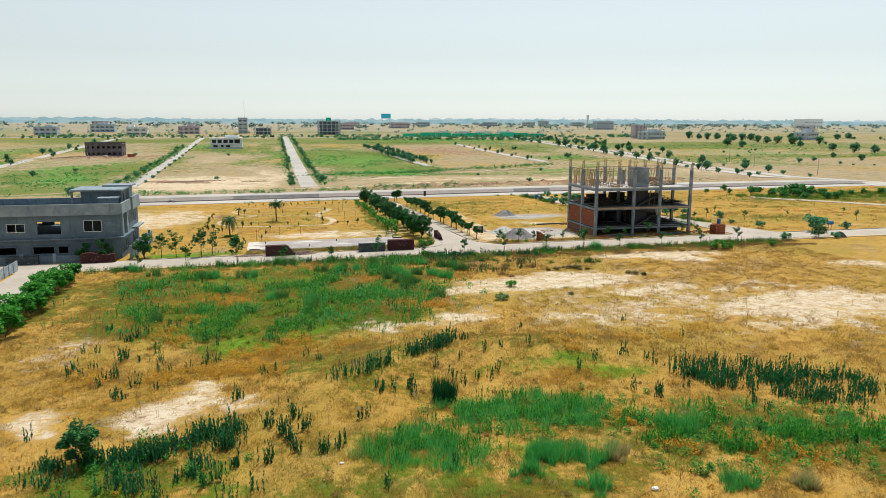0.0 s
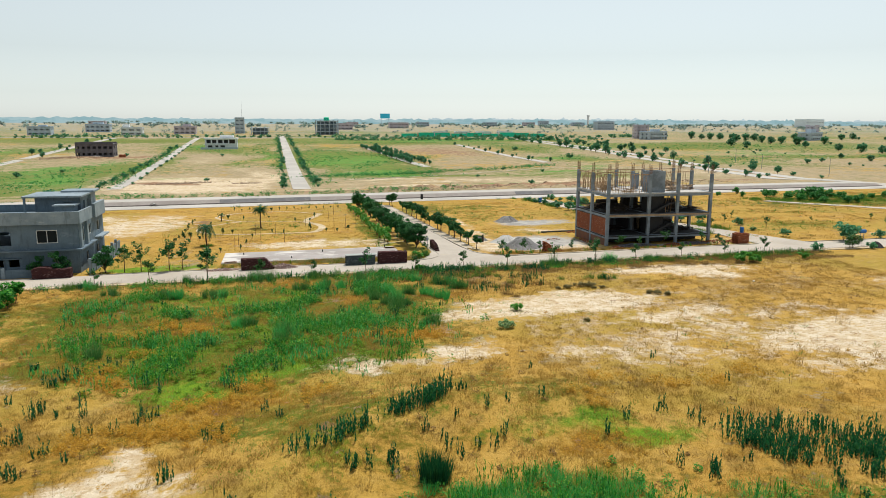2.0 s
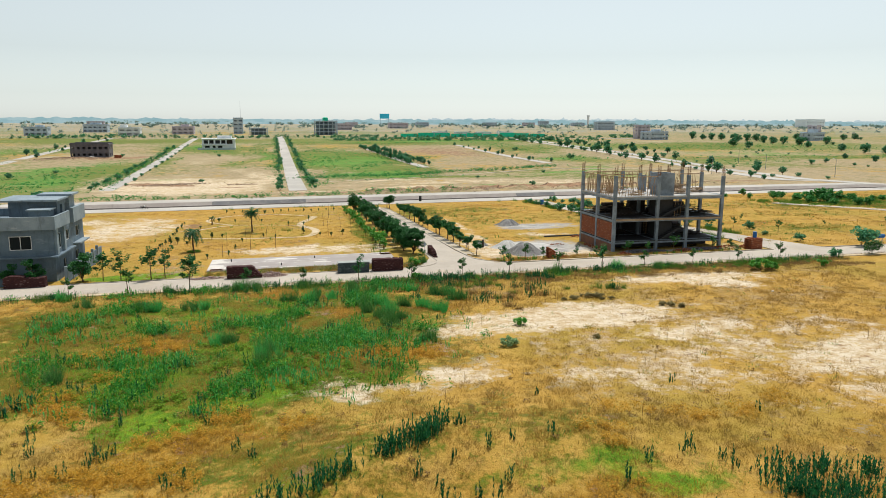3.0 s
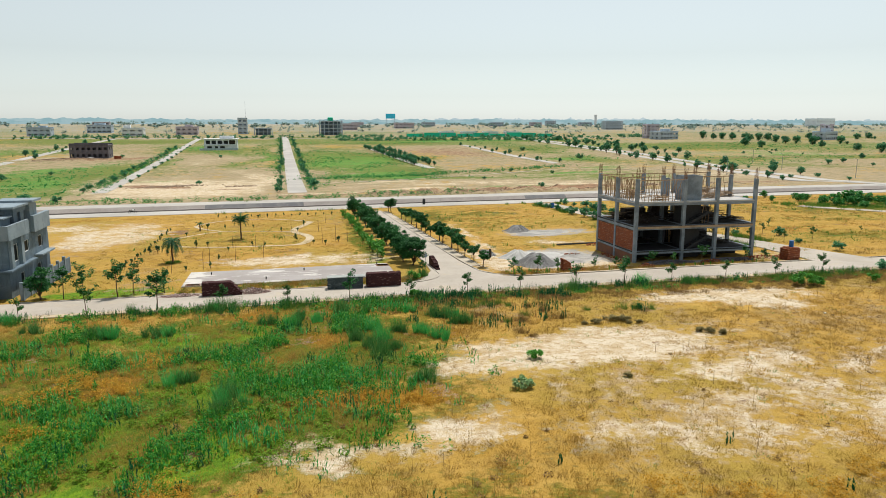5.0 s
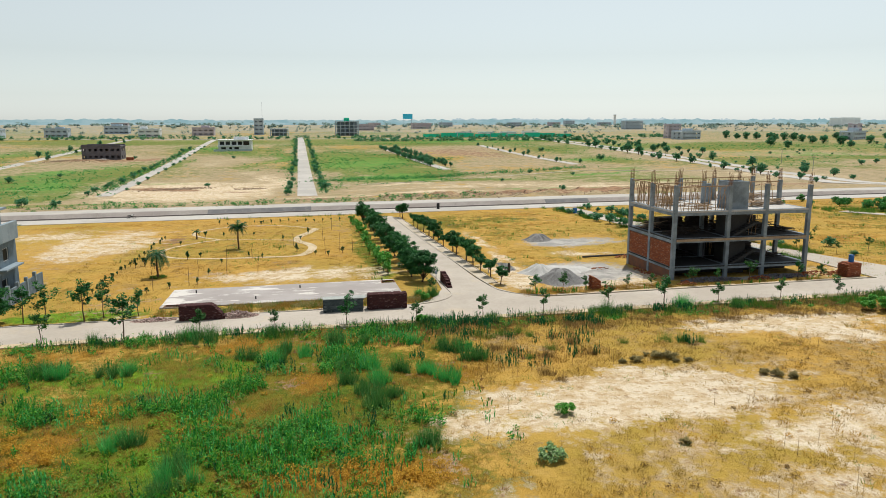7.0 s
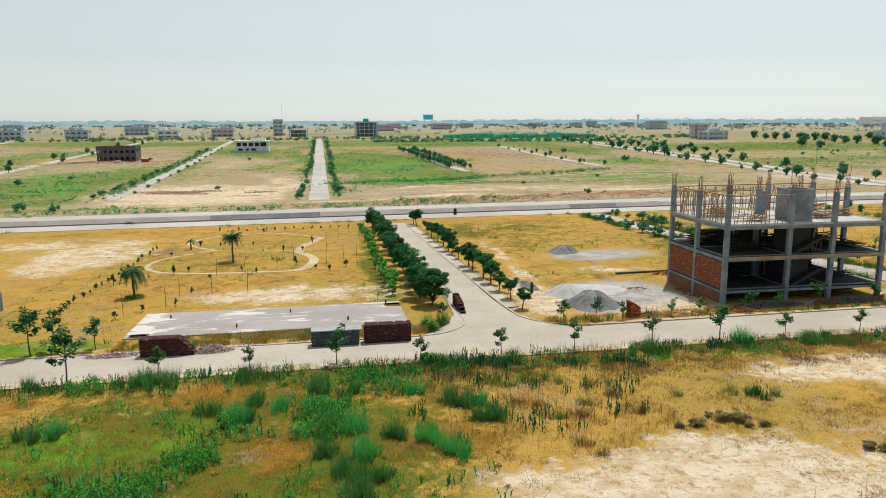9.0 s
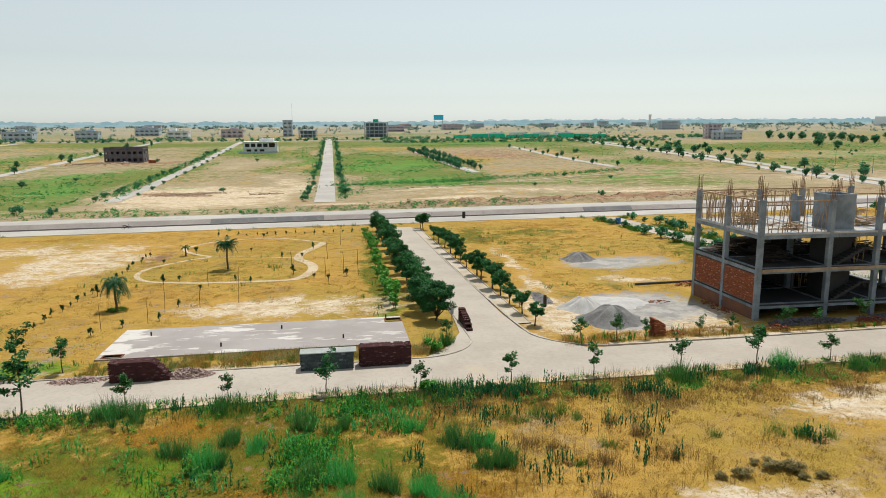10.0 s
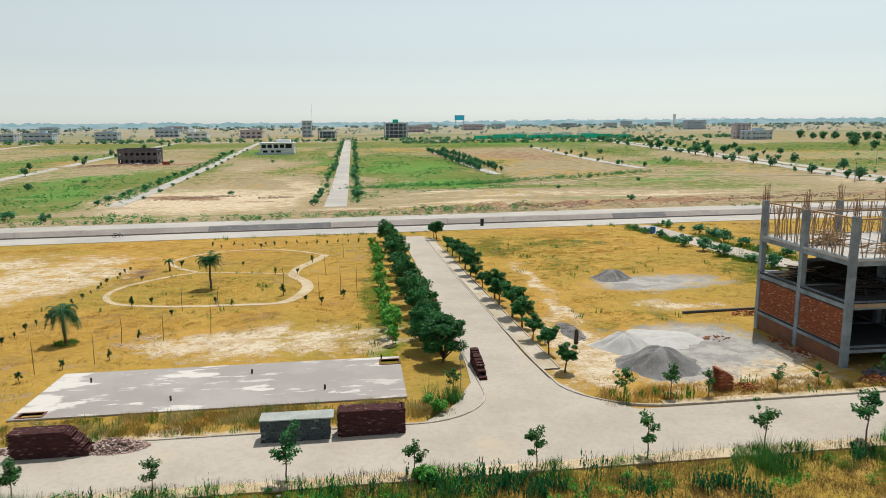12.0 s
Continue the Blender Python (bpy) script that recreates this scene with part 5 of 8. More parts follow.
tufts("green_grass", RING, rng.uniform(0.2, 0.4, len(RING)), 20, 0.15, 0.5, 0.014, M_TUFT, "ring of green grass round the palm")
P = scatter(4400, -18, 40, 27, 97, lambda x, y: cov(x, y, WEED) * (waves(x, y, 34, 0.4) > 0.0))
sward("orange_weeds", P, rng.uniform(0.25, 0.5, len(P)), 30, 0.38, 0.9, 0.014, M_WEED, "rusty orange seeding weeds")


def herbs(name, P, R, per, size, material, label, flat=0.8):
    """Low leafy weeds: a small cloud of leaves at each place, all one mesh."""
    z = ground_z(P[:, 0], P[:, 1])
    C = np.column_stack([P, z + R * flat * 0.75])
    V, F = leaf_cloud(C, R, per, size, len(P), flat)
    return tagged(array_part(name, V, F.tolist(), material), label, "weeds", kind="stuff")


P = scatter(12000, -24, 27, 56, 98.4, lambda x, y: hollow(x, y) * np.clip(2.6 * waves(x, y, 33, 0.5) + 0.05, 0, 1))
herbs("green_weeds", P, rng.uniform(0.2, 0.48, len(P)), 34, 0.085, M_HERB, "bushy green weeds in the damp hollow", 1.1)
P = scatter(5000, -24, 27, 56, 98.4, lambda x, y: hollow(x, y) * np.clip(2.6 * waves(x, y, 51, 0.55) - 0.2, 0, 1))
herbs("green_weeds", P, rng.uniform(0.2, 0.45, len(P)), 34, 0.08, M_TUFT, "bushy yellowish green weeds in the damp hollow", 1.0)
P = scatter(5200, -14, 15, 56, 80, lambda x, y: np.clip(1.2 * cov(x, y, [(0, 66, 13, 8, 0.8), (-6, 68, 6, 6, 0.9), (4, 74, 8, 5, 0.6)]) - 0.1, 0, 1) * np.clip(2 * waves(x, y, 43, 0.6) + 0.2, 0, 1))
herbs("green_weeds", P, rng.uniform(0.15, 0.36, len(P)), 26, 0.08, M_LIME, "low bright lime green weeds in the damp hollow", 0.9)
P = np.concatenate([scatter(260, 6, 24, 34, 44, lambda x, y: blob(x, y, [(15, 39, 8, 4, 0.9)])), scatter(420, 18, 36, 27, 38, lambda x, y: blob(x, y, [(26, 33, 9, 5, 0.9), (29.5, 31, 4, 4, 1.2)])), scatter(120, -14, 2, 34, 44, lambda x, y: blob(x, y, [(-8, 37.5, 7, 3, 0.9)]))])
herbs("green_weeds", P, rng.uniform(0.2, 0.5, len(P)), 70, 0.07, M_HERB, "bushy green weeds on the slope of the mound")
P = scatter(1900, -24, 70, 27, 97, lambda x, y: 0.8 * bare(x, y) * np.clip(waves(x, y, 58, 0.5) + 0.3, 0.05, 1))
herbs("brown_weeds", P, rng.uniform(0.15, 0.4, len(P)), 40, 0.06, M_BROWN, "withered brown weeds in dry grass", 0.6)
P = scatter(2400, -22, 60, 27, 90, lambda x, y: np.clip(0.9 * cov(x, y, WEED) + 0.05, 0, 1))
herbs("orange_weeds", P, rng.uniform(0.18, 0.42, len(P)), 42, 0.06, M_WEED, "rusty orange seeding weeds in low clumps", 0.65)
near_rust = [(-7.9, 78.5), (-9.3, 73.1), (-8.3, 75.5), (-6.2, 75.9), (-10.0, 65.2), (-7.6, 68.0), (-8.1, 61.2), (-9.0, 62.4), (0.8, 59.4), (1.8, 58.6), (-2.3, 56.4), (-4.7, 52.2), (-2.9, 52.1), (-1.2, 50.3), (-0.2, 56.8), (9.7, 69.8), (12.6, 69.4), (15.3, 68.8), (13.8, 68.2), (11.7, 70.9), (-7.3, 52.3), (-8.4, 51.6), (-2.9, 81.4), (-3.7, 74.2), (5.2, 56.5), (20.5, 48.6), (28.0, 51.5), (31.5, 52.2), (35.0, 53.5), (24.5, 53.5), (24.9, 32.3), (26.1, 30.5), (19.5, 37.7), (20.7, 33.6), (-13.5, 52.3), (-4.9, 52.6), (-1.7, 51.8), (-3.0, 52.8)]
P = np.repeat(np.array(near_rust), 15, axis=0) + rng.normal(size=(15 * len(near_rust), 2)) * 0.8
herbs("orange_weeds", P, rng.uniform(0.25, 0.55, len(P)), 90, 0.055, M_WEED, "fluffy rusty orange weeds in rounded clumps", 0.75)
P = scatter(700, -24, 80, 94.5, 98.8, lambda x, y: np.clip(1.4 * waves(x, y, 52, 0.8) + 0.15, 0, 1))
herbs("green_weeds", P, rng.uniform(0.2, 0.5, len(P)), 50, 0.07, M_HERB, "bushy green weeds along the road edge")
P = scatter(36000, -260, 540, 232, 660, lambda x, y: np.clip(1.6 * cov(x, y, GREEN) - 0.15, 0, 1) * np.clip(waves(x, y, 53, 0.12) + 0.5, 0, 1) * ((x < 4) | (x > 18)))
herbs("plot_weeds", P, rng.uniform(0.4, 1.5, len(P)), 9, 0.32, M_SCRUB, "low green scrub on the far plots", 0.45)
P = np.concatenate([along([(-57.5, 285), (-62, 360), (-66, 470), (-71, 590)], 420, 2.0), along([(5.5, 268), (5, 480), (4, 760)], 230, 1.2), along([(17.6, 268), (17.2, 480), (16, 760)], 260, 1.3), along([(60, 332), (110, 352), (150, 372)], 240, 3.0), along([(15, 322), (75, 333)], 240, 2.5), along([(60, 700), (200, 690), (330, 690)], 500, 8), along([(-350, 800), (420, 770)], 500, 8), along([(-60, 224), (-20, 222), (60, 226)], 160, 2)])
herbs("plot_weeds", P, rng.uniform(0.5, 1.5, len(P)), 26, 0.22, M_SCRUB, "green scrub along the plot roads", 0.6)

# the overgrown verge beside the access road
P = scatter(2600, -24, 80, 95.2, 98.9, lambda x, y: np.clip(2.2 * waves(x, y * 0.3, 35, 0.9) + np.where(x < 26, -0.05, -0.2), 0.03, 1))
tufts("verge_grass", P, rng.uniform(0.35, 0.9, len(P)), 26, 0.3, 0.3, 0.010, M_TUFT, "tall green verge grass along the road")
P = scatter(1500, -24, 80, 95.5, 99.0, lambda x, y: np.clip(waves(x, y, 36, 0.6) + 0.3, 0, 1))
tufts("verge_grass", P, rng.uniform(0.5, 1.0, len(P)), 5, 0.3, 0.2, 0.012, M_REED, "dark upright blades along the road edge")
P = scatter(420, -24, 80, 96.6, 98.5, lambda x, y: np.clip(1.6 * waves(x, y * 0.3, 75, 0.6) + 0.35, 0.05, 1))
columns("verge_weeds", P, rng.uniform(0.4, 1.0, len(P)), 5, 0.2, M_REED, "dark upright weeds crowding the road edge", 8, 0.26, 0.03)
near_t = [(13.3, 33.5), (13.0, 34.0), (12.6, 33.6), (13.7, 34.0), (14.9, 33.5), (15.8, 32.9), (21.8, 34.6), (22.2, 35.0), (21.5, 34.9), (21.7, 36.1), (11.7, 32.0), (14.4, 30.4), (21.0, 28.9)]
pale_t = [(16.8, 33.0), (17.0, 33.3), (24.0, 28.0)]
field_t = [(-9.3, 89.8), (-8.1, 89.4), (-7.2, 89.5), (-8.7, 90.4), (-3.7, 88.9), (-3.2, 89.4), (-7.4, 98.0), (-0.2, 97.3), (0.6, 97.2), (1.5, 96.9), (5.4, 91.4), (7.6, 89.0), (8.0, 89.6), (7.0, 97.1), (-0.7, 75.8), (0.1, 75.6), (3.4, 69.3), (3.6, 70.4), (3.5, 71.7), (12.8, 83.3), (14.7, 82.9), (13.6, 80.9), (15.5, 80.2), (18.6, 84.5), (14.0, 78.6), (14.3, 92.9), (18.6, 92.1), (12.4, 93.5), (8.3, 92.3), (9.9, 91.1), (16.0, 72.1), (-14.9, 93.1), (-17.9, 97.0), (21.4, 89.0), (20.7, 89.8), (22.4, 89.0), (22.9, 86.8), (22.1, 87.0), (19.4, 82.4), (23.2, 108.7), (12.7, 86.2), (14.2, 86.1), (16.5, 85.0), (37.4, 97.0), (46.7, 98.0), (51.2, 96.6), (-11.1, 68.7)]
soft_t = [(25.1, 91.8), (27.0, 92.4), (28.6, 91.8), (28.0, 92.8), (26.0, 92.6), (24.4, 92.4), (26.8, 85.9), (29.0, 87.8), (35.3, 87.8), (18.5, 85.9), (41.8, 96.3), (44.6, 96.9), (39.9, 86.8), (38.6, 87.2), (41.2, 86.4)]
dead_t = [(27.7, 86.0), (28.4, 85.8), (31.3, 88.9), (26.7, 82.0), (32.0, 85.5), (27.3, 80.5), (24.6, 88.6), (25.8, 88.0), (30.2, 90.6), (19.9, 83.9)]
for P, mtl, lo, hi, lab in ((near_t, M_RUSH, 0.85, 1.4, "tall soft green tussocks with arching blades"), (pale_t, M_STRAW_TALL, 0.7, 1.0, "pale dry tussocks with arching blades"), (field_t[::3] + field_t[1::3], M_TUSSOCK, 1.0, 1.7, "tall soft green tussocks in the damp hollow"), (field_t[2::3], M_RUSH, 1.0, 1.7, "tall bluish green tussocks in the damp hollow"), (soft_t, M_TUFT, 0.6, 1.2, "pale soft green tussocks in dry grass"), (dead_t, M_BROWN, 0.6, 1.1, "withered brown tussocks in dry grass")):
    P = np.array(P)
    hs = rng.uniform(lo, hi, len(P))
    q = np.repeat(P, 9, axis=0) + rng.normal(size=(9 * len(P), 2)) * np.repeat(hs, 9)[:, None] * 0.3
    hq = np.repeat(hs, 9) * rng.uniform(0.35, 1.15, len(q))
    dry = mtl is M_BROWN or mtl is M_TUFT
    sward("tall_tussocks", q, hq, 26 if dry else 74, 0.22, 0.5 if dry else 0.4, 0.009 if dry else 0.014, mtl, lab)
P = scatter(900, -4.5, 23, 105.9, 109.4, lambda x, y: 0.8 + 0 * x)
tufts("verge_grass", P[::5], rng.uniform(0.25, 0.6, len(P[::5])), 22, 0.3, 0.4, 0.014, M_TUFT, "green grass between kerb and slab")
P = scatter(1500, -4.5, 23, 106.6, 109.6, lambda x, y: np.clip(waves(x, y, 66, 0.9) + 0.4, 0, 1))
tufts("verge_grass", P, rng.uniform(0.18, 0.5, len(P)), 18, 0.3, 0.5, 0.011, M_STRAW_TALL, "pale straw between kerb and slab")
P = scatter(2600, -24, 90, 98.45, 99.4, lambda x, y: np.clip(waves(x, y * 2, 67, 0.9) + 0.6, 0, 1) * (x > -28))
tufts("verge_grass", P, rng.uniform(0.10, 0.32, len(P)), 14, 0.3, 0.6, 0.010, M_BROWN, "ragged dry grass creeping over the road edge")
P = scatter(1500, -4.5, 23, 106.2, 109.6, lambda x, y: np.clip(waves(x, y, 68, 0.9) + 0.5, 0, 1))
tufts("verge_grass", P, rng.uniform(0.18, 0.5, len(P)), 16, 0.3, 0.5, 0.014, M_STRAW, "dry golden grass strip between kerb and slab")
P = scatter(700, 33, 70, 106.2, 109.3, lambda x, y: 0.8 * ((x < 50) | (y < 107.4)))
sward("verge_grass", P, rng.uniform(0.2, 0.45, len(P)), 34, 0.4, 0.8, 0.016, M_STRAW, "dry grass strip along the kerb")
P = scatter(60, 33, 72, 106.2, 108.4, lambda x, y: 0.7 * ((x < 50) | (y < 107.4)))
columns("green_weeds", P, rng.uniform(0.4, 0.9, len(P)), 5, 0.16, M_HERB, "green upright weeds along the kerb", 8, 0.26, 0.03)
def plot_cover(x, y):
    off_slab = ~((x > -5.5) & (x < 21) & (y > 108.5) & (y < 120))
    off_frame = ~((x > 50) & (x < 72) & (y > 107.4) & (y < 124))
    return bare(x, y) * ((x < 20) | (x > 33.5)) * (1 - (blob(x, y, GREY) > 0.3)) * off_slab * off_frame * (x > -20.5)


P = scatter(30000, -45, 80, 106.3, 197, lambda x, y: plot_cover(x, y) * np.clip(1.25 - (y - 106) / 100, 0.3, 1) * np.clip(waves(x, y, 71, 0.9) + 0.5, 0.1, 1))
sward("dry_grass", P, rng.uniform(0.10, 0.26, len(P)), 12, 0.42, 0.95, 0.024, M_STRAW, "thin dry grass on the plots beyond the road")
P = scatter(16000, 80, 200, 107, 196, lambda x, y: bare(x, y) * np.clip(waves(x, y, 73, 0.35) + 0.35, 0.05, 1))
sward("dry_grass", P, rng.uniform(0.12, 0.4, len(P)), 7, 0.6, 0.95, 0.045, M_STRAW, "dry grass on the open plot beside the lane")
P = scatter(2600, 80, 200, 107, 196, lambda x, y: bare(x, y) * np.clip(2 * waves(x, y, 74, 0.09) - 0.1, 0, 1))
sward("green_grass", P, rng.uniform(0.15, 0.45, len(P)), 9, 0.6, 0.9, 0.045, M_TUFT, "olive green grass on the open plot beside the lane")
P = scatter(5000, -45, 80, 106.3, 190, lambda x, y: plot_cover(x, y) * np.clip(2 * waves(x, y, 72, 0.12) + 0.1, 0, 1) * np.clip(1.25 - (y - 106) / 100, 0.3, 1))
sward("green_grass", P, rng.uniform(0.12, 0.3, len(P)), 12, 0.45, 0.9, 0.024, M_TUFT, "yellow-green grass on the plots beyond the road")
P = scatter(4200, -50, 150, 107, 200, lambda x, y: np.clip(cov(x, y, GREEN) - 0.05, 0, 1) * ((x < 24) | (x > 33)))
tufts("green_grass", P, rng.uniform(0.3, 0.8, len(P)), 9, 0.4, 0.4, 0.035, M_TUFT, "green weeds among the plots")
P = np.concatenate([along([(-120, 216), (0, 219), (60, 221), (150, 222)], 260, 1.2), along([(-120, 196.6), (20, 196.9), (70, 197.6)], 170, 0.7)])
P = P[waves(P[:, 0], P[:, 1], 62, 0.12) > 0.1]
tufts("verge_grass", P, rng.uniform(0.3, 0.8, len(P)), 12, 0.5, 0.4, 0.03, M_TUFT, "weeds along the trunk road")

# bushes and hedges in the field
HEDGE = [make_tree("bush", 111 + i, 1.7, 1.0, 0.2, "dense leafy green hedge bush beside the lane", "bush", M_HERB, 0.13, 90, 15, 3, 0.9, "lane hedge") for i in range(2)]
for i in range(15):
    plant(HEDGE[i % 2], -23.2 + random.uniform(-0.5, 0.5) - 0.05 * i, 63 + i * 2.0, random.uniform(1.1, 1.65))
LONE = make_tree("bush", 121, 2.3, 0.95, 0.25, "tall leafy bush standing in dry grass", "bush", M_LEAF, 0.11, 110, 22, 3, 1.0)
plant(LONE, -9.9, 38.7)
SCRUB = [make_tree("bush", 131 + i, 0.85, 0.62, 0.05, "low rounded green scrub bush on sandy ground", "bush", M_LEAF_LT, 0.08, 110, 14, 3, 0.8, "scrub") for i in range(2)]
for i, (x, y, sc) in enumerate(((25.2, 74.5, 0.95), (63.1, 92.6, 1.7), (64.6, 92.2, 1.4), (72, 92, 1.1), (20.5, 98.0, 1.1), (22, 107, 1.2))):
    plant(SCRUB[i % 2], x, y, sc)
plant(make_tree("bush", 161, 2.1, 1.35, 0.12, "spreading many-stemmed green bush at the road edge", "bush", M_LEAF_MID, 0.12, 60, 24, 4, 0.7), 85.8, 98.5)
SPRAWL = make_tree("bush", 151, 0.6, 0.85, 0.04, "sprawling pale green plant on sandy ground", "bush", M_LEAF_PALE, 0.10, 60, 16, 3, 0.55)
plant(SPRAWL, 22.3, 68.9)
GREYSCRUB = [make_tree("bush", 141 + i, 0.5, 0.62, 0.03, "low withered olive-brown scrub cushion on sand", "bush", M_SCRUB_DRY, 0.05, 170, 14, 3, 0.7, "withered scrub") for i in range(2)]
for i, (x, y, sc) in enumerate(((33.0, 83.2, 0.75), (34.1, 83.1, 1.1), (36.0, 83.5, 1.25), (36.8, 83.1, 1.3), (36.9, 82.4, 0.7), (37.9, 82.4, 0.8), (35.4, 84.2, 0.65), (41.5, 78.6, 1.0), (42.2, 78.1, 1.1), (43.1, 77.5, 1.0), (30.0, 69.1, 0.8))):
    plant(GREYSCRUB[i % 2], x, y, 0.8 * sc)
P = np.array([[10.3, 43.3]]).repeat(14, axis=0) + rng.normal(size=(14, 2)) * 0.25
tufts("reed_clump", P, rng.uniform(1.2, 1.7, 14), 90, 0.4, 0.2, 0.014, M_REED, "thick dark reed clump on the mound")

# far rows of trees and bushes
for i in range(40):
    y = 262 + i * 11.5 + random.uniform(-5, 5)
    xc = np.interp(y, [p[1] for p in DUAL], [p[0] for p in DUAL])
    for side in (-1, 1):
        kindred = FARTREE[(i + side) % 4] if random.random() < 0.62 else FARBUSH[i % 3]
        if random.random() < 0.8:
            plant(kindred, xc + side * (12 + random.uniform(-2.0, 3.5)), y + random.uniform(-5, 5), random.uniform(0.6, 1.6) * (1.35 if y > 420 else 1.0))
    if i % 2:
        plant(FARBUSH[i % 3], xc + random.uniform(-1, 1), y + 3, random.uniform(0.5, 1.0))
    if y > 470:
        plant(FARTREE[i % 4], xc + random.uniform(18, 46), y + random.uniform(-8, 8), random.uniform(0.7, 1.5))
# broad orchard trees in a row and singly beyond the dual road
ORCHARD = [(459, 729), (457, 706), (466, 704), (473, 696), (479, 683), (466, 658), (484, 668), (494, 667), (474, 629), (467, 606), (477, 604), (565, 693), (473, 578), (450, 540), (515, 592), (438, 489), (618, 684), (646, 698), (435, 463), (441, 450), (357, 374), (361, 402), (388, 535), (396, 567)]
for i, (x, y) in enumerate(ORCHARD):
    plant(ROUND[i % 2], x, y, (1.45 if y > 560 else 1.3 if y > 430 else 0.8) * random.uniform(0.85, 1.1))
for i in range(16):
    plant(ROUND[i % 2], random.uniform(500, 760), random.uniform(520, 760), random.uniform(0.4, 0.8))
for i in range(16):
    plant(FARBUSH[i % 3], random.uniform(300, 460), random.uniform(330, 600), random.uniform(0.5, 1.2))
# bushes on the strip behind the frame building, the tallest in one clump
STRIPBUSH = [make_tree("shrub", 171 + i, 1.7, 1.3, 0.08, "leafy bright green bush on a strip beside the lane", "shrub", M_STRIP, 0.17, 40, 18, 3, 0.75, "strip bushes", True) for i in range(2)]
for i, (x, y, sc) in enumerate(((140.8, 189.5, 0.8), (139.9, 184.5, 0.9), (136.1, 174.2, 1.0), (136.5, 169.6, 1.0), (139.9, 168.6, 1.1), (138.2, 163.4, 0.8), (145.9, 161.1, 0.9), (151, 172, 1.0), (139.6, 178, 0.9), (140.8, 175.8, 1.2), (141.5, 172.4, 1.6), (143.3, 171.7, 1.7), (146.2, 170.8, 1.3), (143.6, 161.6, 0.9), (154.2, 168.4, 0.8), (160, 171, 0.7), (166.3, 173.3, 0.8), (171.1, 171.9, 0.9), (178, 172, 0.8), (149, 176, 0.9), (136.3, 196.1, 0.9), (136.4, 182.5, 1.0), (131, 186, 0.7), (126, 190, 0.6))):
    plant(STRIPBUSH[i % 2], x, y, sc * 1.35)
for i, (x, y, sc) in enumerate(((87.3, 131.5, 0.8), (89.6, 122.4, 0.9), (111.3, 117.5, 0.9), (81.9, 127.5, 0.7), (84.2, 122.1, 0.8), (95, 140, 0.6), (104, 128, 0.5), (118, 128, 0.6))):
    plant(SAPLING[i % 8], x, y, sc)
for i in range(44):
    y = 388 + i * 4.2
    plant(FARTREE[i % 4], 79.5 - 0.04 * (y - 390) - (4.5 if i % 2 else -4.5) + random.uniform(-1, 1), y, random.uniform(0.85, 1.3))
for i in range(14):
    y = 398 + i * 15
    plant(FARTREE[i % 4], 150 if i % 2 else 158, y, random.uniform(0.5, 1.0))
for i in range(34):
    y = 268 + i * 14 + random.uniform(-4, 4)
    plant(FARBUSH[i % 3], 6.3 + random.uniform(-1, 0.6), y, random.uniform(0.6, 1.3))
    plant(FARBUSH[(i + 1) % 3], 16.6 + random.uniform(-0.6, 1.4), y + 5, random.uniform(0.6, 1.5))
for i in range(26):
    y = 282 + i * 13 + random.uniform(-4, 4)
    xc = np.interp(y, [277, 360, 470, 590, 760], [-52.5, -57, -61, -66, -72])
    plant(FARBUSH[i % 3], xc - 4.2 + random.uniform(-2.5, 0.8), y, random.uniform(0.7, 1.5))
    if i % 2:
        plant(FARBUSH[(i + 1) % 3], xc + 3.3, y + 4, random.uniform(0.5, 1.0))
for i in range(18):
    y = 350 + i * 22 + random.uniform(-6, 6)
    plant(FARTREE[i % 4], (-148 if i % 3 else -136) + random.uniform(-3, 3), y, random.uniform(0.6, 1.3))
for (x, y, s) in ((-104, 345, 1.6), (-94, 372, 1.0), (-128, 352, 1.3), (-88, 490, 1.3), (17.5, 285, 1.8), (88, 240, 1.0), (-24, 305, 1.0), (-30, 480, 1.1), (112, 345, 1.1), (127, 330, 0.9), (86, 300, 0.8), (184, 430, 2.2), (178, 520, 2.0), (300, 360, 1.8), (320, 372, 1.6), (-60, 232, 1.6), (-52, 231, 1.3)):
    plant(FARBUSH[int(abs(x)) % 3], x, y, s)
for i in range(26):
    plant(FARBUSH[i % 3], np.interp(128 + i * 2.6, [135, 160, 197], [72.8, 69.2, 68.4]) + random.uniform(-0.8, 0.5) + (8.3 if i % 2 else 0), 128 + i * 2.6, random.uniform(0.6, 1.3))
P = np.concatenate([along([(75.6, 118), (73.2, 136), (69.6, 160), (69.0, 196)], 260, 0.6), along([(82.6, 118), (79.6, 136), (76.4, 160), (75.4, 196)], 260, 0.7)])
P = P[waves(P[:, 0], P[:, 1], 69, 0.25) > -0.15]
tufts("verge_grass", P, rng.uniform(0.3, 1.0, len(P)), 40, 0.6, 0.4, 0.02, M_TUFT, "tall green weeds along the lane edges")
P = np.column_stack([rng.uniform(126, 190, 300), rng.uniform(160, 180, 300)])
P = P[waves(P[:, 0], P[:, 1], 70, 0.15) > -0.2]
tufts("verge_grass", P, rng.uniform(0.5, 1.1, len(P)), 40, 0.8, 0.4, 0.03, M_TUFT, "tall green weeds on a strip between plots")
for i in range(5):
    plant(FARBUSH[i % 3], 84 + random.uniform(-1, 4), 112 + i * 8, random.uniform(0.5, 1.0))
for (x, y, s) in ((90.5, 104.5, 1.8), (88.5, 97.5, 0.7), (79.5, 98.3, 0.8), (98, 106, 0.9)):
    plant(FARBUSH[int(x) % 3], x, y, s)
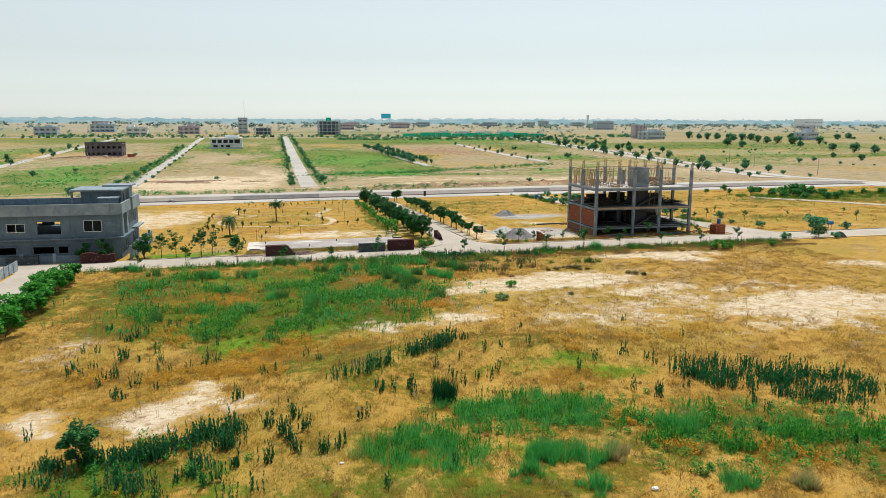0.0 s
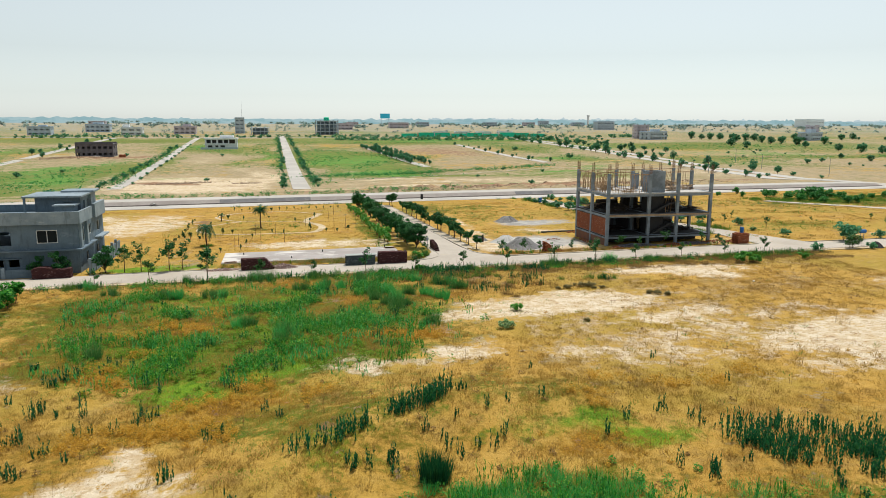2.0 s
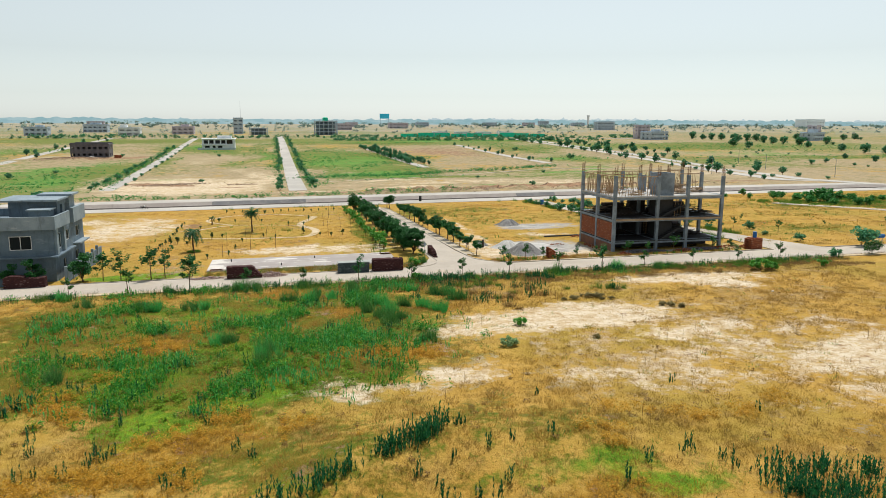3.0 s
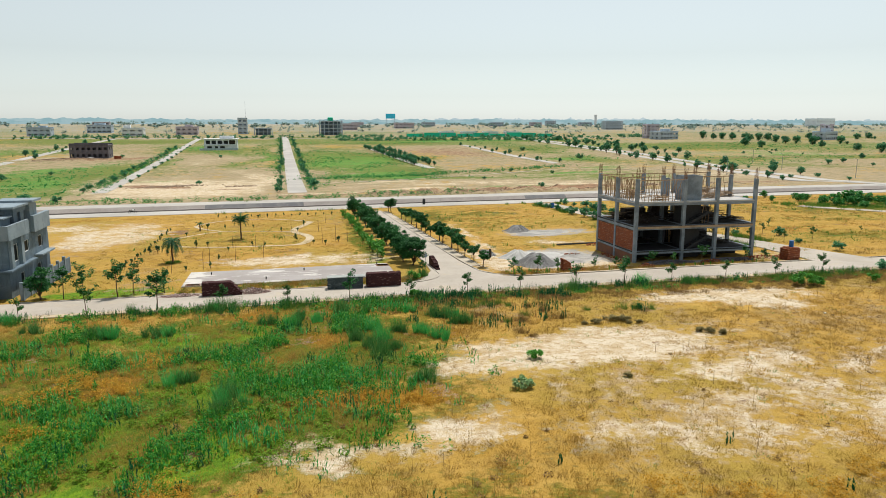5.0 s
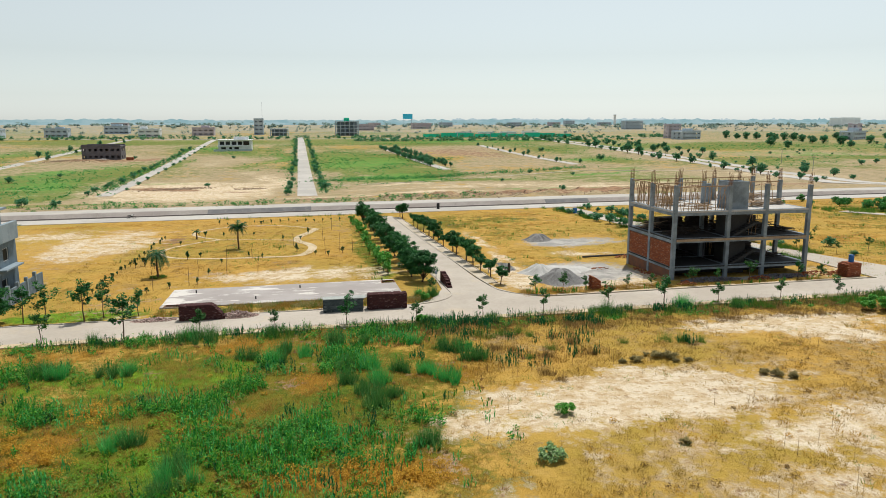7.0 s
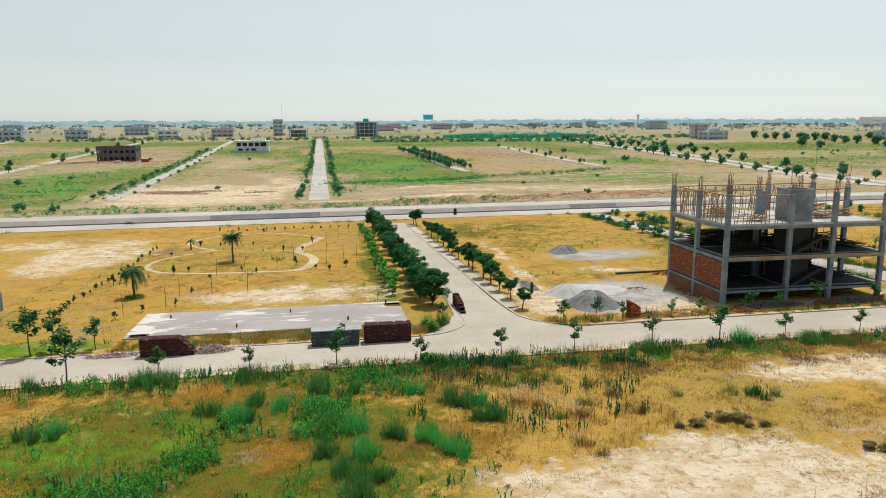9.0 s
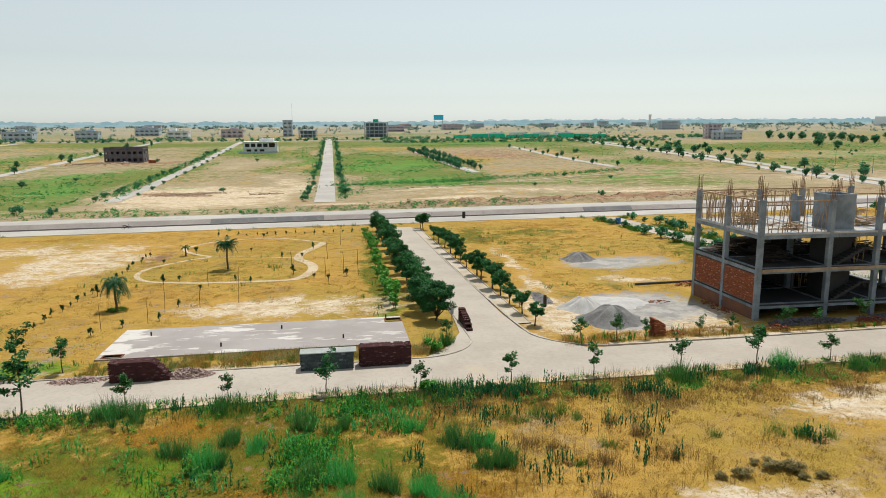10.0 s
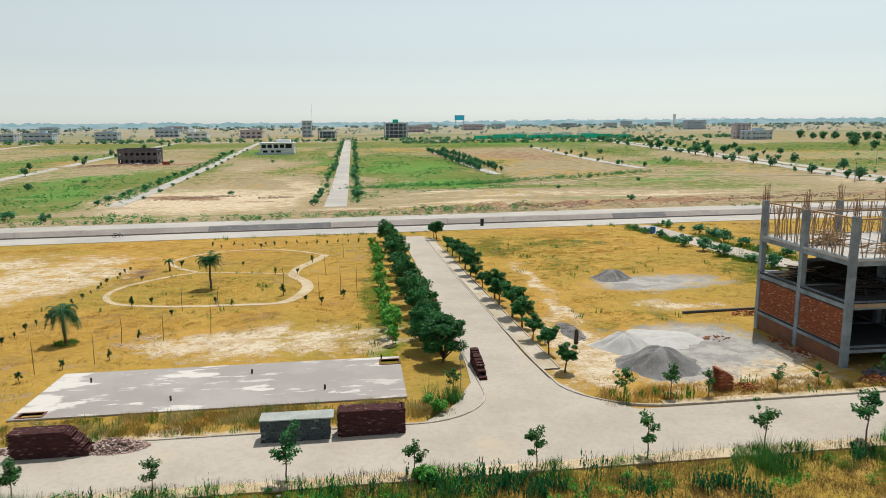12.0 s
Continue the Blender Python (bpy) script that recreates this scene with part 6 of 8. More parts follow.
def tree_belt(name, xs, ys, h, seed, material, label):
    """Far trees in a belt, low crowns of leaf clumps, all one mesh."""
    r = np.random.RandomState(seed)
    cs, rad = [], []
    for x, y in zip(xs, ys):
        b, hh = gz(x, y), h * r.uniform(0.55, 1.25)
        for k in range(9):
            a, q = r.uniform(0, 6.283), hh * 0.48 * math.sqrt(r.rand())
            cs.append((x + q * math.cos(a), y + q * math.sin(a), b + hh * (0.12 + 0.68 * r.rand() * (1 - 0.7 * (q / hh)))))
            rad.append(hh * r.uniform(0.16, 0.28))
    V, F = leaf_cloud(cs, rad, 11, 0.6, seed, 0.85)
    return tagged(array_part(name, V, F, material), label, "trees", kind="stuff")


rb = np.random.RandomState(77)
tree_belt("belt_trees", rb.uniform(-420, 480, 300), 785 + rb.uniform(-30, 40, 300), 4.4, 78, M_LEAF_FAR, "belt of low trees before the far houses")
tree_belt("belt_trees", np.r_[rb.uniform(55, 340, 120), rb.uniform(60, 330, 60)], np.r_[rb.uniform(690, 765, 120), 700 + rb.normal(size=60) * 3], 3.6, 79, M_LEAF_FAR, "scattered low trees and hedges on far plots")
tree_belt("belt_trees", rb.uniform(-900, 1200, 420), rb.uniform(880, 1500, 420), 5.5, 80, M_LEAF_HAZED, "pale hazed trees between the far houses")


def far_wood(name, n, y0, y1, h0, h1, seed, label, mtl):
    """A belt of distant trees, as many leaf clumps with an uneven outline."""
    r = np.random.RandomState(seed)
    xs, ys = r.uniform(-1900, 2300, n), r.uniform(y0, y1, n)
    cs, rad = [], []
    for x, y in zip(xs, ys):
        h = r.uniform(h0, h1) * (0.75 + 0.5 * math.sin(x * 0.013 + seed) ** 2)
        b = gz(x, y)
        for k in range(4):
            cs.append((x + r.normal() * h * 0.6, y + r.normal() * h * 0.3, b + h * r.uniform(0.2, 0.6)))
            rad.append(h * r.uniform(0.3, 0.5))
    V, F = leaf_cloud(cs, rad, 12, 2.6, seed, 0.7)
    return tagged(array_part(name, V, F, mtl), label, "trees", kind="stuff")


far_wood("far_trees", 800, 1250, 2900, 5, 10, 4, "scattered distant trees on the plain", M_LEAF_HAZED)

for (x, y) in ((236.1, 271.7), (247, 330), (266, 378.3), (196, 300)):
    lamp = thing("street_lamp", x, y, label="tall slim pale street lamp beside the dual road", category="street lamp", group="street lamps")
    bm = bmesh.new()
    tube(bm, [(0, 0, -0.3), (0, 0, 4), (0, 0, 7.6)], [0.12, 0.09, 0.07], 6)
    part("pole", bm, M_CONC, lamp)
    bm = bmesh.new()
    tube(bm, [(0, 0, 7.5), (-0.5, 0, 7.9), (-1.3, 0, 8.0)], 0.05, 5)
    part("arm", bm, M_CONC, lamp)
    bm = bmesh.new()
    box(bm, -1.8, -1.25, -0.13, 0.13, 7.9, 8.05, None, 0.02)
    part("lantern", bm, M_HOUSE_WHITE, lamp)

# ---- masonry helpers ----


def wall_cells(bm, length, z0, z1, thick, holes, m=None, y0=0.0):
    """A wall along local x with rectangular openings (x0, x1, z0, z1) through it: one closed shell."""
    xs = sorted({0.0, length, *[h[0] for h in holes], *[h[1] for h in holes]})
    zs = sorted({z0, z1, *[h[2] for h in holes], *[h[3] for h in holes]})
    made = {}

    def vert(i, k, s):
        if (i, k, s) not in made:
            co = Vector((xs[i], y0 + s * thick, zs[k]))
            made[i, k, s] = bm.verts.new(m @ co if m is not None else co)
        return made[i, k, s]

    def free(i, k):
        if not (0 <= i < len(xs) - 1 and 0 <= k < len(zs) - 1):
            return False
        c, z = (xs[i] + xs[i + 1]) / 2, (zs[k] + zs[k + 1]) / 2
        return not any(h[0] < c < h[1] and h[2] < z < h[3] for h in holes)

    for i in range(len(xs) - 1):
        for k in range(len(zs) - 1):
            if not free(i, k):
                continue
            q = [(i, k), (i + 1, k), (i + 1, k + 1), (i, k + 1)]
            bm.faces.new([vert(*c, 0) for c in q])
            bm.faces.new([vert(*c, 1) for c in q[::-1]])
            for (di, dk), (p, r) in zip(((0, -1), (1, 0), (0, 1), (-1, 0)), zip(q, q[1:] + q[:1])):
                if not free(i + di, k + dk):
                    bm.faces.new((vert(*r, 0), vert(*p, 0), vert(*p, 1), vert(*r, 1)))


def boxes_np(C, half, yaw, tilt=None):
    """Many small boxes at once: centres, half sizes, turns."""
    n = len(C)
    s = np.array([[-1, -1, -1], [1, -1, -1], [1, 1, -1], [-1, 1, -1], [-1, -1, 1], [1, -1, 1], [1, 1, 1], [-1, 1, 1]], float)
    L = s[None] * half[:, None, :]
    if tilt is not None:
        ct, st = np.cos(tilt)[:, None], np.sin(tilt)[:, None]
        L = np.stack([L[..., 0] * ct - L[..., 2] * st, L[..., 1], L[..., 0] * st + L[..., 2] * ct], -1)
    c, q = np.cos(yaw)[:, None], np.sin(yaw)[:, None]
    W = np.stack([L[..., 0] * c - L[..., 1] * q, L[..., 0] * q + L[..., 1] * c, L[..., 2]], -1) + C[:, None, :]
    f = np.array([[3, 2, 1, 0], [4, 5, 6, 7], [0, 1, 5, 4], [1, 2, 6, 5], [2, 3, 7, 6], [3, 0, 4, 7]])
    F = (np.arange(n)[:, None, None] * 8 + f[None]).reshape(-1, 4)
    return W.reshape(-1, 3), F.tolist()


def brick_stack(name, x, y, L, W, H, material, label, turn=0.0, brick=(0.23, 0.115, 0.075), top=None, group="brick stacks", category="brick stack", rough=0.01):
    """A stack of loose bricks laid in courses: a core and the outer bricks, with a ragged top."""
    root = thing(name, x, y, turn=turn, label=label, category=category, group=group)
    r = np.random.RandomState(int(abs(x) * 13 + L * 7))
    bl, bw, bh = brick
    C, yaw = [], []
    rows = int(H / bh)
    for k in range(rows):
        z = (k + 0.5) * bh
        off = (k % 2) * bl / 2
        for i in range(int(L / bl)):
            u = -L / 2 + bl / 2 + i * bl + off * (1 if i < int(L / bl) - 1 else 0)
            lim = H if top is None else top(u / L + 0.5) * H
            if z > lim + r.uniform(-0.04, 0.04):
                continue
            for j in range(int(W / bw)):
                if 0 < j < int(W / bw) - 1 and k < rows - 2 and 0 < i < int(L / bl) - 1 and z < lim - 2.5 * bh:
                    continue
                C.append((u + r.normal() * rough, -W / 2 + bw / 2 + j * bw + r.normal() * rough, z - 0.02))
                yaw.append(r.normal() * 2 * rough)
    C, yaw = np.array(C), np.array(yaw)
    half = np.tile([bl / 2 - 0.006, bw / 2 - 0.004, bh / 2 - 0.004], (len(C), 1))
    V, F = boxes_np(C, half, yaw)
    ob = array_part("bricks", V, F, material, root)
    ob["kind"] = "stuff"
    return root


def rubble(x, y, rx, ry, h, n, material, label, name="brick_rubble", size=(0.23, 0.115, 0.075)):
    """A low heap of tumbled bricks."""
    root = thing(name, x, y, label=label, category="rubble")
    r = np.random.RandomState(int(abs(x * 7) + n))
    a, q = r.uniform(0, 6.283, n), np.sqrt(r.rand(n))
    X, Y = q * np.cos(a) * rx, q * np.sin(a) * ry
    Z = h * (1 - q) ** 0.8 * r.uniform(0.4, 1.0, n) + 0.02
    V, F = boxes_np(np.column_stack([X, Y, Z]), np.tile(np.array(size) / 2, (n, 1)) * r.uniform(0.6, 1.05, (n, 1)), r.uniform(0, 6.283, n), r.uniform(-0.7, 0.7, n))
    ob = array_part("bricks", V, F, material, root)
    ob["kind"] = "stuff"
    return root


def heap(name, x, y, r0, h, material, label, seed, category="gravel pile", squash=1.0):
    """A heap of crushed stone with a soft uneven cone."""
    root = thing(name, x, y, label=label, category=category, group="gravel piles")
    n, rings = 64, 22
    V, F = [(0, 0, h * 1.0)], []
    r = random.Random(seed)
    ph = [r.uniform(0, 6.28) for _ in range(6)]
    for k in range(1, rings + 1):
        f = k / rings
        for i in range(n):
            a = 6.283 * i / n
            wob = 1 + 0.10 * math.sin(3 * a + ph[0]) + 0.07 * math.sin(5 * a + ph[1]) + 0.04 * math.sin(9 * a + ph[2])
            z = h * (0.5 + 0.5 * math.cos(3.1416 * f)) ** 0.75 * (1 + 0.30 * f * math.sin(3 * a + ph[3] + 3 * f) + 0.12 * f * math.sin(8 * a + ph[5])) + 0.16 * f * math.sin(10 * a + 8 * f + ph[4]) * (1 - f) * h
            V.append((r0 * f * wob * math.cos(a), r0 * squash * f * wob * math.sin(a), z - 0.08 * f))
    for i in range(n):
        F.append((0, 1 + i, 1 + (i + 1) % n))
    for k in range(rings - 1):
        for i in range(n):
            a, b = 1 + k * n + i, 1 + k * n + (i + 1) % n
            F.append((a, a + n, b + n, b))
    ob = array_part("cone", V, F, material, root)
    ob.data.polygons.foreach_set("use_smooth", [True] * len(ob.data.polygons))
    rr = np.random.RandomState(seed)
    ns = 420
    a, q = rr.uniform(0, 6.283, ns), rr.uniform(0.2, 1.1, ns)
    X, Y = q * r0 * np.cos(a), q * r0 * squash * np.sin(a)
    Z = h * (0.5 + 0.5 * np.cos(3.1416 * np.clip(q, 0, 1))) ** 0.85
    V, F = boxes_np(np.column_stack([X, Y, Z]), rr.uniform(0.012, 0.03, (ns, 3)), rr.uniform(0, 6.28, ns), rr.uniform(-0.8, 0.8, ns))
    if material is M_GRAVEL_DK:
        st = array_part("crushed_stone", V, F, material, root)
        st["kind"] = "stuff"
    return root


# ---- the unfinished concrete frame ----
BX, BY = 52.4, 110.9
frame_b = thing("concrete_frame_building", BX, BY, gz(BX, BY), label="unfinished grey concrete frame building with brick infill", category="building")
CX, CY = [0, 6.9, 11.8, 17.6], [0, 5.6, 11.2]
LEVELS = [1.5, 4.85, 8.05]
TOP = 10.95
LX, LY, CW = CX[-1], CY[-1], 0.225
for i, x in enumerate(CX):
    for j, y in enumerate(CY):
        bm = bmesh.new()
        t = TOP + random.uniform(-0.15, 0.15)
        box(bm, x - CW, x + CW, y - CW, y + CW, -0.9, t, None, 0.02)
        col = part("column", bm, M_CONC, frame_b)
        for k in range(9):
            u, v = (k % 3 - 1) * 0.17, (k // 3 - 1) * 0.17
            if k == 4:
                continue
            bm = bmesh.new()
            hgt = random.uniform(1.05, 1.6)
            tube(bm, [(x + u, y + v, t - 0.05), (x + u * 1.02, y + v, t + hgt * 0.6), (x + u * 1.1 + random.uniform(-0.05, 0.05), y + v + random.uniform(-0.05, 0.05), t + hgt)], 0.022, 4)
            part("rebar", bm, M_REBAR, col, "rusty starter bar")
        for zz in (0.25, 0.6):
            bm = bmesh.new()
            tube(bm, [(x - 0.19, y - 0.19, t + zz), (x + 0.19, y - 0.19, t + zz), (x + 0.19, y + 0.19, t + zz), (x - 0.19, y + 0.19, t + zz), (x - 0.19, y - 0.18, t + zz)], 0.012, 4)
            part("stirrup", bm, M_REBAR, col, "thin rusty tie")
STAIR = (7.55, 10.25, 1.15, 3.65)
for n, z in enumerate(LEVELS):
    bm = bmesh.new()
    th = 0.16
    e = 0.22
    # slab in strips round the stair well
    sx0, sx1, sy0, sy1 = STAIR
    box(bm, -e, sx0, -e, LY + e, z - th, z)
    box(bm, sx1, LX + e, -e, LY + e, z - th, z)
    box(bm, sx0, sx1, sy1, LY + e, z - th, z)
    box(bm, sx0, sx1, -e, sy0, z - th, z)
    # lower slabs in dark concrete: the shade indoors is in their colour
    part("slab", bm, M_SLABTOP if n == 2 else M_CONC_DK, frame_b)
    dep = 0.42 if n == 0 else 0.52
    for j, y in enumerate(CY):
        bm = bmesh.new()
        for a, b in zip(CX, CX[1:]):
            box(bm, a + CW, b - CW, y - 0.2, y + 0.2, z - dep, z + 0.02)
        part("beam", bm, M_CONC, frame_b)
    for i, x in enumerate(CX):
        bm = bmesh.new()
        for a, b in zip(CY, CY[1:]):
            box(bm, x - 0.2, x + 0.2, a + CW, b - CW, z - dep, z + 0.02)
        part("beam", bm, M_CONC, frame_b)
bm = bmesh.new()
box(bm, CW, LX - CW, -0.30, -0.205, LEVELS[1] - 0.34, LEVELS[1] - 0.08)
part("formwork_board", bm, M_TIMBER, frame_b, "brown shuttering board on the slab edge")


def brick_panel(x, y0, y1, z0, z1, parent):
    """Bricks laid between two columns on a wall that runs along y; the outer faces uneven."""
    r = np.random.RandomState(int(y0 * 10 + z0 * 3))
    C = []
    bl, bh = 0.235, 0.085
    for k in range(int((z1 - z0) / bh)):
        for i in range(int((y1 - y0) / bl)):
            C.append((x + r.normal() * 0.012 + (0.035 if r.rand() < 0.08 else 0) - (0.05 if r.rand() < 0.05 else 0), y0 + (i + 0.5) * bl + (k % 2) * 0.06, z0 + (k + 0.5) * bh))
    C = np.array(C)
    V, F = boxes_np(C, np.tile([0.10, bl / 2 - 0.008, bh / 2 - 0.006], (len(C), 1)), np.zeros(len(C)))
    ob = array_part("brick_infill", V, F, M_BRICK, parent)
    ob["kind"] = "stuff"
    bm = bmesh.new()
    box(bm, x - 0.06, x + 0.09, y0, y1, z0, z1)
    part("mortar_bed", bm, M_MORTAR, parent)


for a, b in zip(CY, CY[1:]):
    brick_panel(-0.08, a + CW, b - CW, LEVELS[0] + 0.03, LEVELS[1] - 0.62, frame_b)
    bm = bmesh.new()
    box(bm, -0.12, 0.12, a + CW, b - CW, -0.8, LEVELS[0] - 0.43)
    part("plinth_wall", bm, M_MORTAR, frame_b, "orange mortar-smeared plinth wall")
# the back of the ground floor is bricked up, added to darken the inside
for a, b in ((0, 1), (1, 2), (2, 3)):
    bm = bmesh.new()
    m = pose(CX[a] + CW, LY - 0.1, 0)
    w = CX[b] - CX[a] - 2 * CW
    wall_cells(bm, w, LEVELS[0] + 0.03, LEVELS[1] - 0.62, 0.2, [(w * 0.25, w * 0.25 + 0.6, 3.2, 3.9), (w * 0.75, w * 0.75 + 0.5, 3.2, 3.9)], m)
    part("back_wall", bm, M_BRICK_FAR, frame_b, "rough brick back wall with small openings, added to darken the inside")
# partition added for the same darkness
bm = bmesh.new()
box(bm, CX[1] + CW, CX[1] + CW + 0.2, 5.2, LY - CW, LEVELS[0] + 0.03, LEVELS[1] - 0.62)
part("partition", bm, M_BRICK_FAR, frame_b)
# dark wall added under the floor, where the void is only shade
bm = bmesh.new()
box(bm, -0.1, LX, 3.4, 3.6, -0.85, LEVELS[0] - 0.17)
part("under_wall", bm, M_CONC_DK, frame_b, "dark wall under the raised floor, standing in for shade")
# thick inner pier beside the core, running up through the open top floor
bm = bmesh.new()
box(bm, 8.2, 8.75, 6.9, 7.45, LEVELS[2] - 0.01, TOP - 0.35, None, 0.02)
part("inner_pier", bm, M_CONC, frame_b)
# lift core
bm = bmesh.new()
cx0, cx1, cy0, cy1 = 7.6, 10.2, 1.2, 3.6
for (a, b, c, d) in ((cx0, cx1, cy0, cy0 + 0.2), (cx0, cx1, cy1 - 0.2, cy1), (cx0, cx0 + 0.2, cy0 + 0.2, cy1 - 0.2), (cx1 - 0.2, cx1, cy0 + 0.2, cy1 - 0.2)):
    box(bm, a, b, c, d, LEVELS[2] - 0.05, TOP + 0.35)
part("lift_core", bm, M_CONC, frame_b, "tall grey concrete core")
# same core below the top slab, darkened by colour for the shade inside
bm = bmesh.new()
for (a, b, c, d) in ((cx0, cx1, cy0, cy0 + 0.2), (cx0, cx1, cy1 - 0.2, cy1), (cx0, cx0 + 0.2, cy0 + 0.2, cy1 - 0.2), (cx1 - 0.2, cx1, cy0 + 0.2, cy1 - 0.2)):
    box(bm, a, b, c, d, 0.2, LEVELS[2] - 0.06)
part("lift_shaft", bm, M_CONC_DK, frame_b, "lift shaft on the lower floors, shade put into its dark colour")
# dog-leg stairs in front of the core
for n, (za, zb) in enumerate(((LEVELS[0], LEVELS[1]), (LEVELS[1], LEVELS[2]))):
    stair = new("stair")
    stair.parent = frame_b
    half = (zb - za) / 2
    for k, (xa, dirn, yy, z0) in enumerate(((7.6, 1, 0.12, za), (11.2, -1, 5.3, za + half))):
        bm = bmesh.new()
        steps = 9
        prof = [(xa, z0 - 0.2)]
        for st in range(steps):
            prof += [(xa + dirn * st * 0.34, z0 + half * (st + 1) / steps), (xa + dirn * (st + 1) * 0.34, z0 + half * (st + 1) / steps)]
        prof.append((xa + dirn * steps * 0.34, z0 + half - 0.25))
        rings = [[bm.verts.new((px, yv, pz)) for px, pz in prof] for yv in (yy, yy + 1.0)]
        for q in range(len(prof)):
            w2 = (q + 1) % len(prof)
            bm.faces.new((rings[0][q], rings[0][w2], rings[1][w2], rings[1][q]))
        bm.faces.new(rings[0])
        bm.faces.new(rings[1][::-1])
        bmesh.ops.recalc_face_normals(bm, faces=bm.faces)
        # stair concrete is dark to carry the shade indoors
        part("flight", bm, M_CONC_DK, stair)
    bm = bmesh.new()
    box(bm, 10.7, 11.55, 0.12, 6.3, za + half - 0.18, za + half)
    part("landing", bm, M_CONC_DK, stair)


def prop_pole(x, y, z0, z1, lean=0.12):
    bm = bmesh.new()
    tube(bm, [(x, y, z0), (x + random.uniform(-lean, lean), y + random.uniform(-lean, lean), (z0 + z1) / 2), (x + random.uniform(-lean, lean) * 2, y + random.uniform(-lean, lean) * 2, z1)], [0.042, 0.038, 0.034], 5)
    part("prop", bm, M_BAMBOO, frame_b)


for y in np.arange(0.5, LY - 0.3, 0.27):
    prop_pole(0.15 + random.uniform(-0.1, 0.5), y, LEVELS[2], TOP - 0.15, 0.2)
for x in np.arange(0.8, LX - 0.5, 0.33):
    prop_pole(x, LY - random.uniform(0.0, 0.5), LEVELS[2], TOP - 0.1, 0.2)
for x in np.arange(0.8, 6.6, 0.4):
    prop_pole(x, random.uniform(-0.1, 0.4), LEVELS[2], TOP - 0.1, 0.22)
for x in np.arange(10.4, 11.4, 0.3):
    prop_pole(x, 0.9 + random.uniform(0, 0.8), LEVELS[1], LEVELS[2] - 0.6, 0.25)
for x in np.arange(12.3, 17.0, 0.9):
    prop_pole(x, 5.4 + random.uniform(-0.5, 0.5), LEVELS[2], TOP - 0.1, 0.2)
for k in range(26):
    prop_pole(random.uniform(7.3, 11.5), random.uniform(5.5, 10), LEVELS[0], LEVELS[1] - 0.6, 0.2)
for (x0, y0, x1, y1) in ((0, 0.2, 0, LY), (0, LY, LX, LY), (0, 0, 6.9, 0), (0.35, 0.2, 0.35, LY), (11.8, 5.5, LX, 5.6), (0, 5.6, 7, 5.6)):
    bm = bmesh.new()
    d = math.dist((x0, y0), (x1, y1))
    box(bm, 0, d, -0.05, 0.05, -0.05, 0.06, pose(x0, y0, TOP - 0.08 + random.uniform(-0.05, 0.05), 0, random.uniform(-0.4, 0.4), math.degrees(math.atan2(y1 - y0, x1 - x0))))
    part("stringer", bm, M_BAMBOO, frame_b, "pale timber stringer on the column tops")


def timber_pile(x, y, z, n, length, spread, label, tip=0.35, wood=None):
    root = thing("timber_pile", BX + x, BY + y, gz(BX, BY) + z, label=label, category="timber pile", group="timber piles")
    for k in range(n):
        bm = bmesh.new()
        m = pose(random.uniform(-spread, spread), random.uniform(-spread, spread) * 0.7, 0.06 + 0.03 * k, random.uniform(-4, 4), random.uniform(-tip, tip) * 20, random.uniform(-35, 35) + (90 if random.random() < 0.25 else 0))
        L = length * random.uniform(0.6, 1.1)
        box(bm, -L / 2, L / 2, -0.07, 0.07, -0.025, 0.025, m)
        part("plank", bm, wood or M_TIMBER, root)


timber_pile(1.6, 8.2, LEVELS[1], 26, 2.8, 0.8, "pale pile of planks stacked on the middle floor", 0.5)
timber_pile(2.6, 6.2, LEVELS[2], 34, 3.0, 0.9, "loose pile of shuttering planks on the top slab")
timber_pile(4.2, 2.2, LEVELS[2], 20, 2.6, 1.1, "scattered shuttering planks on the top slab", 0.1)
timber_pile(14.3, 7.5, LEVELS[2], 38, 3.2, 0.9, "loose pile of shuttering planks on the top slab")
timber_pile(12.6, 3.0, LEVELS[2], 22, 2.8, 0.8, "scattered shuttering planks on the top slab", 0.15)
timber_pile(16.2, 4.5, LEVELS[2], 24, 2.4, 0.6, "loose pile of shuttering planks on the top slab")
# piles fill the floors, coloured dark for the shade they lie in
for (x, y, lv, n, sp) in ((2.2, 8.0, 1, 30, 1.2), (4.8, 6.4, 1, 26, 1.2), (14.6, 6.0, 1, 34, 1.2), (12.8, 8.6, 1, 26, 1.1), (16.0, 3.2, 1, 20, 0.9), (6.5, 8.5, 1, 22, 1.0), (2.4, 2.6, 1, 16, 1.0), (9.0, 6.5, 1, 34, 1.2), (4.5, 4.0, 1, 22, 1.2), (13.5, 4.5, 1, 24, 1.1), (10.0, 7.5, 0, 26, 1.2), (15.0, 4.0, 0, 20, 1.0), (3.5, 6.0, 0, 24, 1.2), (13.5, 7.5, 0, 20, 1.0)):
    timber_pile(x, y, LEVELS[lv], n, 3.2, sp, "dark pile of timber inside the frame, shade put into its colour", 0.3, M_TIMBER_DK)



def formwork_stack(x, y, z, w, d, h, turn):
    """Shuttering boards stacked flat, edges uneven; added dark to deepen the frame's inner shade."""
    root = thing("formwork_stack", BX + x, BY + y, gz(BX, BY) + z, turn=turn, label="dark stack of shuttering boards added to deepen the frame's shade", category="board stack", group="formwork stacks")
    n = int(h / 0.09)
    for k in range(n):
        bm = bmesh.new()
        a, b = random.uniform(-0.12, 0.12), random.uniform(-0.08, 0.08)
        box(bm, -w / 2 + a, w / 2 + a, -d / 2 + b, d / 2 + b, k * 0.09, k * 0.09 + 0.08)
        part("board", bm, M_TIMBER_DK, root)


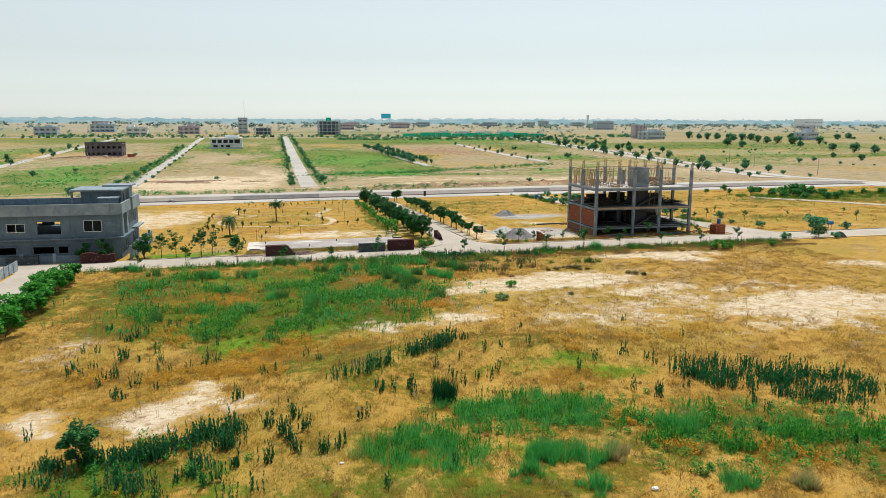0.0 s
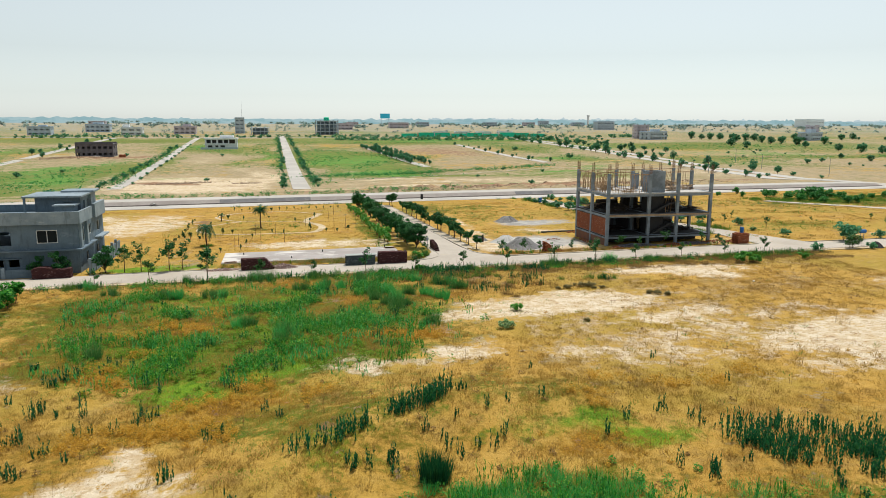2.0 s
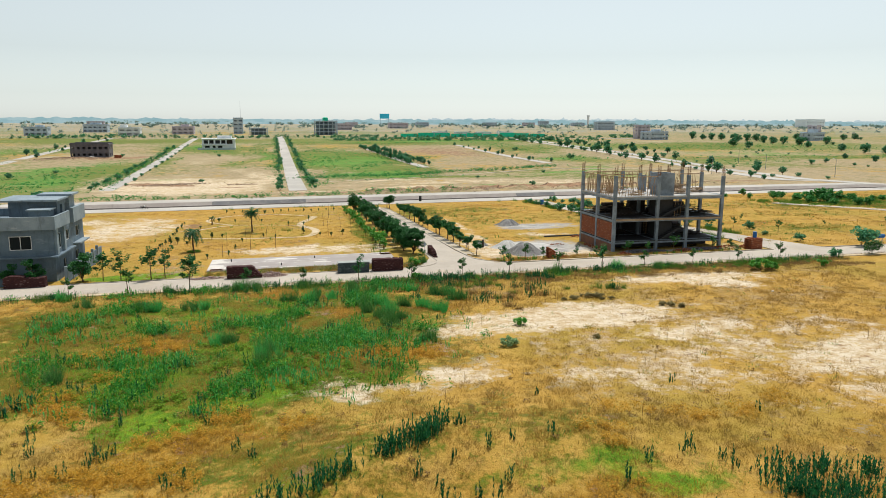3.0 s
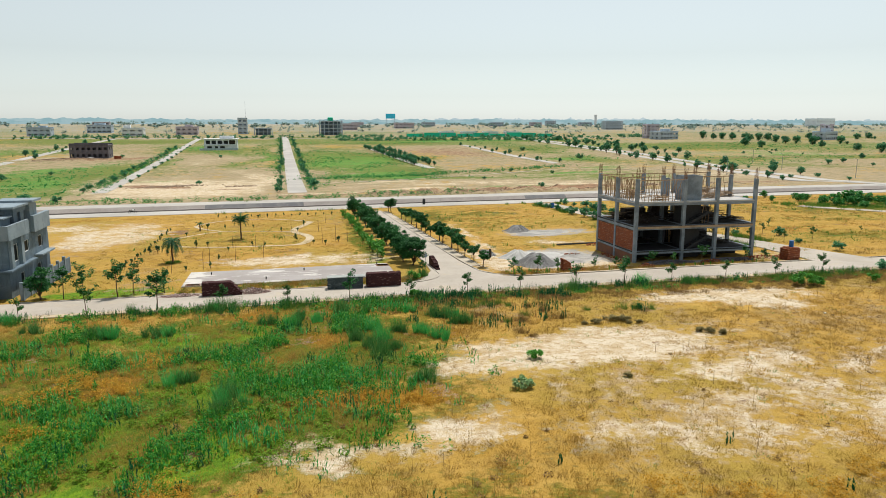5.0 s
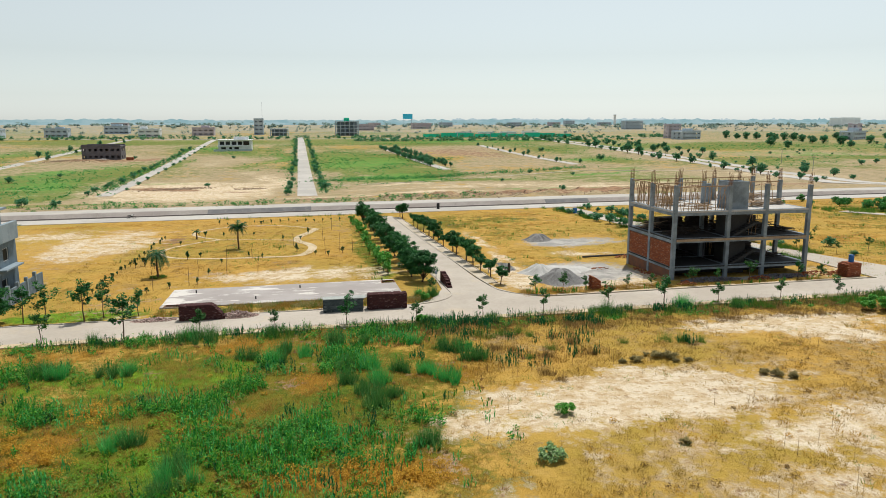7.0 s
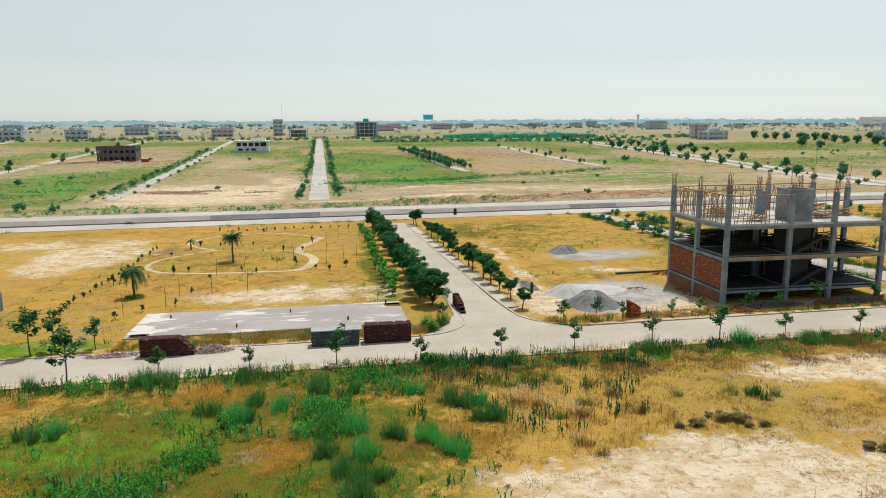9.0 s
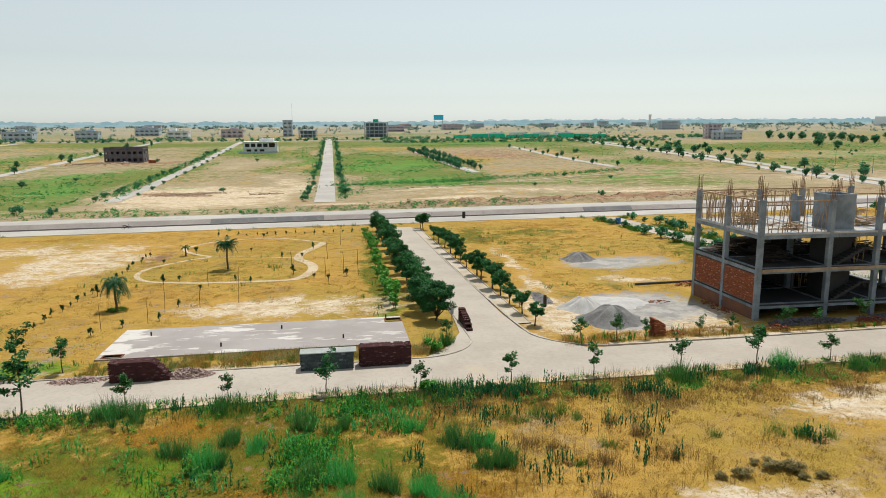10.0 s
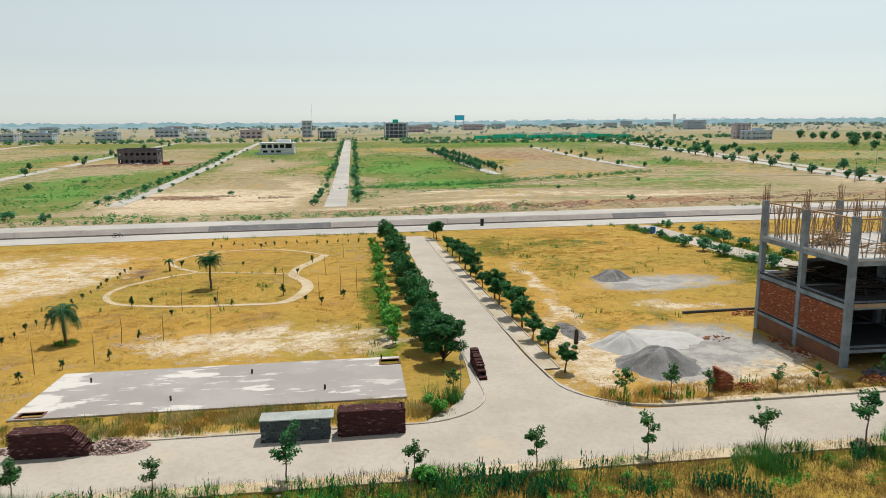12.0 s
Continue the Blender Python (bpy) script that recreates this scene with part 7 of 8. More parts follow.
for args in ((4.4, 9.4, LEVELS[1], 3.4, 1.4, 1.3, 4), (8.6, 9.6, LEVELS[1], 2.6, 1.3, 1.6, -6), (14.8, 9.2, LEVELS[1], 3.6, 1.4, 1.3, 5), (2.6, 9.6, LEVELS[0], 3.0, 1.4, 1.2, 0), (14.6, 9.4, LEVELS[0], 3.4, 1.5, 1.0, -4), (9.4, 9.0, LEVELS[0], 3.0, 1.4, 1.4, 3)):
    formwork_stack(*args)

# ---- the grey plastered house ----
HX, HY = -46.0, 108.6
HL, HD = 24.4, 13.4
house = thing("house", HX, HY, gz(-24, HY), label="grey plastered two-storey house with flat roof and parapet", category="house")
F1, PAR, ROOF = 3.3, 6.5, 7.95
front = [(19.6, 22.0, 3.95, 5.6), (13.7, 16.7, 3.75, 5.5), (9.9, 12.2, 4.1, 5.3), (2.2, 4.6, 4.0, 5.5), (13.0, 15.6, 1.05, 2.0), (16.2, 17.4, 1.05, 2.0), (8.4, 10.8, 1.05, 2.0), (1.5, 4.0, 1.0, 2.0)]
bm = bmesh.new()
wall_cells(bm, HL, -1.0, PAR, 0.25, front)
part("wall", bm, M_PLASTER, house)
bm = bmesh.new()
wall_cells(bm, HL, -1.0, PAR, 0.25, [(2, 4, 4, 5.4), (12.2, 17.8, 3.4, 6.0), (8, 10.5, 3.6, 5.6)], None, HD - 0.25)
part("wall", bm, M_PLASTER, house)
east = [(1.25, 2.9, 3.7, 5.6), (4.9, 6.3, 4.2, 5.5), (9.5, 11, 4.0, 5.4), (3.0, 4.2, 0.9, 2.2), (8.5, 10, 0.9, 2.2)]
for xx, hs_ in ((HL - 0.25, east), (0.0, [])):
    bm = bmesh.new()
    wall_cells(bm, HD - 0.5, -1.0, PAR, 0.25, hs_, pose(xx + 0.25, 0.25, 0, 0, 0, 90))
    part("wall", bm, M_PLASTER, house)
for z in (F1, PAR):
    bm = bmesh.new()
    box(bm, 0.25, HL - 0.25, 0.25, HD - 0.25, z - 0.15, z)
    part("floor_slab", bm, M_PLASTER, house)
bm = bmesh.new()
box(bm, -0.3, HL + 0.55, -0.75, -0.004, F1 - 0.28, F1 - 0.1)
box(bm, HL + 0.004, HL + 0.55, -0.004, HD * 0.55, F1 - 0.28, F1 - 0.1)
part("ledge", bm, M_PLASTER, house)
bm = bmesh.new()
box(bm, -0.5, HL + 0.5, -0.7, -0.45, PAR - 0.1, ROOF)
box(bm, HL + 0.25, HL + 0.5, -0.45, HD * 0.42, PAR - 0.1, ROOF)
box(bm, -0.5, HL + 0.25, -0.45, -0.004, PAR - 0.1, PAR + 0.02)
box(bm, HL + 0.004, HL + 0.25, -0.004, HD * 0.42, PAR - 0.1, PAR + 0.02)
part("parapet", bm, M_PLASTER_LT, house, "pale grey front parapet")
bm = bmesh.new()
box(bm, 0, HL, HD - 0.25, HD, PAR, PAR + 1.0)
box(bm, 0, 0.25, 0, HD - 0.25, PAR, PAR + 1.0)
box(bm, HL - 0.25, HL, HD * 0.42, HD - 0.25, PAR, PAR + 1.0)
part("parapet", bm, M_PLASTER, house)
# stair tower on the roof with an overhanging slab on a post
tower_h = new("stair_tower")
tower_h.parent = house
T0, T1 = 18.7, 24.1
for (yy, hh) in ((3.6, [(3.4, 4.3, PAR + 1.1, PAR + 2.2)]), (8.6, [])):
    bm = bmesh.new()
    wall_cells(bm, T1 - T0, PAR, PAR + 2.9, 0.22, hh, pose(T0, yy, 0))
    part("tower_wall", bm, M_PLASTER, tower_h)
for xx, hh in ((T0, []), (T1 - 0.22, [(1.0, 1.9, PAR + 1.0, PAR + 2.3), (3.0, 4.0, PAR + 1.0, PAR + 2.3)])):
    bm = bmesh.new()
    wall_cells(bm, 4.78, PAR, PAR + 2.9, 0.22, hh, pose(xx + 0.22, 3.82, 0, 0, 0, 90))
    part("tower_wall", bm, M_PLASTER, tower_h)
bm = bmesh.new()
box(bm, 17.5, 24.5, 2.5, 9.2, PAR + 2.9, PAR + 3.12)
part("tower_roof", bm, M_PLASTER_LT, house, "pale flat slab over the stair tower")
bm = bmesh.new()
box(bm, 17.6, 17.85, 2.7, 2.95, PAR, PAR + 2.9)
part("roof_post", bm, M_PLASTER, house)
bm = bmesh.new()
box(bm, 21.7, 23.9, 0.8, 3.0, PAR, PAR + 2.0)
part("tank_room", bm, M_PLASTER, house)
bm = bmesh.new()
box(bm, 21.5, 24.1, 0.6, 3.2, PAR + 2.0, PAR + 2.15)
part("tank_roof", bm, M_PLASTER_LT, house)
for (y0, y1, z0, z1) in [(h[0] + 0.25, h[1] + 0.25, h[2], h[3]) for h in east]:
    win = new("window")
    win.parent = house
    bm = bmesh.new()
    f, xo = 0.06, HL - 0.1
    for (a, b, c, d) in ((y0, y1, z0, z0 + f), (y0, y1, z1 - f, z1), (y0, y0 + f, z0 + f, z1 - f), (y1 - f, y1, z0 + f, z1 - f)):
        box(bm, xo - 0.06, xo + 0.02, a, b, c, d)
    part("window_frame", bm, M_WHITE, win, "white window frame")
    bm = bmesh.new()
    box(bm, xo - 0.04, xo - 0.03, y0 + f, y1 - f, z0 + f, z1 - f)
    part("pane", bm, M_GLASSDARK, win)
bm = bmesh.new()
box(bm, HL + 0.004, HL + 0.45, HD * 0.56, HD * 0.98, PAR - 0.35, ROOF + 0.1)
part("balcony_box", bm, M_PLASTER_LT, house, "pale projecting parapet box")
for ya in (0.3, 3.4):
    bm = bmesh.new()
    box(bm, HL + 0.004, HL + 0.3, ya, ya + 0.75, F1 - 0.1, PAR - 0.1)
    part("fin", bm, M_PLASTER_LT, house, "pale projecting wall fin")
bm = bmesh.new()
box(bm, HL + 0.004, HL + 0.9, HD * 0.6, HD * 0.95, F1 - 0.05, F1 + 0.12)
part("sunshade", bm, M_PLASTER_LT, house)
bm = bmesh.new()
box(bm, 20.8, 24.9, 7.4, 10.6, PAR + 3.14, PAR + 3.36)
box(bm, 21.2, 24.4, 7.8, 10.2, PAR, PAR + 2.895)
part("upper_roof", bm, M_PLASTER_LT, house, "pale upper roof slab")
for k, (x0, x1, z0, z1) in enumerate(front):
    if z0 > 3 and k not in (1,):
        win = new("window")
        win.parent = house
        bm = bmesh.new()
        f = 0.07
        for (a, b, c, d) in ((x0, x1, z0, z0 + f), (x0, x1, z1 - f, z1), (x0, x0 + f, z0 + f, z1 - f), (x1 - f, x1, z0 + f, z1 - f), ((x0 + x1) / 2 - f / 2, (x0 + x1) / 2 + f / 2, z0 + f, z1 - f)):
            box(bm, a, b, 0.02, 0.1, c, d)
        part("window_frame", bm, M_WHITE, win, "white window frame")
        if k in (0, 3):
            for (a, b) in ((x0 + f, (x0 + x1) / 2 - f / 2), ((x0 + x1) / 2 + f / 2, x1 - f)):
                bm = bmesh.new()
                box(bm, a, b, 0.05, 0.06, z0 + f, z1 - f)
                part("pane", bm, M_GLASSDARK, win)
    elif z0 < 3:
        bm = bmesh.new()
        box(bm, x0 - 0.3, x1 + 0.3, -0.45, -0.004, z1 + 0.1, z1 + 0.2)
        part("sunshade", bm, M_PLASTER, house)
for xa in np.arange(0, 19, 4.1):
    bm = bmesh.new()
    box(bm, xa, xa + 3.7, -2.2, -2.05, -0.7, 1.1)
    part("front_wall", bm, M_PLASTER, house, "low grey boundary wall")
    bm = bmesh.new()
    box(bm, xa + 3.7, xa + 4.1, -2.3, -1.95, -0.7, 1.4)
    part("pier", bm, M_PLASTER_LT, house)
side = thing("boundary_wall", -20.2, 107.5, label="stepped grey boundary wall with white-topped piers", category="wall")
for k in range(7):
    bm = bmesh.new()
    box(bm, -0.08, 0.08, k * 2.5 + 0.17, k * 2.5 + 2.33, -0.8, 1.5)
    part("panel", bm, M_PLASTER, side)
    bm = bmesh.new()
    box(bm, -0.17, 0.17, k * 2.5 - 0.17, k * 2.5 + 0.17, -0.8, 1.95 + random.uniform(-0.1, 0.1))
    part("pier", bm, M_PLASTER_LT, side)
fence = thing("sheet_fence", -32.7, 91.5, label="pale corrugated sheet fence beside the lane", category="fence")
for k in range(6):
    bm = bmesh.new()
    for q in range(8):
        box(bm, -0.02 + 0.02 * (q % 2), 0.02 * (q % 2) + 0.01, k * 1.6 + q * 0.2, k * 1.6 + q * 0.2 + 0.198, -0.1, 1.2)
    part("sheet", bm, M_FENCE, fence)
    bm = bmesh.new()
    box(bm, 0.03, 0.09, k * 1.6 - 0.03, k * 1.6 + 0.03, -0.2, 1.28)
    part("post", bm, M_CONC, fence)
brick_stack("block_stack", -33.6, 106.4, 4.2, 1.1, 1.3, M_BLOCK, "grey block stack in front of the house", 0, (0.4, 0.2, 0.2))
brick_stack("brick_stack", -23.9, 105.3, 4.6, 1.1, 1.5, M_BRICK_DK, "dark red brick stack in front of the house", 0, top=lambda f: 0.9 + 0.1 * math.sin(6 * f))

# ---- stacks, slab and clutter along the access road ----
brick_stack("brick_stack", 0.4, 104.4, 4.2, 1.1, 1.62, M_BRICK_DK, "dark burnt brick stack with a collapsed end", top=lambda f: 1.0 if f < 0.72 else max(0.12, 1 - (f - 0.72) * 3.1))
rubble(3.6, 104.6, 1.9, 0.9, 0.75, 520, M_BRICK_PALE, "tumbled burnt bricks beside the stack")
rubble(-4.0, 104.9, 2.3, 0.9, 0.35, 320, M_BRICK_PALE, "tumbled burnt bricks on the verge")
brick_stack("block_stack", 13.7, 104.5, 4.1, 1.15, 1.4, M_BLOCK, "dark grey stone block stack with a pale top", 0, (0.30, 0.19, 0.15), rough=0.016)
cap = thing("capping_board", 13.7, 104.5, gz(13.7, 104.5) + 1.36, label="pale board laid over the block stack", category="board")
bm = bmesh.new()
box(bm, -2.08, 2.08, -0.6, 0.6, 0.0, 0.07, None, 0.01)
part("sheet", bm, M_CAP, cap)
brick_stack("brick_stack", 18.0, 104.6, 4.05, 1.1, 1.65, M_BRICK_DK, "dark burnt brick stack at the road edge")
brick_stack("brick_stack", 25.95, 114.4, 4.2, 0.6, 1.3, M_BRICK_DK, "stepped dark brick stack on the lane edge", 90, top=lambda f: 0.55 + 0.06 * round(9 * f) * (f > 0.25) - 0.25 * (f < 0.12))
brick_stack("brick_stack", 25.15, 137.8, 2.6, 0.7, 0.6, M_BRICK_DK, "low dark brick stack under the lane trees", 90)
brick_stack("brick_stack", 24.95, 145.0, 3.0, 0.7, 0.9, M_BRICK_DK, "dark brick stack under the lane trees", 90)
meter = thing("meter_box", 32.7, 120.7, label="small pale metal box on a short post by the verge", category="meter box")
bm = bmesh.new()
tube(bm, [(0, 0, -0.2), (0, 0, 0.75)], 0.05, 6)
part("post", bm, M_CONC, meter)
bm = bmesh.new()
box(bm, -0.3, 0.3, -0.15, 0.15, 0.7, 1.35, None, 0.03)
part("box", bm, M_HOUSE_WHITE, meter)
stump = thing("post", 35.2, 120.2, label="short dark timber post in sandy ground", category="post")
bm = bmesh.new()
tube(bm, [(0, 0, -0.3), (0.03, 0, 0.7), (0.02, 0.03, 1.2)], [0.2, 0.18, 0.15], 7)
part("shaft", bm, M_TIMBER_DK, stump)
brick_stack("brick_stack", 41.5, 108.1, 1.2, 0.9, 1.7, M_BRICK, "orange brick stack with a leaning top beside saplings", 8, top=lambda f: 1.0 - 0.5 * f, rough=0.03)
rubble(42.9, 107.9, 1.1, 0.7, 0.5, 90, M_BRICK, "fallen orange bricks beside the stack")
brick_stack("brick_stack", 73.6, 107.6, 2.3, 1.6, 1.75, M_BRICK, "orange brick stack with a slumped edge beside the frame building", 6, top=lambda f: 1.0 - 0.35 * max(0.0, 0.35 - f) - 0.3 * max(0.0, f - 0.75), rough=0.02)
rubble(70.5, 109.5, 3.0, 1.2, 0.5, 160, M_BRICK, "scattered orange bricks on bare soil")
rubble(52.6, 107.8, 1.2, 0.8, 0.5, 100, M_BRICK, "small heap of orange bricks at the frame's foot")
rubble(62.5, 108.6, 1.6, 0.7, 0.45, 130, M_BRICK, "small heap of orange bricks at the frame's foot")
rubble(54.2, 127.0, 1.4, 0.9, 0.4, 90, M_BRICK, "small heap of orange bricks on grey dust")
rubble(51.6, 115.6, 0.7, 3.4, 0.18, 120, M_BRICK, "broken bricks along the plinth wall")
rubble(47.2, 119.5, 1.2, 0.8, 0.15, 26, M_BRICK, "a few loose bricks on grey dust")
rubble(-103, 478.5, 3, 1.5, 1.2, 60, M_GRAVEL_LT, "pale block heap before the brick shell", "block_rubble", (1.0, 0.6, 0.5))
brick_stack("brick_stack", -88.6, 480, 4.0, 1.6, 1.9, M_BRICK, "orange brick stack beside the brick shell", 0, (0.4, 0.2, 0.15))
heap("gravel_pile", 39.5, 113.3, 3.3, 1.5, M_GRAVEL_DK, "grey crushed stone pile on a dusty yard", 1)
heap("gravel_pile", 38.7, 118.7, 2.5, 1.15, M_GRAVEL_LT, "pale crushed stone pile on a dusty yard", 2, squash=1.1)
heap("gravel_pile", 43.2, 119.8, 3.6, 0.3, M_GRAVEL_LT, "low spread of pale crushed stone", 3)
heap("gravel_pile", 48.0, 146.5, 2.6, 1.1, M_GRAVEL_DK, "small dark crushed stone pile in dry grass", 4)
heap("soil_heap", 35.9, 123.5, 1.0, 0.5, M_GRAVEL_DK, "narrow low heap of dark soil", 5, "soil heap", 3.5)
rail = thing("low_wall", 48.4, 128.2, label="low dark concrete footing wall on the dusty yard", category="wall")
bm = bmesh.new()
box(bm, 0, 8.2, -0.12, 0.12, -0.4, 0.25, pose(0, 0, 0, 0, 0, 3))
part("footing", bm, M_CONC_MID, rail)


def drum(x, y, z, label, r=0.29, h=0.88, material=None):
    root = thing("drum", x, y, z, label=label, category="drum")
    bm = bmesh.new()
    path = [(0, 0, h * f) for f in (0, 0.02, 0.33, 0.35, 0.65, 0.67, 0.97, 1.0)]
    tube(bm, path, [r * 0.96, r, r, r * 1.04, r * 1.04, r, r, r * 0.95], 14)
    part("barrel", bm, material or M_BLUE, root, smooth=False)
    return root


drum(73.7, 107.6, gz(73.6, 107.6) + 1.68, "blue plastic drum on top of the brick stack")
drum(70.2, 185.6, gz(70.2, 185.6), "blue plastic drum beside the lane", 0.5, 1.2)
drum(78.4, 178.2, gz(78.4, 178.2), "blue plastic drum beside the lane", 0.5, 1.2)
tank = thing("water_tank", 95, 106.2, label="small blue tank on a short stand beside the road", category="tank")
for q in (-0.3, 0.3):
    bm = bmesh.new()
    tube(bm, [(q, 0, -0.2), (q, 0, 1.0)], 0.05, 6)
    part("leg", bm, M_CONC, tank)
bm = bmesh.new()
tube(bm, [(-0.55, 0, 1.3), (-0.5, 0, 1.3), (0.5, 0, 1.3), (0.55, 0, 1.3)], [0.25, 0.32, 0.32, 0.25], 12)
part("barrel", bm, M_BLUE, tank)
heap("soil_heap", 90.0, 98.3, 1.1, 0.9, M_CONC_DK, "dark lump of soil on the roadside", 6, "soil heap")
drum(42.4, 204.6, gz(42.4, 204.6), "dark drum standing on the trunk road", 0.35, 1.5, M_BLACK)

# concrete slab with pits and conduit stubs
slab = thing("concrete_slab", -4.6, 109.9, gz(-4.6, 109.9) - 0.19, label="large pale stained concrete slab on dry ground", category="slab")
k = Mat("stained_slab", 0.85, 0.0, 0.3)
n1, n2, n3 = k.noise(0.34, 5, 0.6, (0.45, 1.3, 1)), k.noise(2.5, 5, 0.7), k.noise(0.9, 5, 0.6, (0.4, 1.2, 1))
sl = k.mix(k.ramp(k.noise(0.12, 4, 0.6), 0.4, 0.6), (0.30, 0.27, 0.255), (0.355, 0.325, 0.31))
sep = k.n.new("ShaderNodeSeparateXYZ")
k.l.new(k.co, sep.inputs[0])
wash = k.math("MULTIPLY", k.math("SUBTRACT", 1.0, k.ramp(sep.outputs[0], 0.5, 4.0)), 0.10)  # screed spilt at one end
sl = k.mix(k.math("MULTIPLY", k.ramp(k.math("ADD", n1, wash), 0.56, 0.60), 0.85), sl, (0.62, 0.59, 0.55))
sl = k.mix(k.math("MULTIPLY", k.ramp(n3, 0.585, 0.64), 0.7), sl, (0.56, 0.53, 0.50))
sl = k.mix(k.math("MULTIPLY", k.ramp(n2, 0.5, 0.75), 0.3), sl, (0.26, 0.24, 0.22))
k.color(sl).bump(n2, 0.2, 0.01)
M_SLAB = k.m
SLW, SLD = 25.0, 9.1
holes = [(23.5, 24.9, 7.2, 8.3), (0.5, 1.9, 0.3, 1.0)]
bm = bmesh.new()
xs = sorted({0, SLW, *[h[0] for h in holes], *[h[1] for h in holes]})
ys = sorted({0, SLD, *[h[2] for h in holes], *[h[3] for h in holes]})
for a, b in zip(xs, xs[1:]):
    for c, d in zip(ys, ys[1:]):
        if not any(h[0] <= a and b <= h[1] and h[2] <= c and d <= h[3] for h in holes):
            box(bm, a, b, c, d, -0.5, 0.22, Matrix(((1, 0, 0, 0), (0, 1, 0, 0), (LEAN, -SLOPE, 1, 0.09), (0, 0, 0, 1))))
part("slab_top", bm, M_SLAB, slab)
for (a, b, c, d) in holes:
    bm = bmesh.new()
    box(bm, a - 0.08, b + 0.08, c - 0.08, d + 0.08, -0.35, 0.02, Matrix(((1, 0, 0, 0), (0, 1, 0, 0), (LEAN, -SLOPE, 1, 0.09), (0, 0, 0, 1))))
    part("pit_floor", bm, M_MORTAR, slab, "brown sunken pit")
    bm = bmesh.new()
    M4 = Matrix(((1, 0, 0, 0), (0, 1, 0, 0), (LEAN, -SLOPE, 1, 0.09), (0, 0, 0, 1)))
    for (p, q, r_, s) in ((a - 0.12, b + 0.12, d, d + 0.12), (a - 0.12, b + 0.12, c - 0.12, c), (a - 0.12, a, c, d), (b, b + 0.12, c, d)):
        box(bm, p, q, r_, s, 0.0, 0.27, M4)
    part("pit_rim", bm, M_MORTAR, slab, "brown brick rim of the pit")
for (x, y) in ((9.4, 116.6), (14.9, 112.3), (4.8, 111.8), (-1.9, 116.6), (19.0, 118.6)):
    bm = bmesh.new()
    zz = LEAN * (x + 4.6) - SLOPE * (y - 109.9) + 0.3
    tube(bm, [(x + 4.6, y - 109.9, zz), (x + 4.6, y - 109.9, zz + 0.34)], 0.07, 8)
    part("conduit_stub", bm, M_BLACK, slab, "short black conduit stub")



def litter(x, y, size, seed):
    """A crumpled white bag."""
    root = thing("bag", x, y, label="small crumpled white bag lying in grass", category="litter", group="litter")
    bm = bmesh.new()
    bmesh.ops.create_icosphere(bm, subdivisions=2, radius=size)
    r = random.Random(seed)
    for v in bm.verts:
        v.co = Vector((v.co.x * 1.3, v.co.y, v.co.z * 0.6 + size * 0.45)) * r.uniform(0.75, 1.15)
    part("sheet", bm, M_WHITE, root)


for k, (x, y) in enumerate(((13.3, 97.7), (15.3, 96.5), (17.0, 29.4), (3.0, 35.7), (56.1, 81.0))):
    litter(x, y, 0.09 + 0.03 * (k % 3), k)

# garden path loop in the park
ribbon("path", smooth([(-2.0, 141.2), (-8.5, 143.5), (-11.4, 148.3), (-11.0, 154), (-7, 160), (-4.5, 162.2), (-7.5, 166), (-10, 172.5), (-6, 180), (2.0, 182), (8, 178.5), (12.4, 173.4)]), [0.7] * 67, M_PATH, 0.025, 0.1, "narrow trodden footpath looping through the dry park", "path", 1.0)
ribbon("path", smooth([(-2.0, 141.2), (4, 140.8), (9.3, 141.2), (11.2, 147), (10.9, 152), (8.9, 157.5), (9.3, 163), (11, 168), (12.4, 173.4)]), [0.9] * 12 + [1.35] * 37, M_PATH, 0.025, 0.1, "narrow trodden footpath looping through the dry park", "path", 1.0)
ribbon("path", smooth([(-4.5, 162.2), (2, 160.5), (8.9, 158)]), [0.45] * 13, M_PATH, 0.025, 0.1, "narrow trodden footpath across the dry park", "path", 1.0)

# motorbike left on the trunk road
bike = thing("motorbike", -28, 204.6, label="dark motorbike parked on the trunk road", category="motorbike", turn=10)
for xx in (-0.62, 0.62):
    bm = bmesh.new()
    tube(bm, [(xx + 0.29 * math.cos(a), 0, 0.31 + 0.29 * math.sin(a)) for a in np.linspace(0, 6.283, 13)], 0.05, 6, False)
    part("wheel", bm, M_BLACK, bike)
bm = bmesh.new()
tube(bm, [(-0.62, 0, 0.31), (-0.2, 0, 0.45), (0.25, 0, 0.6), (0.5, 0, 0.95)], [0.06, 0.14, 0.12, 0.04], 7)
part("body", bm, M_BLACK, bike)
bm = bmesh.new()
box(bm, -0.75, 0.05, -0.14, 0.14, 0.72, 0.84, None, 0.03)
part("seat", bm, M_BLACK, bike)
bm = bmesh.new()
box(bm, 0.0, 0.4, -0.13, 0.13, 0.68, 0.92, None, 0.05)
part("fuel_tank", bm, M_WHITE, bike, "pale fuel tank")
bm = bmesh.new()
tube(bm, [(0.45, -0.36, 1.0), (0.5, 0, 0.96), (0.45, 0.36, 1.0)], 0.025, 6)
part("handlebar", bm, M_BLACK, bike)

# sign post at the lane corner
post = thing("sign_post", 24.2, 111.3, label="slim post with a small pale blue board", category="sign")
bm = bmesh.new()
tube(bm, [(0, 0, -0.2), (0, 0, 2.6)], 0.035, 6)
part("shaft", bm, M_CONC, post)
bm = bmesh.new()
box(bm, -0.14, 0.14, -0.05, -0.03, 2.0, 2.35)
part("board", bm, M_PLASTER_LT, post)

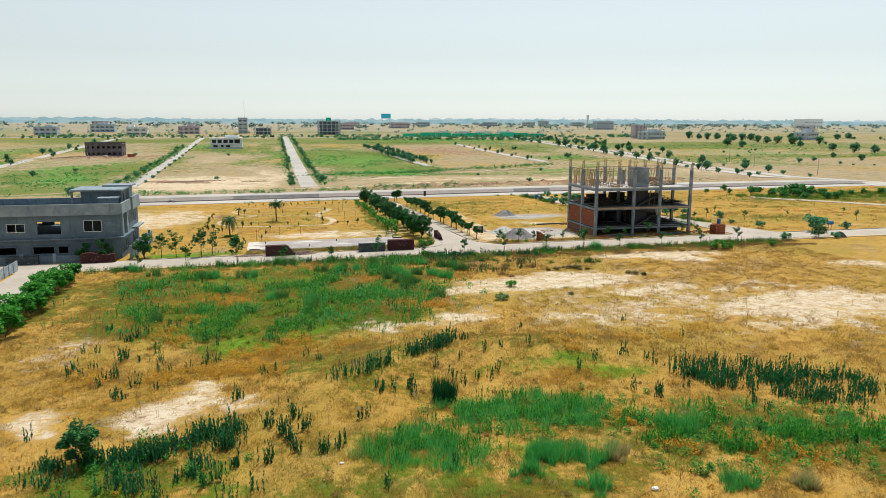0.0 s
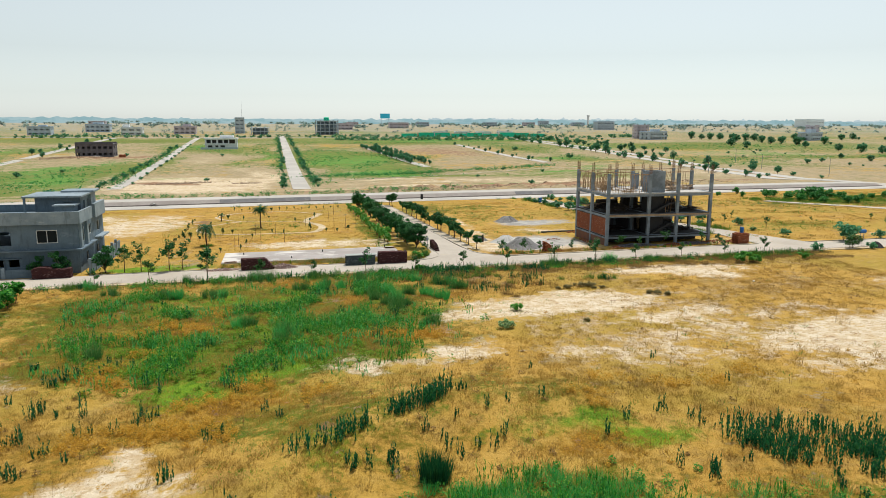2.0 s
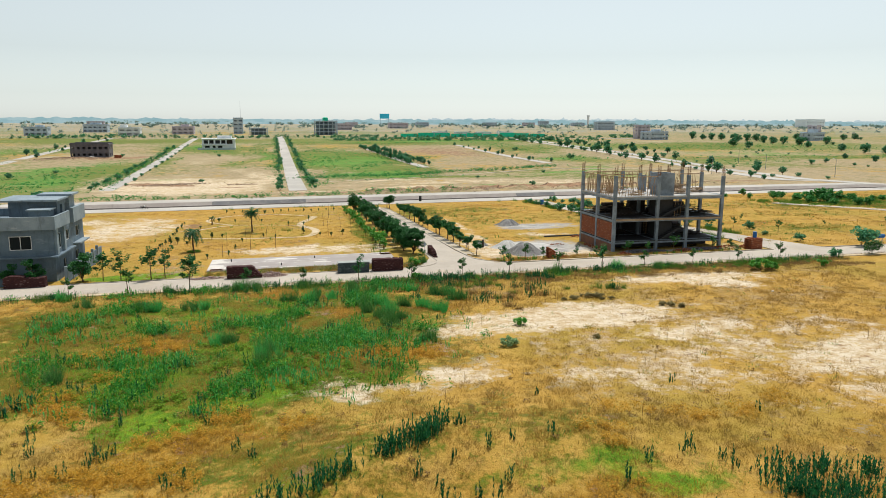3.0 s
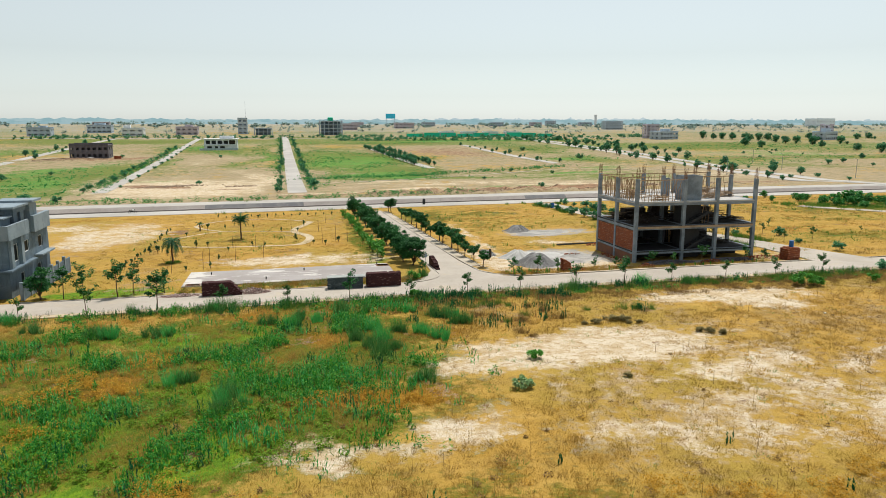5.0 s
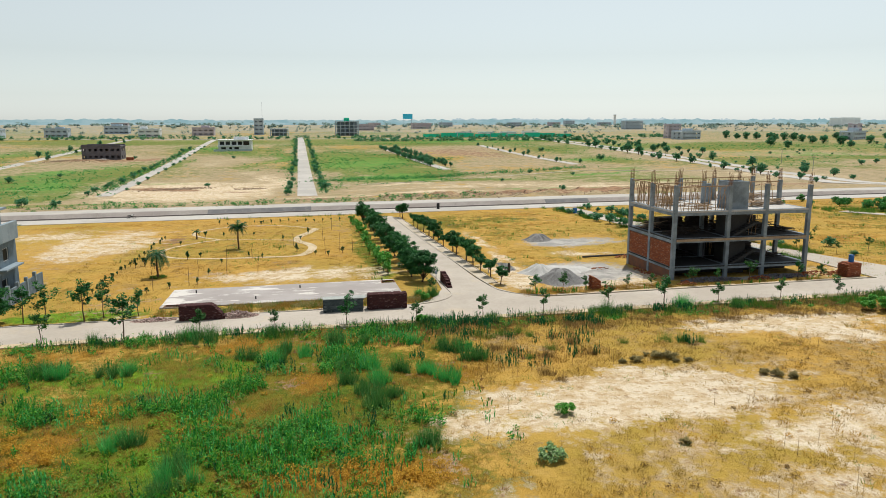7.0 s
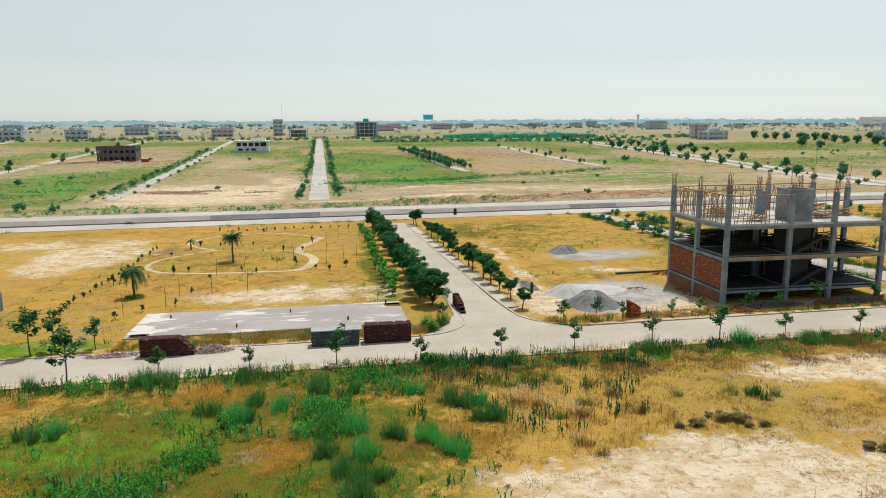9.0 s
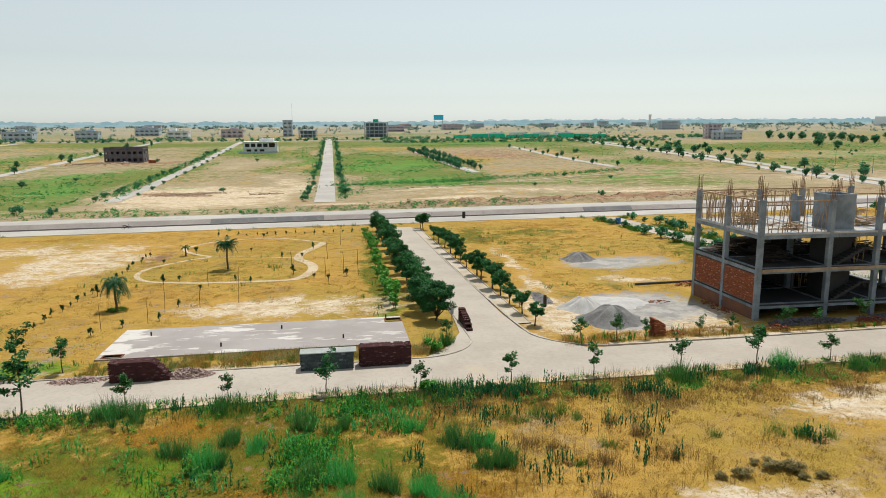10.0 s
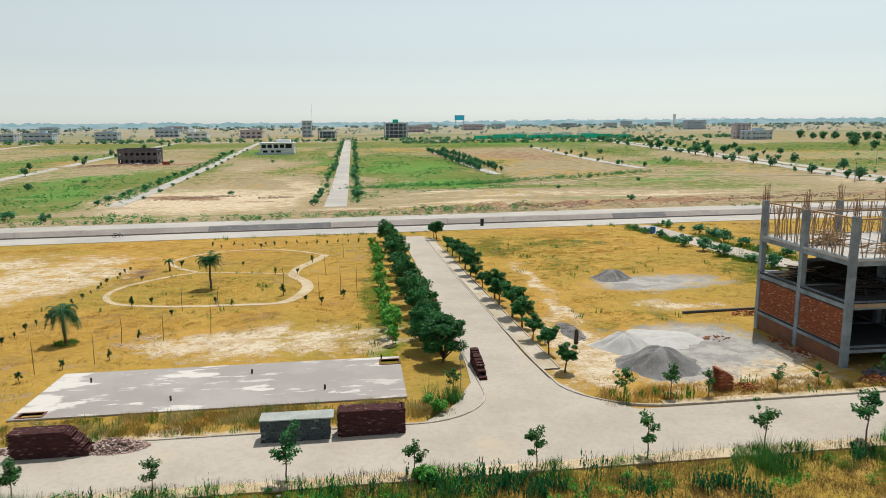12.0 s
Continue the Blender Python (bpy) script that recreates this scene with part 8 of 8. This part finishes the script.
# debris at the foot of the frame and clods along the bank
rubble(56.5, 109.3, 3.8, 1.1, 0.4, 380, M_BRICK_FAR, "dark building debris at the frame's foot", "debris", (0.35, 0.2, 0.1))
rubble(65.5, 109.2, 3.8, 1.1, 0.35, 360, M_BRICK_FAR, "dark building debris at the frame's foot", "debris", (0.35, 0.2, 0.1))
rubble(73.5, 109.0, 2.6, 1.0, 0.5, 120, M_BRICK, "loose orange brick debris beside the frame", "debris")


def clods(name, P, size, material, label):
    """Lumps of dug earth on the ground, all one mesh."""
    r = np.random.RandomState(len(P))
    n = len(P)
    hs = size * r.uniform(0.4, 1.3, (n, 3)) * np.array([1.2, 1.0, 0.6])
    V, F = boxes_np(np.column_stack([P, ground_z(P[:, 0], P[:, 1]) + hs[:, 2] * 0.3]), hs, r.uniform(0, 6.28, n), r.uniform(-0.6, 0.6, n))
    return tagged(array_part(name, V, F, material), label, "soil", kind="stuff")


P = np.concatenate([along([(28, 226), (70, 229), (110, 232), (160, 236)], 1700, 3.4), along([(90, 238), (150, 246)], 700, 4.5)])
clods("earth_clods", P[waves(P[:, 0], P[:, 1], 63, 0.1) > -0.4], 0.15, M_EARTH, "brown clods of dug earth along the bank")
P = np.concatenate([along([(-130, 466), (-96, 470)], 400, 4), along([(-42, 300), (-24, 303)], 300, 2.6), along([(-12, 293), (-4, 294)], 120, 1.6)])
clods("earth_clods", P, 0.22, M_EARTH, "reddish heaps of dug earth on bare plots")

# ---- far buildings ----


def far_house(name, x, y, w, d, storeys, material, label, turn=0.0, sh=3.3, bays=5, tower=None, frame_only=False, roofcol=None):
    """A distant house: walls with real openings on every storey, floor slabs, parapet and stair tower."""
    root = thing(name, x, y, turn=turn, label=label, category="house" if name == "house" else "building", group="distant houses")
    H = storeys * sh
    if frame_only:
        for i in range(bays + 1):
            for j in range(3):
                bm = bmesh.new()
                box(bm, -w / 2 + w * i / bays - 0.3, -w / 2 + w * i / bays + 0.3, d * j / 2 - 0.3, d * j / 2 + 0.3, -1.5, H + 0.9)
                part("column", bm, material, root)
        bm = bmesh.new()
        box(bm, -w / 2 + 1.5, w / 2 - 1.5, d * 0.5 + 0.4, d * 0.5 + 0.7, -0.5, H - 0.8)
        part("inner_wall", bm, M_FRAME_FAR, root)
    else:
        holes = []
        for s in range(storeys):
            for b in range(bays):
                c = w * (b + 0.5) / bays
                ww = w / bays * random.uniform(0.22, 0.36)
                holes.append((c - ww, c + ww, s * sh + 1.0, s * sh + 2.5))
        for yy, hh in ((0, holes), (d - 0.3, holes)):
            bm = bmesh.new()
            wall_cells(bm, w, -1.5, H, 0.3, hh, pose(-w / 2, yy, 0))
            part("wall", bm, material, root)
        side_holes = [(d * f - 1.0, d * f + 1.0, s * sh + 1.0, s * sh + 2.5) for s in range(storeys) for f in (0.3, 0.7)]
        for xx in (-w / 2, w / 2 - 0.3):
            bm = bmesh.new()
            wall_cells(bm, d - 0.6, -1.5, H, 0.3, side_holes, pose(xx + 0.3, 0.3, 0, 0, 0, 90))
            part("wall", bm, material, root)
        bm = bmesh.new()
        box(bm, -w / 2 + 0.4, w / 2 - 0.4, d * 0.5, d * 0.5 + 0.2, -0.5, H - 0.2)
        part("inner_wall", bm, material, root)
    for s in range(1 if frame_only else 0, storeys + 1):
        bm = bmesh.new()
        o = 0.35 if frame_only or s == storeys else -0.32
        box(bm, -w / 2 - o, w / 2 + o, -o, d + o, s * sh - (0.75 if frame_only else 0.22) + (0.01 if s == storeys else 0), s * sh + (0.2 if s == storeys else 0))
        part("slab", bm, roofcol or material, root)
    if not frame_only:
        bm = bmesh.new()
        wall_cells(bm, w, H + 0.2, H + 1.0, 0.25, [], pose(-w / 2, 0, 0))
        part("parapet", bm, roofcol or material, root)
        bm = bmesh.new()
        wall_cells(bm, w, H + 0.2, H + 1.0, 0.25, [], pose(-w / 2, d - 0.25, 0))
        part("parapet", bm, roofcol or material, root)
    if tower:
        tx, tw, th = tower
        bm = bmesh.new()
        wall_cells(bm, tw, H + 0.2, H + th, 0.3, [(tw * 0.3, tw * 0.6, H + 1.0, H + 2.0)] if th > 2.2 else [], pose(tx - tw / 2, d * 0.3, 0))
        box(bm, tx - tw / 2, tx + tw / 2, d * 0.3 + 0.3, d * 0.7, H + 0.2, H + th)
        part("stair_tower", bm, material, root)
    return root


far_house("brick_shell", -105.5, 486, 21.5, 12, 2, M_BRICK_FAR, "unfinished grey-brown brick house shell", 0, 4.0, 7, roofcol=M_BRICK_FAR)
# the white house: a banded upper storey over a plain base, a boundary wall in front
white_house = thing("house", -36.5, 566, label="white two-storey house with wide dark windows", category="house", group="distant houses")
rows = [(1.2, 4.2, 4.1, 6.6), (5.2, 8.2, 4.1, 6.6), (9.4, 12.6, 4.1, 6.6), (13.6, 16.6, 4.1, 6.6), (17.4, 21.6, 3.9, 6.8), (2.0, 5.2, 1.0, 2.5), (7.4, 9.4, 1.0, 2.5), (11.0, 14.2, 1.0, 2.5)]
for y0, holes in ((0, rows), (12.7, rows[:4])):
    bm = bmesh.new()
    wall_cells(bm, 23, -1.5, 7.4, 0.3, holes, pose(-11.5, y0, 0))
    part("wall", bm, M_HOUSE_WHITE, white_house)
for x0 in (-11.5, 11.2):
    bm = bmesh.new()
    wall_cells(bm, 12.4, -1.5, 7.4, 0.3, [(2.0, 4.0, 4.2, 6.2), (7.5, 9.5, 4.2, 6.2)], pose(x0 + 0.3, 0.3, 0, 0, 0, 90))
    part("wall", bm, M_HOUSE_WHITE, white_house)
for w0, w1, z0, z1 in (0, 17, 3.1, 3.6), (0, 23, 7.4, 7.8):
    bm = bmesh.new()
    box(bm, -12.2 + w0, -10.8 + w1, -1.1, 13.4, z0, z1)
    part("slab", bm, M_HOUSE_WHITE, white_house)
# inner wall in dark concrete puts the rooms' shade into its colour
bm = bmesh.new()
box(bm, -11, 11, 5.0, 5.2, -0.5, 7.2)
part("inner_wall", bm, M_CONC_MID, white_house)
bm = bmesh.new()
box(bm, 5.9, 10.1, 0.9, 1.1, 3.8, 7.0)
part("door", bm, M_TIMBER_DK, white_house, "dark sliding doors")
bm = bmesh.new()
box(bm, -1, 9, 5, 11, 7.8, 9.8)
part("stair_tower", bm, M_HOUSE_WHITE, white_house)
bm = bmesh.new()
box(bm, -14, 12.4, -7.3, -7.0, -1.5, 1.3)
part("boundary_wall", bm, M_HOUSE_FAR, white_house)
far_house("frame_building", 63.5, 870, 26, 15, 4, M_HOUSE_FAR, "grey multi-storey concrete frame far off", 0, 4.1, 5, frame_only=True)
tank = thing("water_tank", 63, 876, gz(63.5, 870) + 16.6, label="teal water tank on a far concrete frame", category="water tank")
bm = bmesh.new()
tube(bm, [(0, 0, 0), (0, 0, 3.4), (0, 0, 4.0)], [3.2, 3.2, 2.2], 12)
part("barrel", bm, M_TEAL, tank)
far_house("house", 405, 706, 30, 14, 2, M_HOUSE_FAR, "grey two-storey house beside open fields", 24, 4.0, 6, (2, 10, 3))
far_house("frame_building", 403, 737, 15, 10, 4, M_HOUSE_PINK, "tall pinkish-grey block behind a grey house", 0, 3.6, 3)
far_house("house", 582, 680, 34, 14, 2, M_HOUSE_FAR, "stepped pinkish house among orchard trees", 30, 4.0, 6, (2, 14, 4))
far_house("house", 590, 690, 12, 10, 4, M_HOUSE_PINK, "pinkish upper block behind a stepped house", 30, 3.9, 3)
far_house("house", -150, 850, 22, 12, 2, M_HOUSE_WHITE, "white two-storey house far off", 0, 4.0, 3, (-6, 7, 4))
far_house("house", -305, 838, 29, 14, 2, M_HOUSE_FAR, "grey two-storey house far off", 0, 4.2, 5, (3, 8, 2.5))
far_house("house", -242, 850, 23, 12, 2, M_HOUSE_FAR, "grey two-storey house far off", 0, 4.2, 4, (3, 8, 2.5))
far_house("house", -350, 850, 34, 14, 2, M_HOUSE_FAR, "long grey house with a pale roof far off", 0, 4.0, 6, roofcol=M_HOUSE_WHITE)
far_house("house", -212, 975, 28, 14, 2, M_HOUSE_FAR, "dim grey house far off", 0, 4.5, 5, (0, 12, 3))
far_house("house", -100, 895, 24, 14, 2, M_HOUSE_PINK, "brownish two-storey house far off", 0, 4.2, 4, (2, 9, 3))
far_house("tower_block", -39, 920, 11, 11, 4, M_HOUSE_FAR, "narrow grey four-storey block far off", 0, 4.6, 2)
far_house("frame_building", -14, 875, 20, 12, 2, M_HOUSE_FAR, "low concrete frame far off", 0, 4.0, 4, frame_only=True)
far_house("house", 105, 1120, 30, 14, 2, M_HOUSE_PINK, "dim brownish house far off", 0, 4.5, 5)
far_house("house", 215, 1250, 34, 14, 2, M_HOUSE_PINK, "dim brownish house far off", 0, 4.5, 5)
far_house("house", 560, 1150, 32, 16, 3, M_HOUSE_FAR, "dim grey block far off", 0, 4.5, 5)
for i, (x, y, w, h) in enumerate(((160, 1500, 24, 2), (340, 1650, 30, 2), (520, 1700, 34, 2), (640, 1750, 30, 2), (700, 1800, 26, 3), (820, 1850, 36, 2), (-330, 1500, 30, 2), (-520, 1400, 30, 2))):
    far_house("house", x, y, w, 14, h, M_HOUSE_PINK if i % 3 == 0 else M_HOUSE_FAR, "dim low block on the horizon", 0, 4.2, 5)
far_house("hall", 1500, 1750, 140, 30, 2, M_HALL_HAZED, "large pale hall on the horizon", 30, 10.5, 6)
for i in range(9):
    x = 150 + i * 19
    tarp = thing("tarp_screen", x, 800 + random.uniform(-3, 3), label="teal mesh screen round a far plot", category="screen", group="teal screens")
    bm = bmesh.new()
    wall_cells(bm, 18, -0.5, random.uniform(3.4, 5.0), 0.1, [], pose(-9, 0, 0))
    part("sheet", bm, M_TEAL, tarp)
    for q in (-9, 0, 9):
        bm = bmesh.new()
        tube(bm, [(q, 0.15, -0.5), (q, 0.15, 5.2)], 0.12, 5)
        part("post", bm, M_CONC, tarp)
for i in range(4):
    far_house("house", 190 + i * 26, 815, 17, 9, 1, M_HOUSE_WHITE, "low white site hut behind a teal screen", 0, 4.6, 3)
board = thing("billboard", 228, 1500, label="blue billboard on two posts at the horizon", category="billboard")
for q in (-8, 8):
    bm = bmesh.new()
    tube(bm, [(q, 0, -2), (q, 0, 18)], 0.4, 6)
    part("post", bm, M_CONC, board)
bm = bmesh.new()
box(bm, -10, 10, -0.5, 0.5, 17, 27)
part("panel", bm, M_BOARD, board)
mast = thing("radio_mast", -46, 1150, label="thin lattice mast on the horizon", category="mast")
bm = bmesh.new()
tube(bm, [(0, 0, -1), (0, 0, 20), (0, 0, 42)], [0.22, 0.16, 0.08], 4)
part("shaft", bm, M_CONC, mast)
tower = thing("water_tower", 871, 1900, label="slim pale water tower on the horizon", category="water tower")
bm = bmesh.new()
tube(bm, [(0, 0, -2), (0, 0, 24), (0, 0, 25), (0, 0, 30)], [3.4, 3.2, 3.9, 3.9], 10)
part("shaft", bm, M_HOUSE_WHITE, tower)
